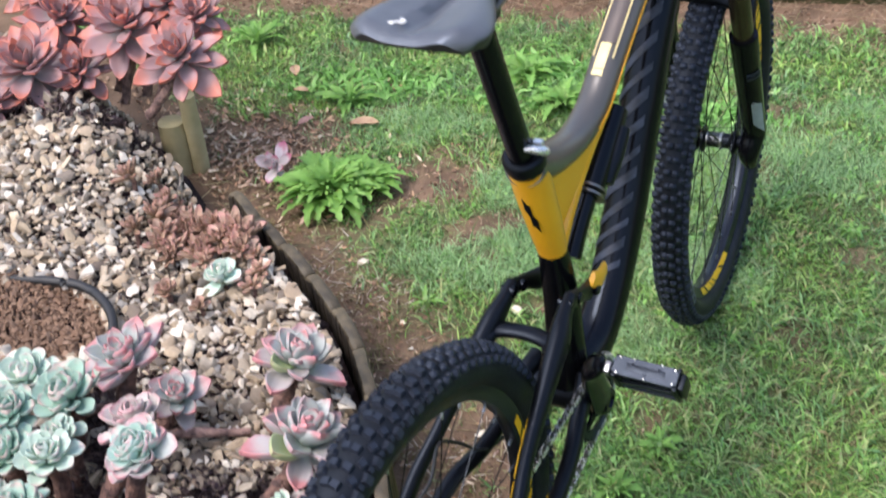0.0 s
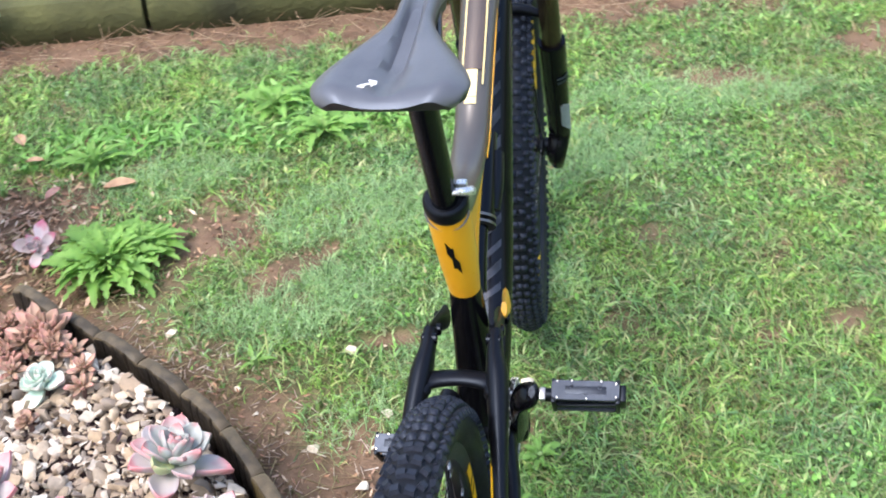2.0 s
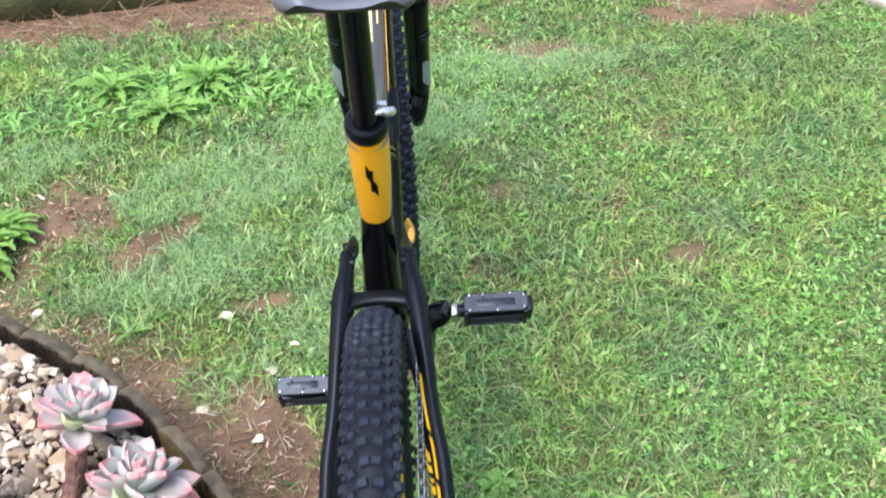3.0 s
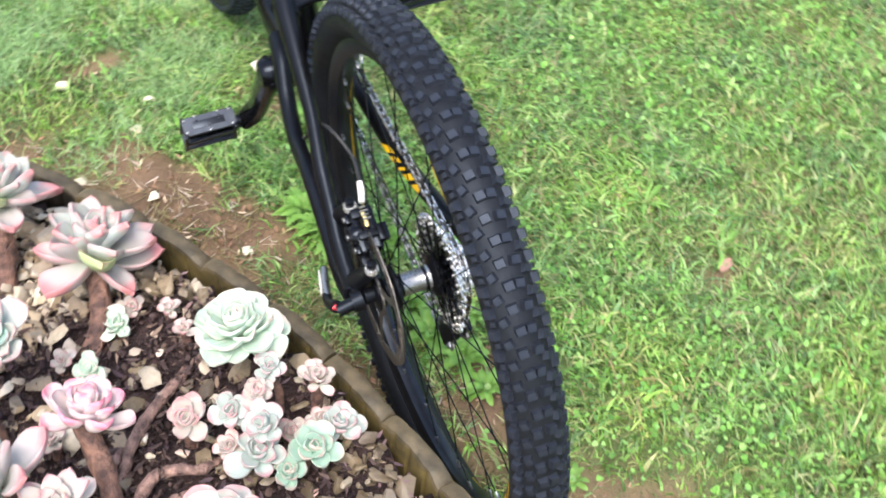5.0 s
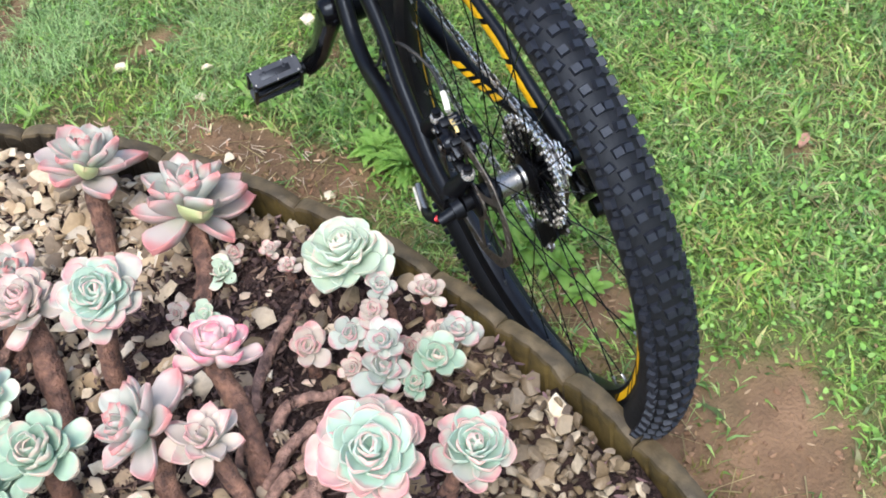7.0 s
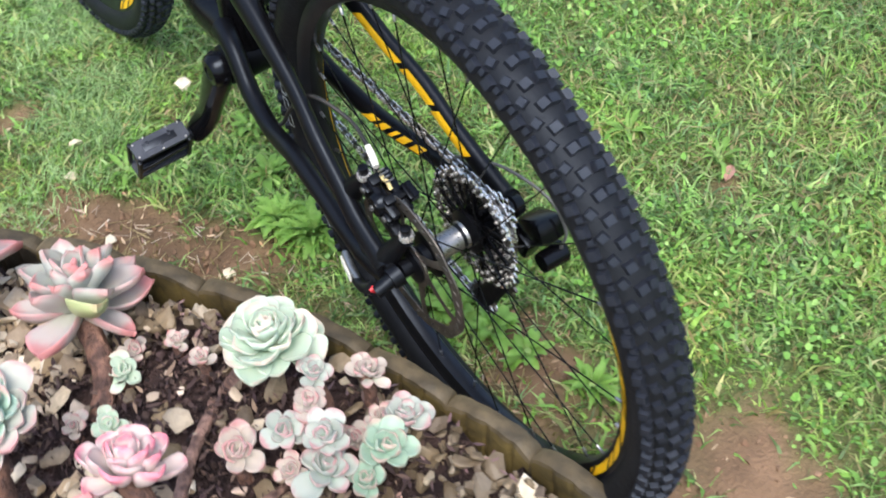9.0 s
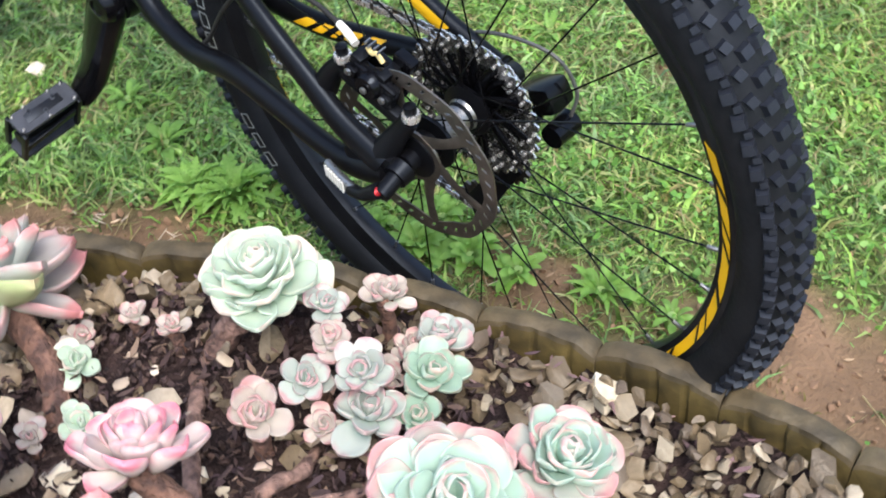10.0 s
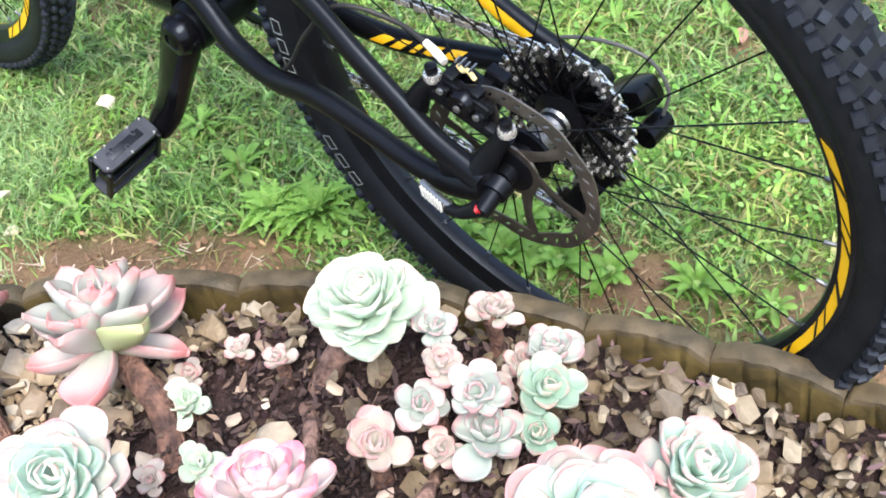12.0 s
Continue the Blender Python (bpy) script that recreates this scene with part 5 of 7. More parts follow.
# red clump at the far corner
for k, (at, rad) in enumerate([((-1.165, 1.03, 0.385), 0.105), ((-1.345, 1.075, 0.405), 0.11), ((-1.50, 0.91, 0.355), 0.125), ((-1.55, 1.08, 0.39), 0.10), ((-1.30, 1.18, 0.425), 0.09), ((-1.20, 1.15, 0.42), 0.075), ((-1.72, 1.21, 0.42), 0.11), ((-1.62, 1.13, 0.43), 0.09), ((-1.45, 1.16, 0.41), 0.085), ((-1.66, 0.90, 0.37), 0.11), ((-1.42, 0.98, 0.33), 0.085), ((-1.55, 0.80, 0.31), 0.09)]):
    succulent((at[0], at[1], at[2] - 0.02), rad * 1.06, L_RED, "fan", 34, (rng.uniform(10, 24), rng.uniform(-32, -16)), (at[0] * 0.5 - 0.70, at[1] * 0.5 + 0.50, 0.22), 0.010, "red-orange pointed succulent rosette in a clump", -12, 170 + k, stem_mat=M_ROOT, bloom=1.15)


# ---- weeds ----
def weed_mesh(seed, teeth, wide=0.090):
    r = random.Random(seed)
    bm = bmesh.new()
    uvl = bm.loops.layers.uv.new("UVMap")
    rows, tag = [], {}
    nn = 14
    for j in range(nn + 1):
        v = j / nn
        w = wide * math.sin(math.pi * min(0.06 + 0.92 * v ** 0.8, 1)) * (1 + teeth * (0.45 if j % 2 else -0.35)) + 0.012
        if wide > 0.15:
            w = wide * max(0.0, math.sin(math.pi * min(0.02 + 0.965 * v ** 1.35, 1))) ** 0.55 * (1 + teeth * (0.2 if j % 2 else -0.15)) * 0.9 + 0.01
        zz = 0.42 * math.sin(v * 2.2) * 0.8 - 0.12 * v
        row = []
        for u in (-1, 0, 1):
            vt = bm.verts.new((v, u * w, zz + 0.10 * abs(u) * w / 0.2))
            tag[vt] = (abs(u), v)
            row.append(vt)
        rows.append(row)
    for a, b in zip(rows, rows[1:]):
        for k in range(2):
            f = bm.faces.new((a[k], b[k], b[k + 1], a[k + 1]))
            for lp in f.loops:
                lp[uvl].uv = tag[lp.vert]
    me = bpy.data.meshes.new("leaf")
    bm.to_mesh(me)
    bm.free()
    me.shade_smooth()
    me.materials.append(M_WEED)
    return me


WEED = [weed_mesh(1, 1.5), weed_mesh(2, 0.9), weed_mesh(3, 0.3), weed_mesh(4, 0.25, 0.20), weed_mesh(5, 0.5, 0.26), weed_mesh(6, 1.2, 0.052), weed_mesh(7, 1.3, 0.15), weed_mesh(8, 0.9, 0.145)]


VINE = weed_mesh(9, 0.4)
VINE.materials[0] = M_VINE


def weed(x, y, size, count, seed, label, kinds=(0, 1), flatness=1.0, meshes=None):
    r = random.Random(seed)
    thing = new("weed_plant")
    thing.location = (x, y, 0)
    tagged(thing, label, "weed", "weeds in the lawn")
    bm = bmesh.new()
    tube(bm, [(0, 0, -0.02), (0, 0, 0.004), (0, 0, 0.015)], [0.006, 0.008, 0.005], 8, 3)
    part("crown", bm, M_WEED, thing)
    for i in range(count):
        f = (i + 0.5) / count
        a = i * 2.4 + r.uniform(-0.3, 0.3)
        lift = (58 * (1 - f) - 8) * flatness + r.uniform(-8, 8)
        m = Matrix.Rotation(a, 4, "Z") @ Matrix.Translation((0.004, 0, 0.008)) @ Matrix.Rotation(-radians(lift), 4, "Y") @ Matrix.Rotation(r.uniform(-0.4, 0.4), 4, "X") @ Matrix.Scale(size * (0.5 + 0.5 * f) * r.uniform(0.8, 1.15), 4)
        share("leaf", (meshes or WEED)[r.choice(kinds)], thing, m)
    return thing


weed(-0.885, 1.115, 0.135, 120, 1, "large bright green dandelion weed in the lawn", (6, 7, 7, 0), 1.1)
weed(-0.835, 1.175, 0.105, 60, 31, "bright green dandelion weed crowding a larger one", (6, 7, 1), 1.1)
weed(-0.945, 1.165, 0.100, 50, 32, "bright green dandelion weed crowding a larger one", (6, 7, 0), 1.15)
weed(0.005, 0.405, 0.066, 69, 2, "bright green dandelion weed beneath the bike", (0, 6))
weed(-0.02, 0.46, 0.056, 45, 21, "bright green dandelion weed beneath the bike", (6, 7))
weed(0.07, 0.36, 0.048, 27, 22, "low leafy green weed beneath the bike", (3, 1))
weed(0.02, 0.56, 0.044, 24, 3, "low leafy green weed in the lawn under the crank", (3, 2))
weed(0.10, 0.10, 0.044, 30, 4, "low broad-leaved weed by the rear wheel", (3, 4))
weed(0.075, 0.16, 0.044, 27, 5, "low broad-leaved weed by the rear wheel", (3, 4))
weed(0.13, 0.17, 0.040, 21, 23, "low broad-leaved weed by the rear wheel", (4,))
weed(0.06, 0.22, 0.040, 21, 24, "low broad-leaved weed beneath the rear wheel", (4, 3))
weed(0.115, 0.04, 0.036, 18, 25, "low broad-leaved weed by the rear wheel", (4, 3))
weed(0.145, -0.055, 0.046, 25, 6, "small green rosette weed on bare soil", (3, 2))
weed(0.16, -0.14, 0.028, 13, 7, "tiny green weed seedling on bare soil", (3,))
weed(0.19, 0.30, 0.036, 18, 26, "low broad-leaved weed in the lawn", (4, 3))
weed(0.16, 0.46, 0.036, 18, 27, "low broad-leaved weed in the lawn", (3,))
weed(0.05, 0.68, 0.040, 18, 28, "low broad-leaved weed in the lawn", (3, 1))
weed(-0.47, 1.83, 0.11, 34, 8, "spreading green dandelion weed in the lawn", (6, 7, 0), 0.8)
weed(-0.70, 1.79, 0.095, 30, 9, "spreading green dandelion weed in the lawn", (6, 7, 0), 0.8)
weed(-0.55, 1.68, 0.095, 30, 10, "spreading green dandelion weed in the lawn", (6, 7, 0), 0.8)
weed(-1.07, 1.50, 0.10, 26, 11, "tuft of narrow-leaved green weed", (2,))
weed(-0.29, 0.75, 0.03, 10, 12, "small grassy weed near the edging", (2,))
weed(-1.50, 1.70, 0.11, 20, 13, "leafy green weed near the red clump")
weed(-1.25, 1.38, 0.05, 10, 14, "small green weed on bare soil", (2,))


def vine(s0, tall, stems, seed):
    """A sprawling weed that climbs the sleepers: thin stalks with many small leaves."""
    r = random.Random(seed)
    p = wy + dirv * s0 + nor * -0.045
    thing = new("climbing_weed")
    thing.location = (p.x, p.y, 0)
    tagged(thing, "grey-green leafy weed climbing the mossy sleepers", "weed", "weeds at the sleepers")
    for q in range(stems):
        lean, h = r.uniform(-0.5, 0.5), tall * r.uniform(0.6, 1.1)
        pts = [Vector((0, 0, -0.01)), dirv * lean * h * 0.4 + nor * -0.01 + Vector((0, 0, h * 0.5)), dirv * lean * h + nor * r.uniform(-0.03, 0.02) + Vector((0, 0, h))]
        bm = bmesh.new()
        tube(bm, [tuple(v) for v in pts], [0.0018, 0.0014, 0.0008], 6, 5)
        part("stalk", bm, M_VINE, thing)
        path = spline([tuple(v) for v in pts], 8)
        for c in range(int(h / 0.008)):
            v = Vector(path[min(int(r.uniform(0.15, 1) * len(path)), len(path) - 1)])
            m = Matrix.Translation(v) @ Matrix.Rotation(r.uniform(0, 6.3), 4, "Z") @ Matrix.Rotation(radians(r.uniform(-60, 25)), 4, "Y") @ Matrix.Scale(r.uniform(0.014, 0.030), 4)
            share("leaf", VINE_WIDE, thing, m)


VINE_WIDE = weed_mesh(12, 0.5, 0.24)
VINE_WIDE.materials[0] = M_VINE
for k, (s0, tall, st) in enumerate(((-0.42, 0.17, 5), (-0.34, 0.13, 4), (-0.12, 0.17, 6), (-0.05, 0.14, 5), (0.02, 0.10, 4), (0.16, 0.17, 5), (-0.75, 0.16, 5))):
    vine(s0, tall, st, 400 + k)
for k in range(26):
    x0, y0 = rng.uniform(-0.9, 1.4), rng.uniform(0.0, 2.1)
    if lawn_cover(x0, y0)[0] > 0.45 and abs(x0) > 0.12:
        weed(x0, y0, rng.uniform(0.035, 0.06), 9, 50 + k, "small flat green weed in the lawn", (1, 2), 0.6)

x, y = scatter(500, -2.0, 1.6, 1.6, 2.72, lambda x, y: np.exp(-((y - (2.46 + 0.25 * x)) / 0.06) ** 2))
straws("dry_standing_stalks", x, y, np.zeros(len(x)), nrg.uniform(0.04, 0.13, len(x)), nrg.uniform(0.0007, 0.0016, len(x)), M_STRAW, "dry stalks sticking up before the sleepers", 0.7)

# ---- loose pebbles and fallen leaves ----
for k, (px, py, sz) in enumerate([(-0.329, 0.919, 0.016), (-0.345, 0.662, 0.017), (-0.241, 0.583, 0.018), (-0.191, 0.825, 0.016), (-0.229, 0.759, 0.015), (0.014, 0.846, 0.025), (-0.692, 0.936, 0.017), (-0.13, 0.42, 0.014), (-0.40, 0.70, 0.009), (-0.52, 0.80, 0.010), (-0.47, 0.74, 0.008)]):
    sz *= 0.8
    bm = hull_stone(300 + k, 0.6)
    bmesh.ops.scale(bm, vec=(sz, sz, sz), verts=bm.verts)
    ob = part("pebble", bm, M_PALE, None, smooth=False)
    ob.matrix_basis = pose(px, py, sz * 0.45, 0, 0, 40 * k)
    tagged(ob, "pale cream pebble lying in the grass", "pebble", "loose pebbles")
bm = hull_stone(411, 0.8)
bmesh.ops.scale(bm, vec=(0.021, 0.021, 0.021), verts=bm.verts)
ob = part("white_stone", bm, M_PALE, None, smooth=False)
ob.matrix_basis = pose(-0.087, -0.215, 0.193, 20, 15, 30)
tagged(ob, "cream-white angular stone on the gravel", "stone")


def dry_leaf(at, size, mat, yaw, label):
    bm = bmesh.new()
    prev = None
    for j in range(9):
        v = j / 8
        w = 0.22 * math.sin(math.pi * v) ** 0.7 + 0.012
        zz = 0.10 * math.sin(3 * v) + 0.05
        row = [bm.verts.new(((v - 0.5), u * w, zz + 0.10 * abs(u) - t)) for t in (0, 0.02) for u in (-1, 0, 1)]
        if prev:
            for k in range(2):
                bm.faces.new((prev[k], row[k], row[k + 1], prev[k + 1]))
                bm.faces.new((prev[3 + k], prev[4 + k], row[4 + k], row[3 + k]))
            bm.faces.new((prev[0], prev[3], row[3], row[0]))
            bm.faces.new((prev[2], row[2], row[5], prev[5]))
        prev = row
    bmesh.ops.scale(bm, vec=(size, size, size), verts=bm.verts)
    ob = part("fallen_leaf", bm, mat)
    ob.matrix_basis = pose(*at, 0, 0, yaw)
    return tagged(ob, label, "leaf")


M_DRY = material("dry_leaf", (0.46, 0.32, 0.19), (0.30, 0.18, 0.11), 0.7, 0, 40, 160, 0.3)
M_DPINK = material("pink_leaf", (0.50, 0.28, 0.24), (0.36, 0.20, 0.16), 0.7, 0, 40, 160, 0.3)
dry_leaf((-0.971, 1.409, 0.012), 0.075, M_DRY, 20, "curled tan dry leaf on the lawn")
dry_leaf((-1.293, 1.583, 0.012), 0.06, M_DRY, -50, "curled tan dry leaf on the lawn")
dry_leaf((-1.22, 1.50, 0.012), 0.045, M_DRY, 10, "curled tan dry leaf on the lawn")
dry_leaf((0.566, 0.123, 0.006), 0.036, M_DPINK, 30, "pinkish-brown dry leaf in the grass")
dry_leaf((-1.12, 1.37, 0.012), 0.05, M_DPINK, 70, "pinkish-brown dry leaf on bare soil")
succulent((-1.048, 1.135, 0.045), 0.055, L_HOT, "keel", 12, (10, -40), (-1.048, 1.135, 0.0), 0.006, "fallen pale pink succulent head beside the weed", -5, 190, name="fallen_rosette")

# ---- mountain bike: x to its right, y ahead, z up; rear axle over the origin; it leans a little to its left ----
WR = 0.343
WB = 1.134
BB = (0.0, 0.4415, 0.331)
bike = new("mountain_bike")
bike.matrix_basis = pose(0, 0, 0, 0, -2.318, 0)
tagged(bike, "black and yellow full-suspension mountain bike leaning beside the bed", "bicycle")


def tyre_mesh():
    bm = bmesh.new()
    prof = []
    for k in range(22):
        a = 2 * math.pi * k / 22
        prof.append((0.0275 * math.sin(a), 0.3115 + 0.0255 * math.cos(a)))
    return lathe(bm, prof, 110, "x", closed=True)


def knob_mesh(length, width, tall):
    """A tapered tread block with a sipe across it, on the casing's skin."""
    bm = bmesh.new()
    lo = [bm.verts.new((sx * width / 2, sy * length / 2, -0.002)) for sx, sy in ((-1, -1), (1, -1), (1, 1), (-1, 1))]
    hi = [bm.verts.new((sx * width * 0.40, sy * length * 0.36 - length * 0.03, tall)) for sx, sy in ((-1, -1), (1, -1), (1, 1), (-1, 1))]
    bm.faces.new(hi)
    for i in range(4):
        bm.faces.new((lo[i], lo[(i + 1) % 4], hi[(i + 1) % 4], hi[i]))
    me = bpy.data.meshes.new("tread_knob")
    bmesh.ops.recalc_face_normals(bm, faces=bm.faces)
    bm.to_mesh(me)
    bm.free()
    me.materials.append(M_KNOB)
    return me


KNOBS = {"centre": knob_mesh(0.0108, 0.0112, 0.0052), "mid": knob_mesh(0.0100, 0.0090, 0.0050), "side": knob_mesh(0.0118, 0.0105, 0.0060), "low": knob_mesh(0.0070, 0.0070, 0.0042)}
PITCH = 100


def knob_places():
    """Kind and pose of every tread block, those over the upper back of the wheel first."""
    out = []
    for i in range(PITCH):
        a, h = 2 * math.pi * i / PITCH, math.pi / PITCH
        wide = 0.25 if i % 2 else 0.17
        for s in (-1, 1):
            out.append(("centre", a, s * wide, -0.12 * s))
            out.append(("mid", a + h, s * 0.62, -0.35 * s))
            out.append(("side", a, s * 1.08, 0.1 * s))
            out.append(("low", a + h, s * 0.98, 0.0))
    return sorted(out, key=lambda k: abs(((k[1] - 0.9) + math.pi) % (2 * math.pi) - math.pi))


def knob_pose(ang, lat, skew):
    rr, off = 0.3115 + 0.0253 * math.cos(lat), 0.0273 * math.sin(lat)
    return Matrix.Rotation(ang, 4, "X") @ Matrix.Translation((off, 0, rr)) @ Matrix.Rotation(lat, 4, "Y") @ Matrix.Rotation(skew, 4, "Z")


def arc_plate(bm, x, r0, r1, a0, a1, steps=10, slant=0.0, th=0.0006, x1=None):
    """A thin curved plate on a wheel's side; angles in degrees, from straight back (-y), downwards."""
    s = 1 if x > 0 else -1
    rows = []
    for i in range(steps + 1):
        a = radians(a0 + (a1 - a0) * i / steps)
        b = a + radians(slant)
        rows.append([bm.verts.new((xx + s * o, -r * math.cos(q), -r * math.sin(q))) for o in (0, th) for xx, r, q in ((x, r0, a), (x if x1 is None else x1, r1, b))])
    for p, q in zip(rows, rows[1:]):
        for i, j in ((0, 1), (1, 3), (3, 2), (2, 0)):
            bm.faces.new((p[i], p[j], q[j], q[i]))
    bm.faces.new([rows[0][k] for k in (0, 1, 3, 2)])
    bm.faces.new([rows[-1][k] for k in (2, 3, 1, 0)])
    return bm


def wheel(name, at, rear, decals, label):
    bm = bmesh.new()
    lathe(bm, [(-0.0145, 0.292), (-0.0145, 0.2865), (-0.0125, 0.280), (-0.009, 0.2715), (-0.004, 0.2695), (0.004, 0.2695), (0.009, 0.2715), (0.0125, 0.280), (0.0145, 0.2865), (0.0145, 0.292), (0.010, 0.2875), (-0.010, 0.2875)], 96, "x", closed=True)
    rim = part(name, bm, M_RIM, bike, label)
    rim.location = at
    part("tyre", tyre_mesh(), M_TYRE, rim, "black knobbly off-road tyre")
    rest = []
    for k, (kind, ang, lat, skew) in enumerate(knob_places()):
        if rear and k < 296:
            share("tread_knob", KNOBS[kind], rim, knob_pose(ang, lat, skew))
        else:
            rest.append((kind, knob_pose(ang, lat, skew)))
    vs, fs = [], []
    for kind, m in rest:
        o = len(vs)
        vs += [m @ v.co for v in KNOBS[kind].vertices]
        fs += [[o + i for i in p.vertices] for p in KNOBS[kind].polygons]
    tread = from_arrays("tread", np.array([tuple(v) for v in vs]), np.array(fs), M_KNOB, rim)
    tagged(tread, "worn grey tread blocks", kind="stuff")
    bm = bmesh.new()
    if rear:
        lathe(bm, [(-0.071, 0.010), (-0.060, 0.010), (-0.058, 0.022), (-0.052, 0.022), (-0.046, 0.015), (-0.038, 0.015), (-0.036, 0.027), (-0.032, 0.027), (-0.029, 0.016), (-0.02, 0.0135), (0.0, 0.0135), (0.010, 0.016), (0.014, 0.026), (0.018, 0.026), (0.02, 0.018), (0.066, 0.018), (0.068, 0.010), (0.073, 0.010)], 28, "x")
    else:
        lathe(bm, [(-0.052, 0.011), (-0.044, 0.011), (-0.042, 0.022), (-0.036, 0.022), (-0.033, 0.014), (-0.028, 0.024), (-0.024, 0.024), (-0.02, 0.014), (0.022, 0.014), (0.028, 0.023), (0.033, 0.023), (0.036, 0.013), (0.052, 0.013)], 28, "x")
    part("hub", bm, M_BLACK, rim)
    bm = bmesh.new()
    lathe(bm, [(-0.0275, 0.0130), (-0.026, 0.0150), (-0.018, 0.0140), (0.004, 0.0140), (0.009, 0.0165), (0.010, 0.0150)], 28, "x")
    part("hub_shell", bm, M_ALLOY, rim, "grey alloy hub shell")
    fl = ((-0.034, 0.0245), (0.016, 0.0235)) if rear else ((-0.026, 0.0215), (0.0305, 0.021))
    sp = bmesh.new()
    tube(sp, [(0, 0, 0), (0, 0, 1)], 0.00085, 6)
    spoke = part("spoke", sp, M_GLOSS, rim)
    nb = bmesh.new()
    lathe(nb, [(0, 0.0019), (0.011, 0.0019), (0.012, 0.0012)], 8, "z")
    nip = part("nipple", nb, M_ALLOY, rim)
    first = True
    for i in range(28):
        s = i % 2
        a1 = 2 * math.pi * i / 28
        a0 = a1 + (1.15 if (i // 2) % 2 else -1.15)
        fx, fr = fl[s]
        p0 = Vector((fx, fr * math.cos(a0), fr * math.sin(a0)))
        p1 = Vector(((-0.003, 0.003)[s], 0.2700 * math.cos(a1), 0.2700 * math.sin(a1)))
        dd = p1 - p0
        q = dd.to_track_quat("Z", "Y").to_matrix().to_4x4()
        m = Matrix.Translation(p0) @ q @ Matrix.Diagonal((1, 1, dd.length, 1))
        m2 = Matrix.Translation(p1 - dd.normalized() * 0.011) @ q
        if first:
            spoke.matrix_basis, nip.matrix_basis, first = m, m2, False
        else:
            share("spoke", spoke.data, rim, m)
            share("nipple", nip.data, rim, m2)
    for x, a0, a1 in decals:
        s = 1 if x > 0 else -1
        bm = bmesh.new()
        arc_plate(bm, s * (0.0116 if rear else 0.0098), 0.2765 if rear else 0.2720, 0.2845, a0, a1, 14, 2.0, x1=s * 0.0146)
        part("rim_decal", bm, M_DECAL, rim, "yellow rim decal with black slashes")
        k = 0
        a = a0 + 5
        while a < a1 - 3:
            bm = bmesh.new()
            arc_plate(bm, s * (0.0124 if rear else 0.0106), 0.2763 if rear else 0.2718, 0.2848, a, a + (1.6, 0.7, 1.0)[k % 3], 3, 4.5, x1=s * 0.0154)
            part("decal_slash", bm, M_RIM, rim)
            a += (8.5, 4.2, 11.0)[k % 3]
            k += 1
    # outlined blocks in place of the maker's lettering on the sidewalls
    for x, a0 in ((-0.0272, 146), (-0.0272, 174), (0.0272, 20)):
        s = 1 if x > 0 else -1
        for k in range(3):
            bm = bmesh.new()
            a = a0 + 4.6 * k
            arc_plate(bm, x, 0.3025, 0.3033, a, a + 3.4, 3)
            arc_plate(bm, x, 0.3135, 0.3143, a, a + 3.4, 3)
            arc_plate(bm, x, 0.3025, 0.3143, a, a + 0.16, 1)
            arc_plate(bm, x, 0.3025, 0.3143, a + 3.24, a + 3.4, 1)
            part("sidewall_mark", bm, M_PRINT, rim)
    return rim


rear = wheel("rear_wheel", (0, 0, WR), True, [(-1, -24, 32), (-1, 44, 66), (1, 10, 60), (1, 150, 200)], "rear wheel with black rim and thin black spokes")
front = wheel("front_wheel", (0.004, WB, WR), False, [(1, 56, 96), (-1, 20, 62), (1, 170, 215)], "front wheel with black rim and thin black spokes")
front.rotation_euler.z = radians(3.5)

# brake rotor: a wavy ring with slots
bm = bmesh.new()
NS = 144


def rotor_point(i, band, side_):
    a = 2 * math.pi * i / NS
    w = 0.0016 * math.sin(10 * a)
    r = (0.0740 + w, 0.0790, 0.0842, 0.0892 + 0.6 * w)[band]
    return (side_ * 0.0008, r * math.cos(a + 0.05 * band), r * math.sin(a + 0.05 * band))


grid = {(i, q, s): bm.verts.new(rotor_point(i, q, s)) for i in range(NS) for q in range(4) for s in (-1, 1)}
solid = {(i, q): q != 1 or i % 4 < 3 for i in range(NS) for q in range(3)}
for (i, q), keep in solid.items():
    if not keep:
        continue
    j = (i + 1) % NS
    for s in (-1, 1):
        fc = [grid[i, q, s], grid[j, q, s], grid[j, q + 1, s], grid[i, q + 1, s]]
        bm.faces.new(fc if s > 0 else fc[::-1])
    if q == 0 or not solid.get((i, q - 1)):
        bm.faces.new((grid[i, q, -1], grid[i, q, 1], grid[j, q, 1], grid[j, q, -1]))
    if q == 2 or not solid.get((i, q + 1)):
        bm.faces.new((grid[i, q + 1, 1], grid[i, q + 1, -1], grid[j, q + 1, -1], grid[j, q + 1, 1]))
    if not solid[(i - 1) % NS, q]:
        bm.faces.new((grid[i, q, 1], grid[i, q, -1], grid[i, q + 1, -1], grid[i, q + 1, 1]))
    if not solid[j, q]:
        bm.faces.new((grid[j, q, -1], grid[j, q, 1], grid[j, q + 1, 1], grid[j, q + 1, -1]))
for i in range(6):
    a = 2 * math.pi * i / 6
    pts = [(0, 0.024 * math.cos(a), 0.024 * math.sin(a)), (0, 0.05 * math.cos(a + 0.35), 0.05 * math.sin(a + 0.35)), (0, 0.0785 * math.cos(a + 0.38), 0.0785 * math.sin(a + 0.38))]
    am = bmesh.new()
    tube(am, pts, [0.007, 0.005, 0.006], 8, 4, True, 0.13)
    part("rotor_arm", am, M_ROTOR, rear).location = (-0.055, 0, 0)
cm = bmesh.new()
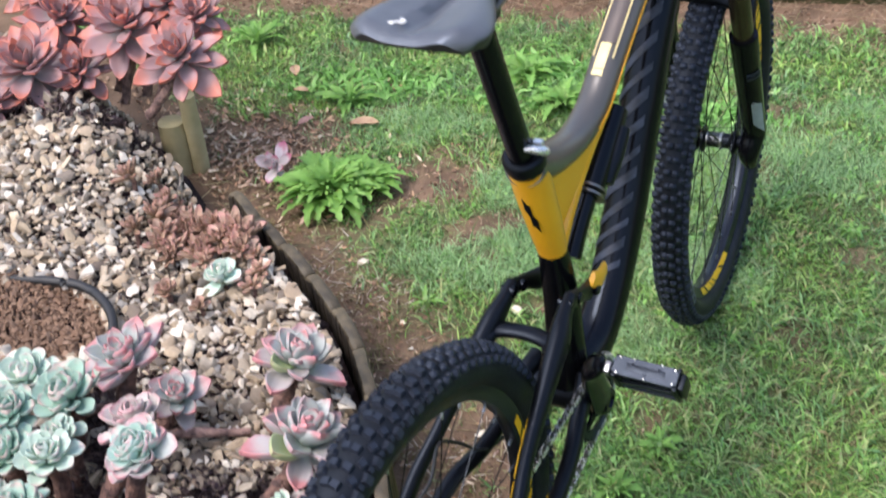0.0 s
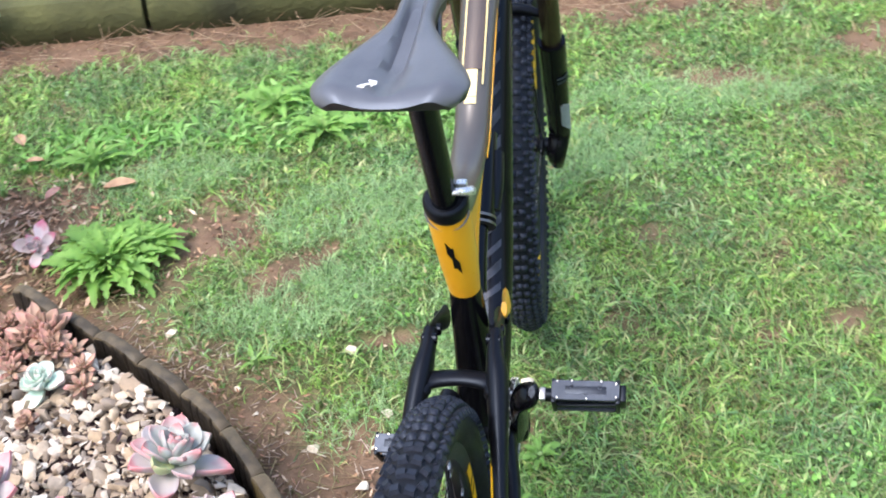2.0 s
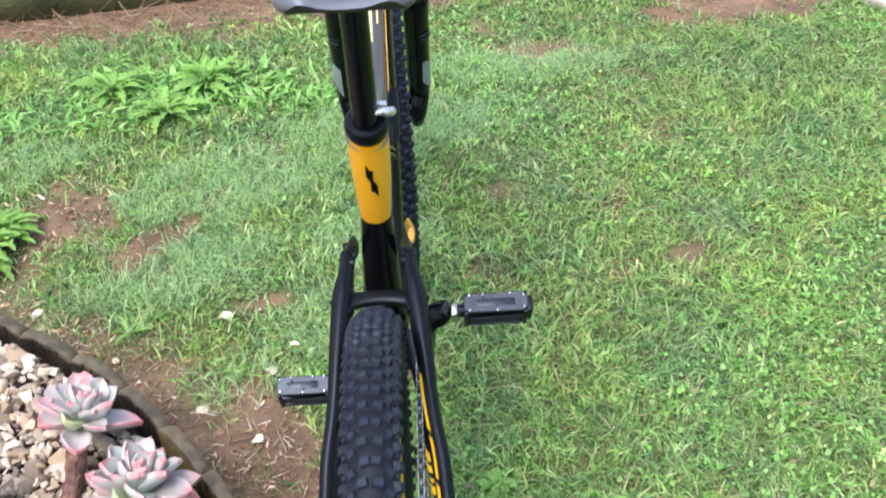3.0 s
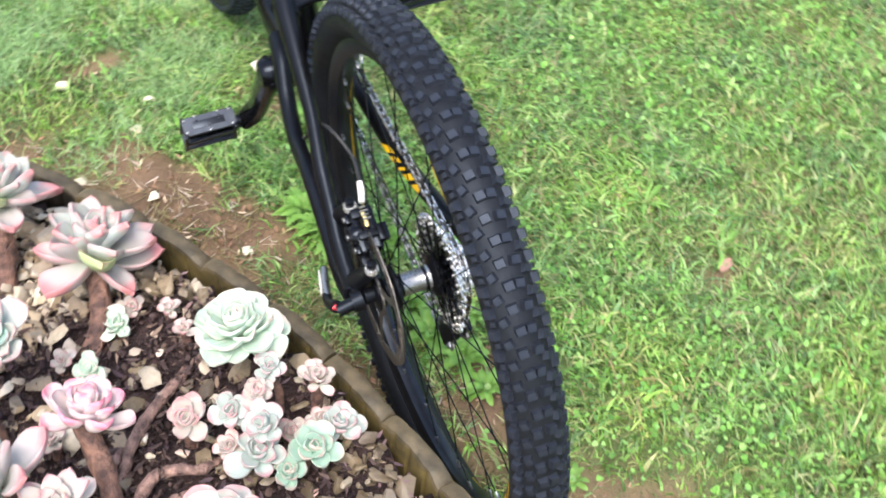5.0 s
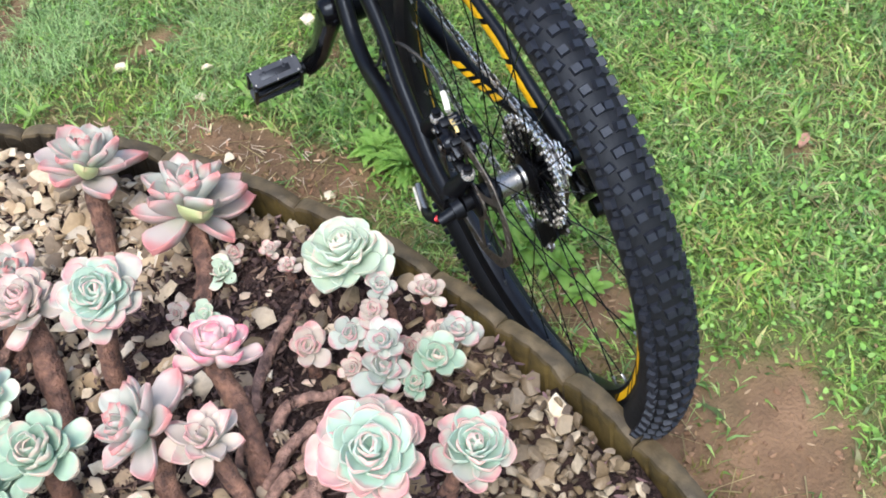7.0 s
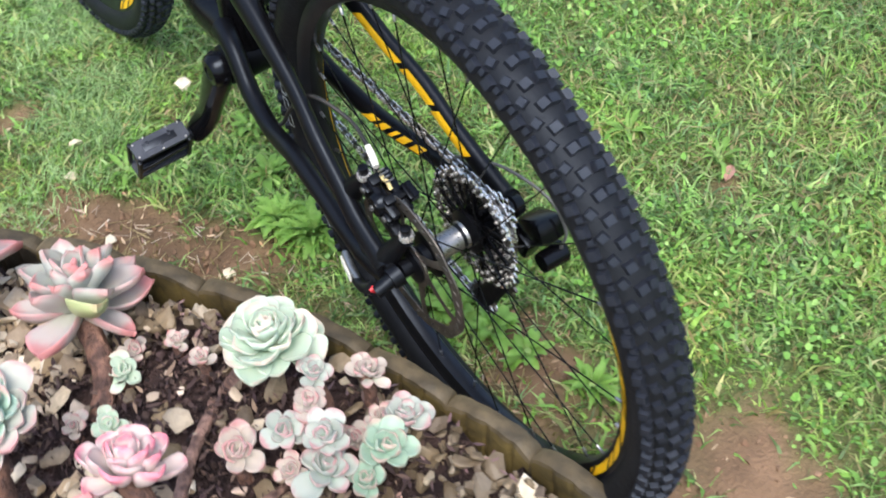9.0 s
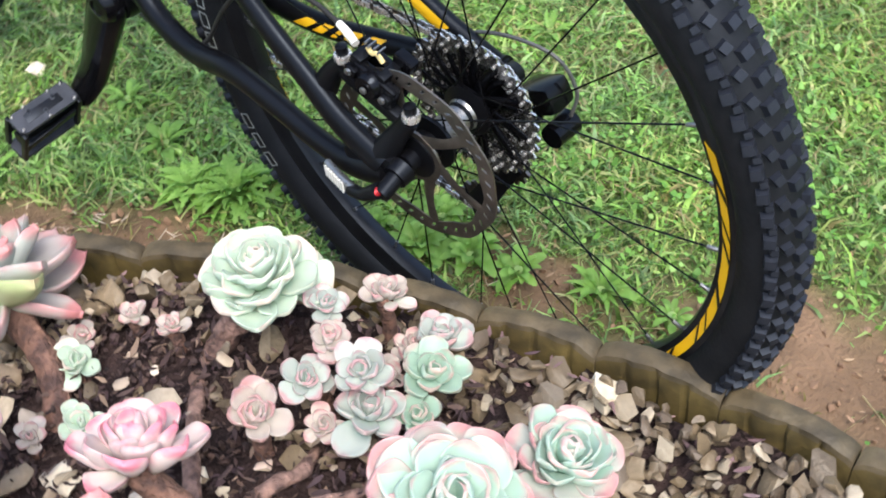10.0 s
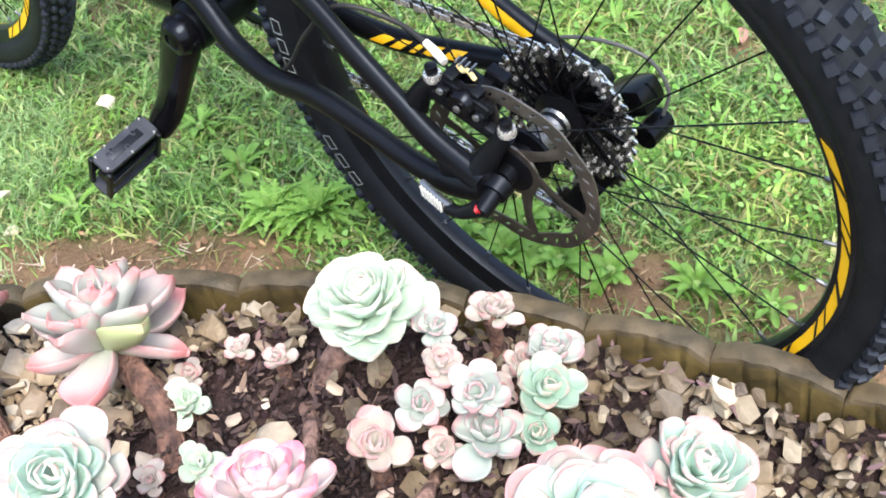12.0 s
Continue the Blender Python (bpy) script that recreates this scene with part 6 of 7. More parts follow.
lathe(cm, [(-0.0012, 0.020), (-0.0012, 0.028), (0.0012, 0.028), (0.0012, 0.020)], 32, "x", closed=True)
part("rotor_centre", cm, M_ROTOR, rear).location = (-0.055, 0, 0)
rotor = part("brake_rotor", bm, M_ROTOR, rear, "dull steel disc brake rotor", smooth=False)
rotor.location = (-0.055, 0, 0)
def cog(r, teeth, thick, hollow):
    bm = bmesh.new()
    n4 = teeth * 4
    outer = [r + (0.0022 if k % 4 in (1, 2) else -0.0026) for k in range(n4)]
    ring = {}
    for s in (-1, 1):
        for k in range(n4):
            a = 2 * math.pi * k / n4
            ring[s, 1, k] = bm.verts.new((s * thick / 2, outer[k] * math.cos(a), outer[k] * math.sin(a)))
            ring[s, 0, k] = bm.verts.new((s * thick / 2, hollow * math.cos(a), hollow * math.sin(a)))
    for k in range(n4):
        j = (k + 1) % n4
        bm.faces.new((ring[1, 0, k], ring[1, 1, k], ring[1, 1, j], ring[1, 0, j]))
        bm.faces.new((ring[-1, 0, k], ring[-1, 0, j], ring[-1, 1, j], ring[-1, 1, k]))
        bm.faces.new((ring[1, 1, k], ring[-1, 1, k], ring[-1, 1, j], ring[1, 1, j]))
        bm.faces.new((ring[1, 0, k], ring[1, 0, j], ring[-1, 0, j], ring[-1, 0, k]))
    return bm


M_CABLE = material("grey_cable", (0.10, 0.105, 0.11), None, 0.45, 0, 40, 300, 0.05)
COGS = [36, 32, 28, 25, 22, 19, 17, 15, 13, 12, 11]
arm_bm = bmesh.new()
tube(arm_bm, [(0, 0.018, 0), (0, 0.040, 0.004), (0, 1.0 * 0.060, 0.012)], [0.006, 0.0045, 0.004], 8, 4, flat=0.3)
ARM = bpy.data.meshes.new("spider_arm")
arm_bm.to_mesh(ARM)
arm_bm.free()
ARM.shade_smooth()
ARM.materials.append(M_GLOSS)
# bright studs, added to stand in for glints across the sprockets
stud_bm = bmesh.new()
lathe(stud_bm, [(-0.0024, 0.0003), (-0.0024, 0.0012), (-0.0020, 0.0019), (0.002, 0.0019)], 8, "x")
GLINT_STUD = bpy.data.meshes.new("glint_stud")
stud_bm.to_mesh(GLINT_STUD)
stud_bm.free()
GLINT_STUD.materials.append(M_CHROME)
for k, tt in enumerate(COGS):
    r = tt * 0.0127 / (2 * math.pi)
    ob = part("sprocket", cog(r, tt, 0.0019, max(r - (0.0110 if k % 2 == 0 else 0.0130), 0.014)), M_COGFACE, rear, "worn steel sprocket", smooth=False)
    ob.data.materials.append(M_COG)
    # edge faces take brighter steel, which paints the glint on the teeth
    for pl in ob.data.polygons:
        pl.material_index = 1 if abs(pl.normal.x) < 0.5 else 0
    ob.location = (0.024 + 0.0039 * k, 0, 0)
    if k < 5:
        for i in range(int(r / 0.0018)):
            a = 2 * math.pi * i / int(r / 0.0018) + k * 0.13
            share("glint_stud", GLINT_STUD, rear, Matrix.Translation((0.0228 + 0.0039 * k, (r - 0.0035 - 0.0050 * (i % 2)) * math.cos(a), (r - 0.0035 - 0.0050 * (i % 2)) * math.sin(a))))
    if k < 2:
        for i in range(10):
            a = 2 * math.pi * i / 10 + k * 0.2
            share("spider_arm", ARM, rear, Matrix.Translation((0.024 + 0.0039 * k, 0, 0)) @ Matrix.Rotation(a, 4, "X") @ Matrix.Scale((r - 0.009) / 0.060, 4))

# chain: upper run, round the chainring, lower run to the jockey wheels
CX = 0.046
CR, RR_ = 0.062, 24 * 0.0127 / (2 * math.pi)
loop = []
for a in np.linspace(115, -100, 22):
    loop.append((CX, BB[1] + CR * math.cos(radians(a)), BB[2] + CR * math.sin(radians(a))))
chain_pts = [(0.040, RR_ * math.cos(radians(a)), WR + RR_ * math.sin(radians(a))) for a in np.linspace(185, 92, 10)]
n_top = 30
start = np.array(chain_pts[-1])
end = np.array(loop[0])
chain_pts += [tuple(start + (end - start) * k / n_top) for k in range(1, n_top)]
chain_pts += loop
low = [np.array(loop[-1]), np.array((0.044, 0.20, 0.225)), np.array((0.042, 0.045, 0.185)), np.array((0.042, 0.005, 0.190)), np.array((0.042, 0.012, 0.235)), np.array((0.041, -0.03, 0.275)), np.array(chain_pts[0])]
chain_pts += [tuple(p) for p in spline(low, 10)[1:]]
# equal steps of one link
cp = np.array(chain_pts)
cl = np.concatenate([[0], np.cumsum(np.linalg.norm(np.diff(cp, axis=0), axis=1))])
bm = bmesh.new()
step = 0.0127
for k in range(int(cl[-1] / step)):
    p = Vector([np.interp(k * step, cl, cp[:, j]) for j in range(3)])
    q = Vector([np.interp((k + 1) * step, cl, cp[:, j]) for j in range(3)])
    mid, dd = (p + q) / 2, (q - p).normalized()
    m = dd.to_track_quat("Y", "Z").to_matrix().to_4x4()
    wide = 0.0033 if k % 2 else 0.0020
    seen_ = len(bm.faces)
    for s in (-1, 1):
        off = m @ Vector((s * wide, 0, 0))
        box(bm, mid.x + off.x, mid.y + off.y, mid.z + off.z, 0.0012, 0.0165, 0.0064 if k % 2 else 0.0070, m)
        o2 = m @ Vector((s * wide, 0.0063, 0))
        box(bm, mid.x + o2.x, mid.y + o2.y, mid.z + o2.z, 0.0012, 0.0075, 0.0080, m)
    box(bm, p.x, p.y, p.z, 0.0055, 0.0055, 0.0055, m)
    bm.faces.ensure_lookup_table()
    for fc in bm.faces[seen_:]:
        fc.material_index = 0 if k % 2 else 1
part("chain", bm, M_CHROME, bike, "bright steel chain", smooth=False, extra=(M_STEEL,))

# frame
bm = bmesh.new()
tube(bm, [(0, 0.446, 0.350), (0, 0.448, 0.42), (0, 0.444, 0.50), (0, 0.430, 0.588)], [0.03, 0.025, 0.0225, 0.0185], 20, 6, flat=1.1)
part("seat_tube_lower", bm, M_GLOSS, bike)
bm = bmesh.new()
tube(bm, [(0, 0.428, 0.590), (0, 0.415, 0.632), (0, 0.395, 0.692), (0, 0.377, 0.748)], [0.0180, 0.0205, 0.0225, 0.023], 24, 6, flat=1.12)
seat_tube = part("seat_tube", bm, M_YELLOW, bike, "yellow painted seat tube")
bm = bmesh.new()
rows = []
for i in range(9):
    u = i / 8
    a = Vector((0, 0.424 - 0.030 * u, 0.608 + 0.104 * u))
    b = Vector((0, 0.444 + 0.130 * u ** 1.05, 0.600 + 0.104 * u ** 0.9))
    w, v = 0.003, 0.011 + 0.006 * u
    rows.append([bm.verts.new(p) for p in (a + Vector((-w, 0, 0)), a + Vector((w, 0, 0)), b + Vector((v, 0, 0)), b + Vector((-v, 0, 0)))])
for p, q in zip(rows, rows[1:]):
    for k in range(4):
        bm.faces.new((p[k], p[(k + 1) % 4], q[(k + 1) % 4], q[k]))
bm.faces.new(rows[0])
bm.faces.new(rows[-1][::-1])
part("gusset", bm, M_YELLOW, bike, "yellow frame gusset")
bm = bmesh.new()
tube(bm, [(0, 0.436, 0.592), (0, 0.478, 0.628), (0, 0.530, 0.668), (0, 0.590, 0.708)], [0.0150, 0.0135, 0.0140, 0.0170], 18, 6, flat=1.15)
part("frame_strut", bm, M_YELLOW, bike, "yellow curved strut under the top tube")
TT = [(0, 0.370, 0.748), (0, 0.430, 0.722), (0, 0.505, 0.705), (0, 0.575, 0.714), (0, 0.635, 0.752), (0, 0.715, 0.802), (0, 0.815, 0.862), (0, 0.905, 0.905)]
bm = bmesh.new()
tube(bm, TT, [0.024, 0.0215, 0.020, 0.0205, 0.021, 0.0225, 0.025, 0.028], 24, 6, flat=1.1)
top_tube = part("top_tube", bm, M_GREY, bike, "dark grey curved top tube")
DT = [(0, 0.474, 0.340), (0, 0.550, 0.350), (0, 0.628, 0.412), (0, 0.699, 0.511), (0, 0.763, 0.629), (0, 0.835, 0.75), (0, 0.905, 0.835)]
bm = bmesh.new()
tube(bm, DT, [0.034, 0.034, 0.033, 0.033, 0.033, 0.033, 0.030], 28, 8, flat=0.95)
down_tube = part("down_tube", bm, M_GLOSS, bike, "gloss black down tube")
HD = Vector((0, -0.376, 0.927))
bm = bmesh.new()
h0 = Vector((0, 0.953, 0.80))
tube(bm, [tuple(h0), tuple(h0 + HD * 0.06), tuple(h0 + HD * 0.125)], [0.031, 0.026, 0.028], 24, 5)
part("head_tube", bm, M_GLOSS, bike)
bm = bmesh.new()
lathe(bm, [(-0.046, 0.018), (-0.044, 0.026), (-0.036, 0.028), (0.036, 0.028), (0.044, 0.026), (0.046, 0.018)], 28, "x", (0, BB[1], BB[2]))
part("bottom_bracket", bm, M_BLACK, bike)


def tube_point(path, s, ang, rx, rz):
    """A point on a tube's skin: s along the path of points, ang round it from its right side towards its top."""
    q = spline(path, 12)
    f = s * (len(q) - 1)
    i = min(int(f), len(q) - 2)
    p = Vector(q[i] + (q[i + 1] - q[i]) * (f - i))
    tan = Vector(q[i + 1] - q[i]).normalized()
    u = Vector((1, 0, 0))
    w = u.cross(tan)
    return p + u * math.cos(ang) * rx + w * math.sin(ang) * rz


def skin_strip(bm, path, s0, s1, a0, a1, rx, rz, shear=0.0, ns=10, na=3, th=0.0007):
    """A thin decal that follows a tube's skin; angles in degrees."""
    g = {}
    for lay in (0, 1):
        for i in range(ns + 1):
            for j in range(na + 1):
                t = j / na
                s = s0 + (s1 - s0) * i / ns + shear * (t - 0.5)
                g[lay, i, j] = bm.verts.new(tube_point(path, s, radians(a0 + (a1 - a0) * t), rx + th * lay + 0.0004, rz + th * lay + 0.0004))
    for i in range(ns):
        for j in range(na):
            bm.faces.new((g[1, i, j], g[1, i + 1, j], g[1, i + 1, j + 1], g[1, i, j + 1]))
            bm.faces.new((g[0, i, j], g[0, i, j + 1], g[0, i + 1, j + 1], g[0, i + 1, j]))
    for i in range(ns):
        for j in (0, na):
            bm.faces.new((g[0, i, j], g[0, i + 1, j], g[1, i + 1, j], g[1, i, j]))
    for j in range(na):
        for i in (0, ns):
            bm.faces.new((g[0, i, j], g[1, i, j], g[1, i, j + 1], g[0, i, j + 1]))
    return bm


# slanting blue-grey blocks in place of the maker's lettering on the down tube
for k in range(1, 13):
    for a0, a1 in ((66, 142),):
        bm = bmesh.new()
        s = 0.26 + 0.047 * k
        skin_strip(bm, DT, s, s + 0.014 + 0.004 * (k % 3), a0 - 8, a1 + 10 * (k % 2), 0.0320, 0.0336, -0.066, 3, 12)
        part("lettering_block", bm, M_BLUEGREY, down_tube)
# top tube: panel, pinstripes, label
bm = bmesh.new()
skin_strip(bm, TT, 0.60, 0.985, 62, 118, 0.0250, 0.0228, 0, 24, 6)
part("panel", bm, M_BROWN, top_tube, "brown-grey painted panel")
for a in (58, 120):
    bm = bmesh.new()
    skin_strip(bm, TT, 0.565, 0.99, a - 2.5, a + 2.5, 0.0256, 0.0234, 0, 26, 1)
    part("pinstripe", bm, M_CREAM, top_tube, "fine pale yellow pinstripe")
bm = bmesh.new()
skin_strip(bm, TT, 0.36, 0.99, -2, 8, 0.0240, 0.0226, 0, 30, 1)
part("pinstripe", bm, M_YELLOW, top_tube, "fine yellow pinstripe")
bm = bmesh.new()
skin_strip(bm, TT, 0.535, 0.60, 74, 110, 0.0237, 0.0216, 0, 5, 4)
part("sticker", bm, M_CREAM, top_tube, "small cream sticker")
bm = bmesh.new()
skin_strip(bm, TT, 0.515, 0.533, 74, 110, 0.0237, 0.0216, 0, 5, 4)
part("sticker", bm, M_CREAM, top_tube, "small pale sticker")
# dark emblem on the seat tube's back
bm = bmesh.new()
SB = [(0, 0.432, 0.577), (0, 0.415, 0.632), (0, 0.395, 0.692), (0, 0.377, 0.748)]
for s0, s1, a0, a1, sh in ((0.50, 0.72, 84, 92, 0.0), (0.62, 0.74, 88, 102, 0.08), (0.48, 0.60, 74, 88, 0.08)):
    skin_strip(bm, SB, s0, s1, a0, a1, 0.0258, 0.0228, sh, 4, 2)
part("emblem", bm, M_BLACK, seat_tube, "small black emblem")

# seat post, clamp, saddle
bm = bmesh.new()
tube(bm, [(0, 0.376, 0.74), (0, 0.286, 0.99)], 0.0158, 20)
part("seat_post", bm, M_GLOSS, bike)
bm = bmesh.new()
ax_ = Vector((0, -0.35, 0.936)).normalized()
c0 = Vector((0, 0.376, 0.750))
tube(bm, [tuple(c0 - ax_ * 0.004), tuple(c0 + ax_ * 0.003), tuple(c0 + ax_ * 0.016), tuple(c0 + ax_ * 0.021)], [0.024, 0.0262, 0.0262, 0.022], 24, 3)
collar = part("seat_clamp", bm, M_BLACK, bike)
bm = bmesh.new()
tube(bm, [(0.024, 0.375, 0.772), (0.031, 0.366, 0.779), (0.026, 0.356, 0.785), (0.008, 0.352, 0.787)], [0.006, 0.006, 0.005, 0.004], 10, 5)
box(bm, 0.020, 0.372, 0.782, 0.012, 0.010, 0.012, None, 0.002)
part("clamp_lever", bm, M_CHROME, collar, "polished clamp lever")
SAD0, SADL = 0.150, 0.270
bm = bmesh.new()
NI, NJ = 36, 30
tops, lows = [], []
for i in range(NI + 1):
    v = i / NI
    v = 0.45 * v + 0.55 * v * v * (3 - 2 * v)
    f = float(smooth01(np.array(v), 0.10, 0.66))
    half = 0.0715 * (1 - f) + 0.0195 * f
    if v < 0.16:
        half *= 0.80 + 0.20 * math.sqrt(max(0.0, 1 - ((0.16 - v) / 0.16) ** 2))
    if v > 0.90:
        half *= math.sqrt(max(0.0, 1 - ((v - 0.90) / 0.101) ** 2))
    half = max(half, 0.002)
    zc = 1.026 - 0.004 * math.sin(math.pi * v) - 0.016 * float(smooth01(np.array(v), 0.70, 1.0))
    if v < 0.07:
        zc -= 0.009 * ((0.07 - v) / 0.07) ** 2
    trow, lrow = [], []
    for j in range(NJ + 1):
        u = 2 * j / NJ - 1
        au = abs(u)
        xx = half * math.sin(u * math.pi / 2)
        yy = SAD0 + SADL * v + 0.016 * (1 - v) ** 8 * (au ** 2 - 0.3)
        drop = 0.013 * au ** 3.0 * (0.7 + 0.6 * v)
        cw = 0.0085 + 0.010 * max(0.0, 0.45 - v)
        chan = 0.015 * math.exp(-(xx / cw) ** 4) * math.sin(math.pi * min(max((v - 0.03) / 0.86, 0), 1)) ** 0.6
        wing = 0.0055 * math.exp(-((au - 0.5) / 0.2) ** 2) * (1 - f)
        trow.append(bm.verts.new((xx, yy, zc - drop - chan + wing)))
        edge = 1 - 0.10 * (au > 0.95)
        lrow.append(bm.verts.new((xx * 0.93, yy + (0.006 if v < 0.03 else -0.004 if v > 0.97 else 0), zc - drop - 0.012 + 0.001 * f + 0.006 * max(0.0, 1 - v / 0.12))))
    tops.append(trow)
    lows.append(lrow)
for g, rev in ((tops, False), (lows, True)):
    for a, b in zip(g, g[1:]):
        for k in range(NJ):
            q = (a[k], a[k + 1], b[k + 1], b[k])
            bm.faces.new(q[::-1] if rev else q)
ringt = tops[0] + [r[-1] for r in tops[1:]] + tops[-1][::-1][1:] + [r[0] for r in tops[::-1][1:-1]]
ringl = lows[0] + [r[-1] for r in lows[1:]] + lows[-1][::-1][1:] + [r[0] for r in lows[::-1][1:-1]]
for k in range(len(ringt)):
    m_ = (k + 1) % len(ringt)
    fc = bm.faces.new((ringt[k], ringl[k], ringl[m_], ringt[m_]))
    fc.material_index = 1
saddle = part("saddle", bm, M_SADDLE, bike, "dark grey padded saddle with a central channel", extra=(M_SADDLE_SIDE,))
for s in (-1, 1):
    bm = bmesh.new()
    tube(bm, [(s * 0.022, 0.185, 1.000), (s * 0.022, 0.225, 0.988), (s * 0.022, 0.31, 0.988), (s * 0.014, 0.375, 1.0)], 0.0035, 8, 6)
    part("saddle_rail", bm, M_STEEL, saddle)
bm = bmesh.new()
box(bm, 0, 0.290, 0.984, 0.046, 0.036, 0.022, None, 0.005)
part("saddle_clamp", bm, M_BLACK, bike)
bm = bmesh.new()
for dx, dy, ln, wd, rot in ((-0.016, 0.0, 0.014, 0.0022, 25), (-0.012, 0.005, 0.008, 0.0018, -20), (-0.021, -0.004, 0.007, 0.0018, -20), (-0.010, -0.001, 0.006, 0.0015, 40)):
    box(bm, dx, SAD0 + 0.022 + dy, 1.0262, ln, wd, 0.0008, Matrix.Rotation(radians(rot), 4, "Z"))
part("saddle_emblem", bm, M_WHITE, saddle, "small white emblem")
bm = bmesh.new()
for k in range(5):
    box(bm, -0.023 + 0.0006 * k, SAD0 + 0.105 + 0.0075 * k, 1.0195, 0.003, 0.0042, 0.0008, Matrix.Rotation(0.2, 4, "Z"))
part("saddle_print", bm, M_PRINT, saddle)

# rear swing arm: seat stays with a bridge, chain stays, links
for s in (-1, 1):
    bm = bmesh.new()
    tube(bm, [(s * 0.041, 0.388, 0.551), (s * 0.042, 0.362, 0.542), (s * 0.047, 0.330, 0.526), (s * 0.054, 0.262, 0.494), (s * 0.0605, 0.196, 0.458), (s * 0.069, 0.146, 0.426), (s * 0.073, 0.104, 0.394), (s * 0.077, 0.065, 0.366), (s * 0.079, 0.015, 0.342)], [0.0120, 0.0140, 0.0190, 0.0155, 0.0120, 0.0125, 0.0125, 0.014, 0.015], 16, 6, flat=0.74)
    stay = part("seat_stay", bm, M_BLACK, bike)
    if s > 0:
        bm = bmesh.new()
        SS = [(0.0545, 0.262, 0.494), (0.0605, 0.196, 0.458), (0.069, 0.146, 0.426), (0.073, 0.104, 0.394), (0.077, 0.065, 0.366)]
        skin_strip(bm, SS, 0.10, 0.36, 172, 222, 0.0100, 0.0122, 0.03, 8, 4)
        skin_strip(bm, SS, 0.40, 0.62, 172, 222, 0.0100, 0.0122, 0.03, 8, 4)
        skin_strip(bm, SS, 0.66, 0.97, 172, 222, 0.0104, 0.0126, 0.03, 8, 4)
        part("stay_decal", bm, M_DECAL, stay, "yellow stay decal")
    bm = bmesh.new()
    CS = [(s * 0.036, 0.432, 0.392), (s * 0.043, 0.395, 0.385), (s * 0.052, 0.352, 0.350), (s * 0.060, 0.292, 0.334), (s * 0.066, 0.224, 0.343), (s * 0.070, 0.165, 0.334), (s * 0.075, 0.105, 0.322), (s * 0.079, 0.055, 0.322), (s * 0.080, 0.010, 0.336)] if s < 0 else [(0.036, 0.432, 0.375), (0.045, 0.38, 0.352), (0.055, 0.32, 0.325), (0.062, 0.24, 0.312), (0.068, 0.165, 0.318), (0.074, 0.105, 0.325), (0.079, 0.05, 0.335), (0.080, 0.005, 0.345)]
    tube(bm, CS, [0.017, 0.0145, 0.0135, 0.013, 0.013, 0.0125, 0.012, 0.013, 0.014][:len(CS)], 16, 6, flat=0.85)
    cstay = part("chain_stay", bm, M_BLACK, bike)
    if s > 0:
        for k, (a, b) in enumerate(((0.40, 0.43), (0.445, 0.47), (0.49, 0.505), (0.52, 0.55), (0.57, 0.61))):
            bm = bmesh.new()
            skin_strip(bm, CS, a, b, 180, 228, 0.0114, 0.0134, 0.03, 4, 4)
            part("stay_decal", bm, M_DECAL, cstay, "yellow stay decal")
    # dropout plate
    bm = bmesh.new()
    tube(bm, [(s * 0.073, 0.0, WR - 0.002), (s * 0.085, 0.0, WR - 0.004)], [0.014, 0.012], 20)
    box(bm, s * 0.079, 0.03, 0.335, 0.011, 0.06, 0.030, Matrix.Rotation(radians(-12), 4, "X"), 0.004)
    part("dropout", bm, M_BLACK, bike)
    # rocker link
    bm = bmesh.new()
    tube(bm, [(s * 0.036, 0.458, 0.512), (s * 0.040, 0.42, 0.532), (s * 0.041, 0.378, 0.549)], [0.017, 0.012, 0.015], 12, 5, flat=0.45)
    link = part("rocker_link", bm, M_BLACK, bike)
    for p in ((0.458, 0.512), (0.402, 0.540), (0.374, 0.550)):
        bm = bmesh.new()
        lathe(bm, [(s * 0.031, 0.0080), (s * 0.048, 0.0080), (s * 0.050, 0.006)], 14, "x", (0, *p))
        part("pivot_bolt", bm, M_GLOSS, link)
bm = bmesh.new()
tube(bm, [(0.040, 0.50, 0.515), (0.044, 0.472, 0.520), (0.044, 0.45, 0.535)], [0.012, 0.015, 0.010], 12, 5, flat=0.4)
part("link_cover", bm, M_YELLOW, bike, "yellow link cover")
bm = bmesh.new()
tube(bm, [(-0.050, 0.316, 0.521), (-0.036, 0.328, 0.523), (0.0, 0.333, 0.524), (0.036, 0.328, 0.523), (0.050, 0.316, 0.521)], [0.020, 0.0140, 0.0125, 0.0140, 0.020], 14, 6, side=(0, 0, 1), flat=0.62)
part("stay_bridge", bm, M_BLACK, bike)
# shock
bm = bmesh.new()
tube(bm, [(0.006, 0.468, 0.548), (0.006, 0.500, 0.578), (0.006, 0.545, 0.613)], [0.015, 0.0135, 0.0135], 16, 4)
tube(bm, [(0.006, 0.542, 0.610), (0.006, 0.575, 0.634), (0.006, 0.640, 0.680)], [0.021, 0.0215, 0.019], 20, 4)
shock = part("rear_shock", bm, M_GLOSS, bike)
bm = bmesh.new()
tube(bm, [(0.022, 0.560, 0.612), (0.024, 0.588, 0.636), (0.024, 0.622, 0.662)], [0.011, 0.0125, 0.011], 16, 4)
part("reservoir", bm, M_BLACK, shock)
for k, off in enumerate((0.0, 0.009)):
    bm = bmesh.new()
    tube(bm, [(0.006, 0.534 + off * 0.8, 0.604 + off * 0.6), (0.006, 0.537 + off * 0.8, 0.606 + off * 0.6)], 0.0235, 20)
    part("shock_ring", bm, M_STEEL, shock)

# crankset and pedals
CD = Vector((0, 0.0795, -0.143)).normalized()


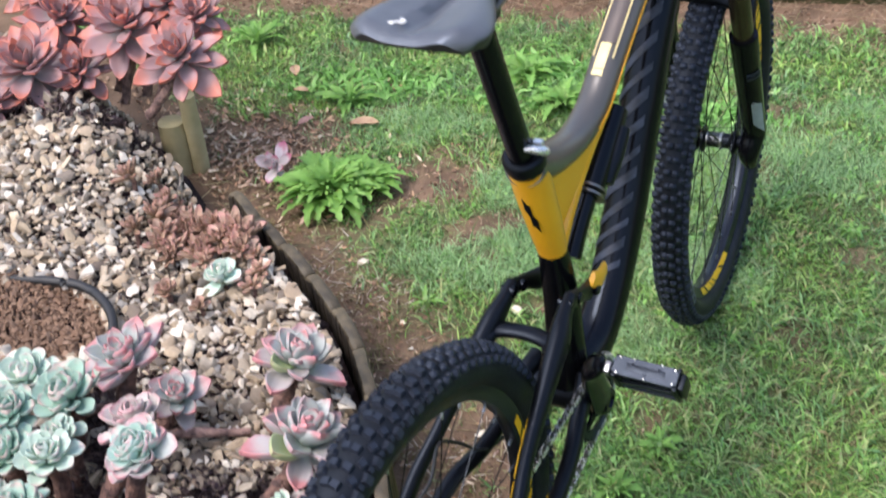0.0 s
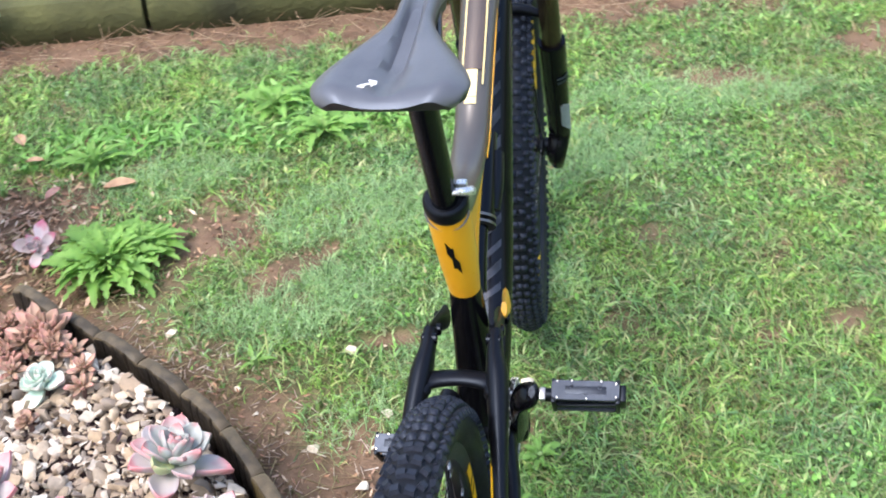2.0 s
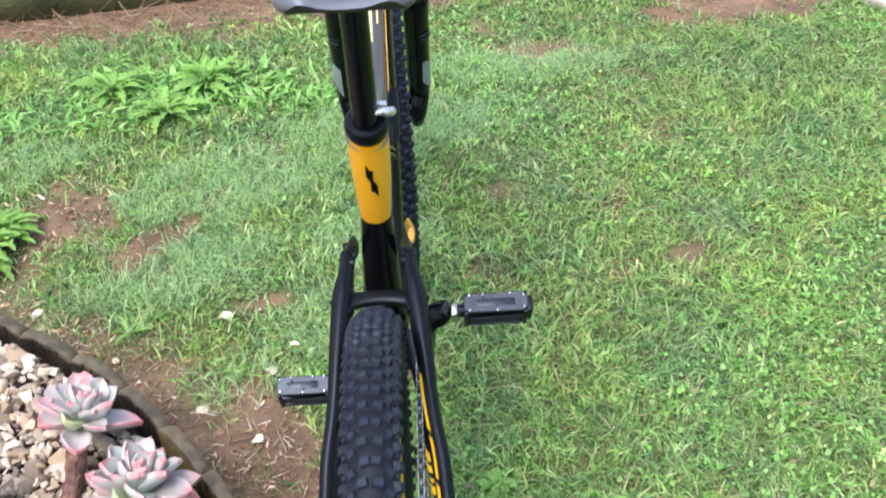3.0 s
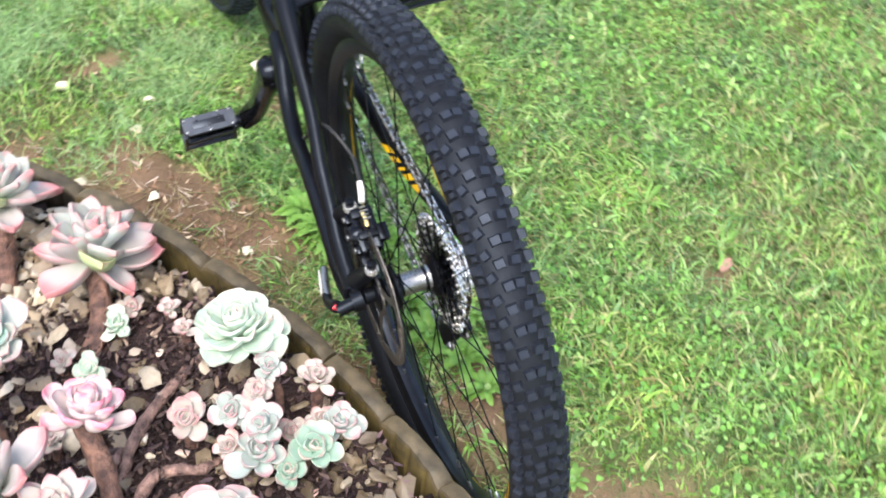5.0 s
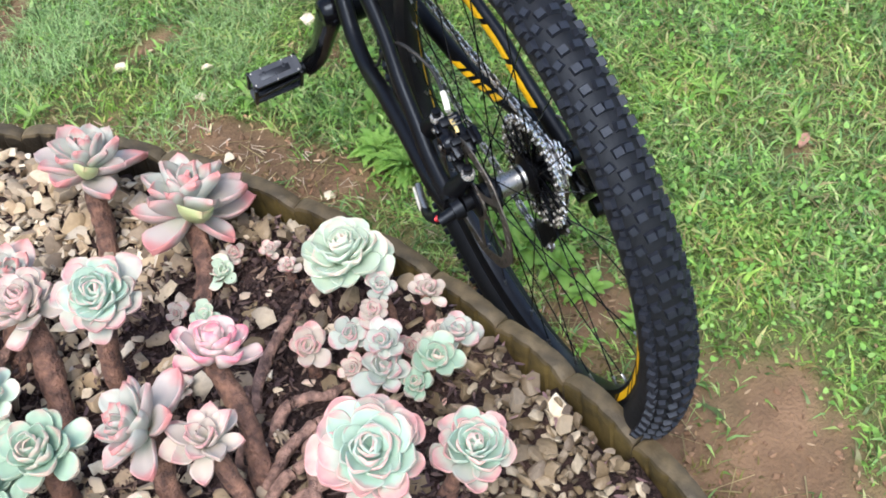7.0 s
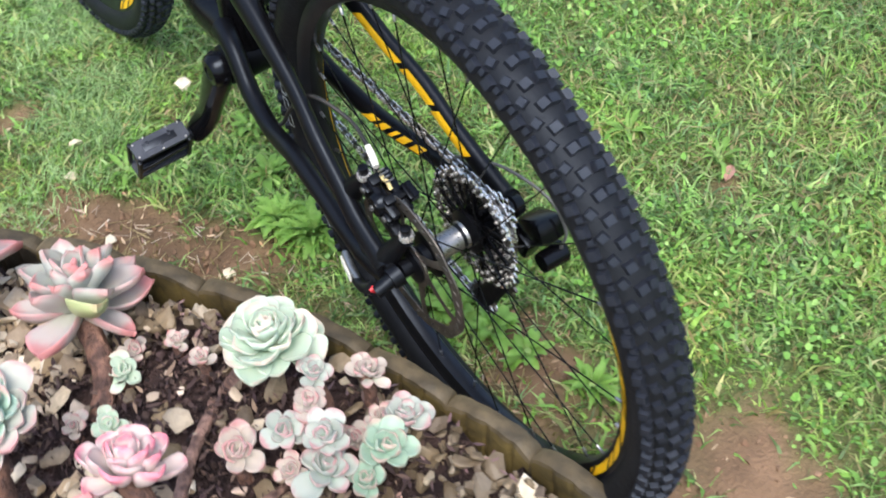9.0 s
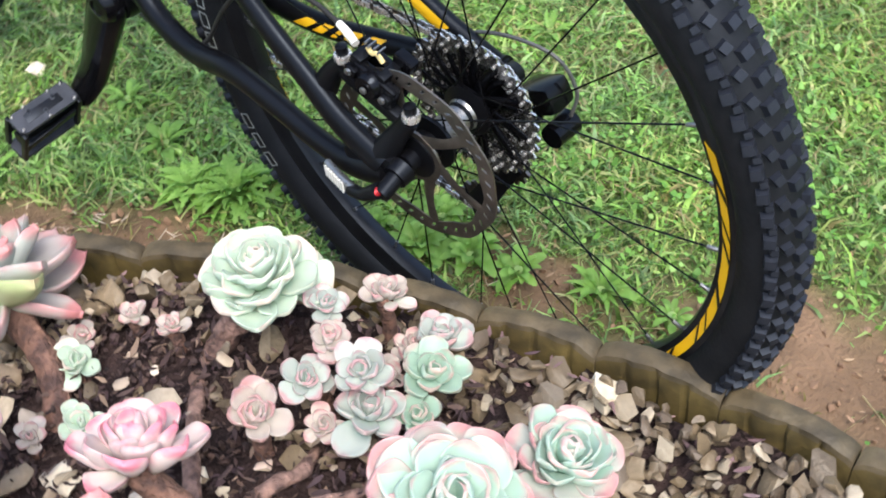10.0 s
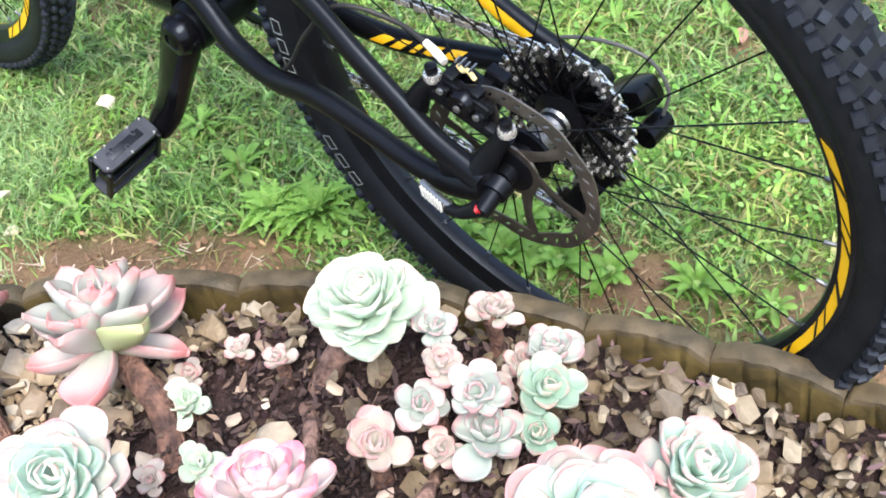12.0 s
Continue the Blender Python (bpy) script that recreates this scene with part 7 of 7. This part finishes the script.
def pedal(at, out, parent, roll):
    """A thick open cage pedal: two plates, end frames, cross bars, an axle barrel and small pins."""
    s = out
    bm = bmesh.new()
    tube(bm, [(-s * 0.004, 0, 0), (s * 0.05, 0, 0), (s * 0.094, 0, 0)], [0.009, 0.0085, 0.007], 14, 3)
    ped = part("pedal", bm, M_BLACK, parent, "black open cage pedal")
    ped.matrix_basis = Matrix.Translation(at) @ Matrix.Rotation(radians(roll), 4, "X") @ Matrix.Diagonal((0.86 if s < 0 else 0.90, 1.12 if s < 0 else 0.98, 1.15 if s < 0 else 0.95, 1))
    for zz in (-1, 1):
        bm = bmesh.new()
        x0, x1 = s * 0.006, s * 0.099
        outline = [(x0, -0.009), (x0 + s * 0.006, -0.0130), (x1 - s * 0.007, -0.0130), (x1, -0.008), (x1, 0.008), (x1 - s * 0.007, 0.0130), (x0 + s * 0.006, 0.0130), (x0, 0.009)]
        top = [bm.verts.new((x, y, zz * 0.0285)) for x, y in outline]
        bot = [bm.verts.new((x, y, zz * 0.0245)) for x, y in outline]
        bm.faces.new(top)
        bm.faces.new(bot[::-1])
        for i in range(8):
            bm.faces.new((top[i], top[(i + 1) % 8], bot[(i + 1) % 8], bot[i]))
        bmesh.ops.bevel(bm, geom=list(bm.edges), offset=0.0008, segments=1, affect="EDGES")
        part("plate", bm, M_PEDAL, ped, "blue-grey worn pedal plate")
        # black strip on the plate, painting the dark inside of an open slot
        bm = bmesh.new()
        box(bm, s * 0.053, 0, zz * 0.0284, 0.056, 0.0100, 0.0012, None, 0.0004)
        part("slot_strip", bm, M_RIM, ped)
        for x in (0.034, 0.053, 0.072):
            bm = bmesh.new()
            lathe(bm, [(zz * 0.0260, 0.0032), (zz * 0.0294, 0.0032), (zz * 0.0297, 0.0024), (zz * 0.0285, 0.0020)], 12, "z", (s * x, 0.004 * (1 if x != 0.053 else -1), 0))
            part("plate_boss", bm, M_PEDAL, ped)
        for x, y in ((0.014, -0.0105), (0.034, 0.0115), (0.054, -0.0115), (0.074, 0.0115), (0.094, -0.0085), (0.014, 0.0105), (0.094, 0.0085)):
            bm = bmesh.new()
            lathe(bm, [(zz * 0.026, 0.0014), (zz * 0.0308, 0.0014), (zz * 0.0314, 0.0009), (zz * 0.0314, 0.0001)], 8, "z", (s * x, y, 0))
            part("pin", bm, M_CHROME, ped)
    if s > 0:
        bm = bmesh.new()
        box(bm, s * 0.1025, 0, 0, 0.010, 0.022, 0.040, None, 0.003)
        part("end_cap", bm, M_BLACK, ped)
    for x in (0.009, 0.0965):
        for yy in (-1, 1):
            bm = bmesh.new()
            box(bm, s * x, yy * 0.0125, 0, 0.006, 0.006, 0.050, None, 0.0012)
            part("end_frame", bm, M_BLACK, ped)
    for yy in (-1, 1):
        bm = bmesh.new()
        box(bm, s * 0.053, yy * 0.0115, -0.002, 0.088, 0.004, 0.009, Matrix.Rotation(0.12 * yy, 4, "Y"), 0.001)
        part("cross_bar", bm, M_BLACK, ped)
    return ped


for s in (-1, 1):
    dirn = CD if s < 0 else -CD
    c = Vector(BB) + Vector((s * 0.052, 0, 0))
    e = Vector(BB) + Vector((s * 0.084, 0, 0)) + dirn * (0.165 if s < 0 else 0.155)
    bm = bmesh.new()
    tube(bm, [tuple(c - dirn * 0.012), tuple(c), tuple(c + dirn * 0.06 + Vector((s * 0.006, 0, 0))), tuple(c + dirn * 0.13 + Vector((s * 0.014, 0, 0))), tuple(e), tuple(e + dirn * 0.011)], [0.014, 0.026, 0.0235, 0.020, 0.0165, 0.008], 18, 6, flat=0.55)
    arm = part("crank_arm", bm, M_GLOSS, bike, "gloss black crank arm")
    bm = bmesh.new()
    lathe(bm, [(s * 0.044, 0.022), (s * 0.061, 0.022), (s * 0.067, 0.017), (s * 0.068, 0.010), (s * 0.064, 0.008)], 24, "x", tuple(BB))
    part("crank_cap", bm, M_GLOSS, arm)
    bm = bmesh.new()
    box(bm, s * 0.097, e.y, e.z, 0.008, 0.016, 0.016, Matrix.Rotation(radians(30), 4, "X"), 0.002)
    part("axle_nut", bm, M_ALLOY if s > 0 else M_BLACK, arm)
    pedal(e + Vector((0.020 if s > 0 else -0.010, 0, 0)), s, bike, 30 if s < 0 else 30)
bm = cog(0.062, 30, 0.0035, 0.046)
ring = part("chainring", bm, M_CLEAR, bike, "black narrow chainring", smooth=False)
ring.location = (CX, BB[1], BB[2])
bm = bmesh.new()
for i in range(4):
    a = 2 * math.pi * i / 4 + 0.5
    tube(bm, [(CX + 0.004, BB[1] + 0.015 * math.cos(a), BB[2] + 0.015 * math.sin(a)), (CX + 0.001, BB[1] + 0.050 * math.cos(a), BB[2] + 0.050 * math.sin(a))], [0.010, 0.006], 10, flat=0.5)
part("chainring_spider", bm, M_GLOSS, bike)

# rear brake caliper on the left, with hose
bm = bmesh.new()
mc = Matrix.Rotation(radians(22), 4, "X")
box(bm, -0.063, 0.030, 0.416, 0.012, 0.052, 0.026, mc, 0.0055)
hb_ = bmesh.new()
box(hb_, -0.046, 0.030, 0.416, 0.012, 0.050, 0.025, mc, 0.0055)
br_ = bmesh.new()
box(br_, -0.054, 0.044, 0.435, 0.026, 0.012, 0.009, mc, 0.003)
box(br_, -0.054, 0.018, 0.426, 0.026, 0.010, 0.008, mc, 0.003)
lathe(bm, [(-0.074, 0.011), (-0.069, 0.014), (-0.060, 0.014)], 18, "x", (0, 0.030, 0.416))
box(bm, -0.070, 0.047, 0.426, 0.007, 0.013, 0.011, mc, 0.003)
box(bm, -0.069, 0.012, 0.410, 0.007, 0.011, 0.010, mc, 0.003)
box(hb_, -0.040, 0.012, 0.430, 0.012, 0.020, 0.012, mc, 0.002)
caliper = part("brake_caliper", bm, M_GLOSS, bike, "black disc brake caliper")
part("caliper_half", hb_, M_GLOSS, caliper)
part("caliper_bridge", br_, M_BLACK, caliper)
for p in ((-0.0745, 0.047, 0.427), (-0.0735, 0.013, 0.411), (-0.0765, 0.030, 0.416)):
    bm = bmesh.new()
    lathe(bm, [(-0.0012, 0.0026), (-0.0006, 0.0034), (0.0012, 0.0034)], 12, "x", p)
    part("bolt_head", bm, M_ALLOY, caliper, "bright bolt head")
bm = bmesh.new()
tube(bm, [(-0.054, 0.024, 0.433), (-0.054, 0.030, 0.440), (-0.054, 0.036, 0.438), (-0.054, 0.040, 0.443)], 0.0022, 8, 5)
part("pad_clip", bm, M_CREAM, caliper, "brassy pad clip")
bm = bmesh.new()
tube(bm, [(-0.066, 0.092, 0.385), (-0.063, 0.08, 0.405), (-0.060, 0.066, 0.420)], [0.013, 0.010, 0.009], 12, 4)
tube(bm, [(-0.074, 0.02, 0.350), (-0.066, 0.005, 0.375), (-0.062, -0.006, 0.392)], [0.014, 0.010, 0.009], 12, 4)
box(bm, -0.062, 0.030, 0.398, 0.012, 0.085, 0.012, mc, 0.003)
part("caliper_mount", bm, M_BLACK, bike)
for p in ((-0.062, -0.008, 0.398), (-0.060, 0.066, 0.427)):
    bm = bmesh.new()
    lathe(bm, [(0, 0.0055), (0.010, 0.0055), (0.011, 0.003)], 14, "z", p)
    part("caliper_bolt", bm, M_BLACK, caliper)
    bm = bmesh.new()
    lathe(bm, [(-0.005, 0.0078), (-0.002, 0.0085), (0.002, 0.0078)], 16, "z", p)
    part("bolt_washer", bm, M_CHROME, caliper, "bright steel washer")
bm = bmesh.new()
for k in range(4):
    box(bm, -0.054, 0.024 + 0.005 * k, 0.4455 + 0.0012 * k, 0.010 - 0.003 * (k % 2), 0.0013, 0.003, mc)
part("brake_pad_spring", bm, M_ALLOY, caliper, smooth=False)
bm = bmesh.new()
tube(bm, [(-0.047, 0.062, 0.432), (-0.043, 0.074, 0.435), (-0.040, 0.087, 0.439)], [0.0036, 0.0040, 0.0034], 12, 4)
part("hose_ferrule", bm, M_WHITE, caliper, "white hose sleeve")
bm = bmesh.new()
tube(bm, [(-0.040, 0.086, 0.4388), (-0.036, 0.125, 0.446), (-0.050, 0.175, 0.455), (-0.056, 0.225, 0.41), (-0.052, 0.28, 0.345), (-0.050, 0.34, 0.318), (-0.042, 0.40, 0.325)], 0.0024, 8, 8)
part("brake_hose", bm, M_HOSE, bike)
bm = bmesh.new()
tube(bm, [(-0.084, 0.0, WR - 0.005), (-0.104, 0.0, WR - 0.010)], [0.0085, 0.008], 18)
tube(bm, [(-0.104, 0.002, 0.338), (-0.108, 0.018, 0.328), (-0.106, 0.035, 0.323)], [0.008, 0.006, 0.006], 12, 4)
qr = part("axle_lever", bm, M_BLACK, bike, "black through-axle lever")
bm = bmesh.new()
tube(bm, [(-0.106, 0.030, 0.324), (-0.103, 0.050, 0.324), (-0.097, 0.072, 0.327)], [0.006, 0.0078, 0.006], 14, 5, flat=0.7)
part("lever_tip", bm, M_ALLOY, qr, "ribbed silver lever tip")
bm = bmesh.new()
for k in range(7):
    box(bm, -0.111 + 0.0010 * k, 0.040 + 0.0042 * k, 0.3265 + 0.0003 * k, 0.002, 0.0016, 0.012)
part("lever_ribs", bm, M_WHITE, qr, smooth=False)
bm = bmesh.new()
lathe(bm, [(-0.110, 0.002), (-0.1095, 0.0042), (-0.104, 0.0055)], 14, "x", (0, 0.004, 0.336))
part("lever_button", bm, M_RED, qr, "red lever button")

# rear derailleur on the right
bm = bmesh.new()
box(bm, 0.094, -0.026, 0.318, 0.034, 0.045, 0.030, Matrix.Rotation(radians(-25), 4, "X"), 0.008)
box(bm, 0.084, -0.008, 0.290, 0.022, 0.035, 0.032, Matrix.Rotation(radians(20), 4, "X"), 0.006)
lathe(bm, [(0.078, 0.012), (0.108, 0.014), (0.112, 0.010)], 18, "x", (0, -0.045, 0.285))
der = part("rear_derailleur", bm, M_GLOSS, bike, "glossy black rear derailleur")
for xx in (0.036, 0.049):
    bm = bmesh.new()
    tube(bm, [(xx, -0.030, 0.278), (xx, -0.005, 0.235), (xx, 0.022, 0.190)], [0.014, 0.012, 0.014], 12, 4, flat=0.12)
    part("cage_plate", bm, M_BLACK, der)
for p in ((-0.022, 0.268), (0.020, 0.195)):
    ob = part("jockey_wheel", cog(0.022, 12, 0.003, 0.006), M_STEEL, der, smooth=False)
    ob.location = (0.0425, *p)
bm = bmesh.new()
tube(bm, [(0.100, -0.052, 0.300), (0.104, -0.056, 0.330), (0.098, -0.034, 0.366), (0.086, 0.03, 0.372), (0.078, 0.11, 0.335)], 0.0019, 8, 8)
part("gear_cable", bm, M_CABLE, bike)

# fork
FD = Vector((0, 0.376, -0.927))
for s in (-1, 1):
    t0 = Vector((s * 0.068, 0.968, 0.790))
    bm = bmesh.new()
    tube(bm, [tuple(t0), tuple(t0 + FD * 0.25)], 0.0172, 24)
    part("stanchion", bm, M_BRONZE, bike, "bronze fork stanchion")
    l0 = t0 + FD * 0.20
    bm = bmesh.new()
    ex = t0 + FD * 0.455
    tube(bm, [tuple(l0), tuple(l0 + FD * 0.012), tuple(l0 + FD * 0.10), tuple(l0 + FD * 0.22), tuple(ex), (s * 0.062, WB - 0.005, WR - 0.012), (s * 0.062, WB + 0.010, WR - 0.046)], [0.0225, 0.0235, 0.0225, 0.021, 0.020, 0.019, 0.012], 24, 5)
    leg = part("fork_leg", bm, M_GLOSS, bike, "gloss black fork lower leg")
    bm = bmesh.new()
    p0 = l0 + FD * 0.145
    LG = [tuple(p0), tuple(p0 + FD * 0.03), tuple(p0 + FD * 0.08)]
    skin_strip(bm, LG, 0.10, 0.95, -70 if s > 0 else -150, -22 if s > 0 else -105, 0.0226, 0.0226, 0.3, 6, 4)
    part("leg_decal", bm, M_PRINT, leg, "grey leg decal")
    bm = bmesh.new()
    p0 = l0 + FD * 0.07
    LG = [tuple(p0), tuple(p0 + FD * 0.01), tuple(p0 + FD * 0.02)]
    for k in range(2):
        skin_strip(bm, LG, 0.1 + 0.5 * k, 0.4 + 0.5 * k, -75 if s > 0 else -150, -15 if s > 0 else -100, 0.0236, 0.0236, 0.0, 3, 4)
    part("leg_print", bm, M_BLUEGREY, leg)
    bm = bmesh.new()
    u = -FD
    tube(bm, [tuple(t0), tuple(t0 + u * 0.020), tuple(t0 + u * 0.026)], [0.0235, 0.0235, 0.019], 24, 3)
    cap = part("fork_cap", bm, M_GLOSS, bike)
    if s > 0:
        bm = bmesh.new()
        tube(bm, [tuple(t0 + u * 0.024), tuple(t0 + u * 0.029)], [0.0165, 0.0155], 20)
        part("cap_ring", bm, M_CHROME, cap, "bright cap ring")
        bm = bmesh.new()
        tube(bm, [tuple(t0 + u * 0.027), tuple(t0 + u * 0.036)], [0.0105, 0.0085], 14)
        part("cap_knob", bm, M_PURPLE, cap, "purple-pink adjuster knob")
bm = bmesh.new()
tube(bm, [(-0.070, 0.968, 0.790), (-0.04, 0.958, 0.797), (0, 0.951, 0.803), (0.04, 0.958, 0.797), (0.070, 0.968, 0.790)], [0.022, 0.022, 0.027, 0.022, 0.022], 18, 6, side=(0, 0, 1))
part("fork_crown", bm, M_GLOSS, bike)
bm = bmesh.new()
tube(bm, [(-0.068, 1.055, 0.606), (-0.062, 1.088, 0.668), (-0.03, 1.105, 0.715), (0, 1.11, 0.728), (0.03, 1.105, 0.715), (0.062, 1.088, 0.668), (0.068, 1.055, 0.606)], [0.014, 0.012, 0.011, 0.011, 0.011, 0.012, 0.014], 14, 6, side=(0, 0, 1))
part("fork_arch", bm, M_GLOSS, bike)
bm = bmesh.new()
tube(bm, [(-0.058, 1.025, 0.660), (-0.03, 1.028, 0.668), (0, 1.028, 0.670), (0.03, 1.028, 0.668), (0.058, 1.025, 0.660)], [0.006, 0.009, 0.010, 0.009, 0.006], 10, 5, side=(0, 0, 1))
part("fork_brace", bm, M_BLACK, bike)
# cables at the head tube
for k, pts in enumerate([[(0.030, 0.885, 0.915), (0.055, 0.93, 0.90), (0.050, 0.97, 0.84), (0.028, 0.93, 0.80), (0.024, 0.87, 0.775)], [(-0.030, 0.885, 0.915), (-0.06, 0.95, 0.89), (-0.085, 1.0, 0.80), (-0.090, 1.04, 0.66), (-0.088, 1.12, 0.44)]]):
    bm = bmesh.new()
    tube(bm, pts, 0.0025, 8, 8)
    part("cable", bm, M_HOSE, bike)

# nearest gravel stones, each a piece of its own
for k, (x, y, z, r) in enumerate(NEAR_STONES):
    m = Matrix.Translation((x, y, z)) @ Euler((rng.gauss(0, 0.6), rng.gauss(0, 0.6), rng.uniform(0, 6.3))).to_matrix().to_4x4() @ Matrix.Scale(r, 4)
    share("stone", STONES[k % len(STONES)], bed, m)
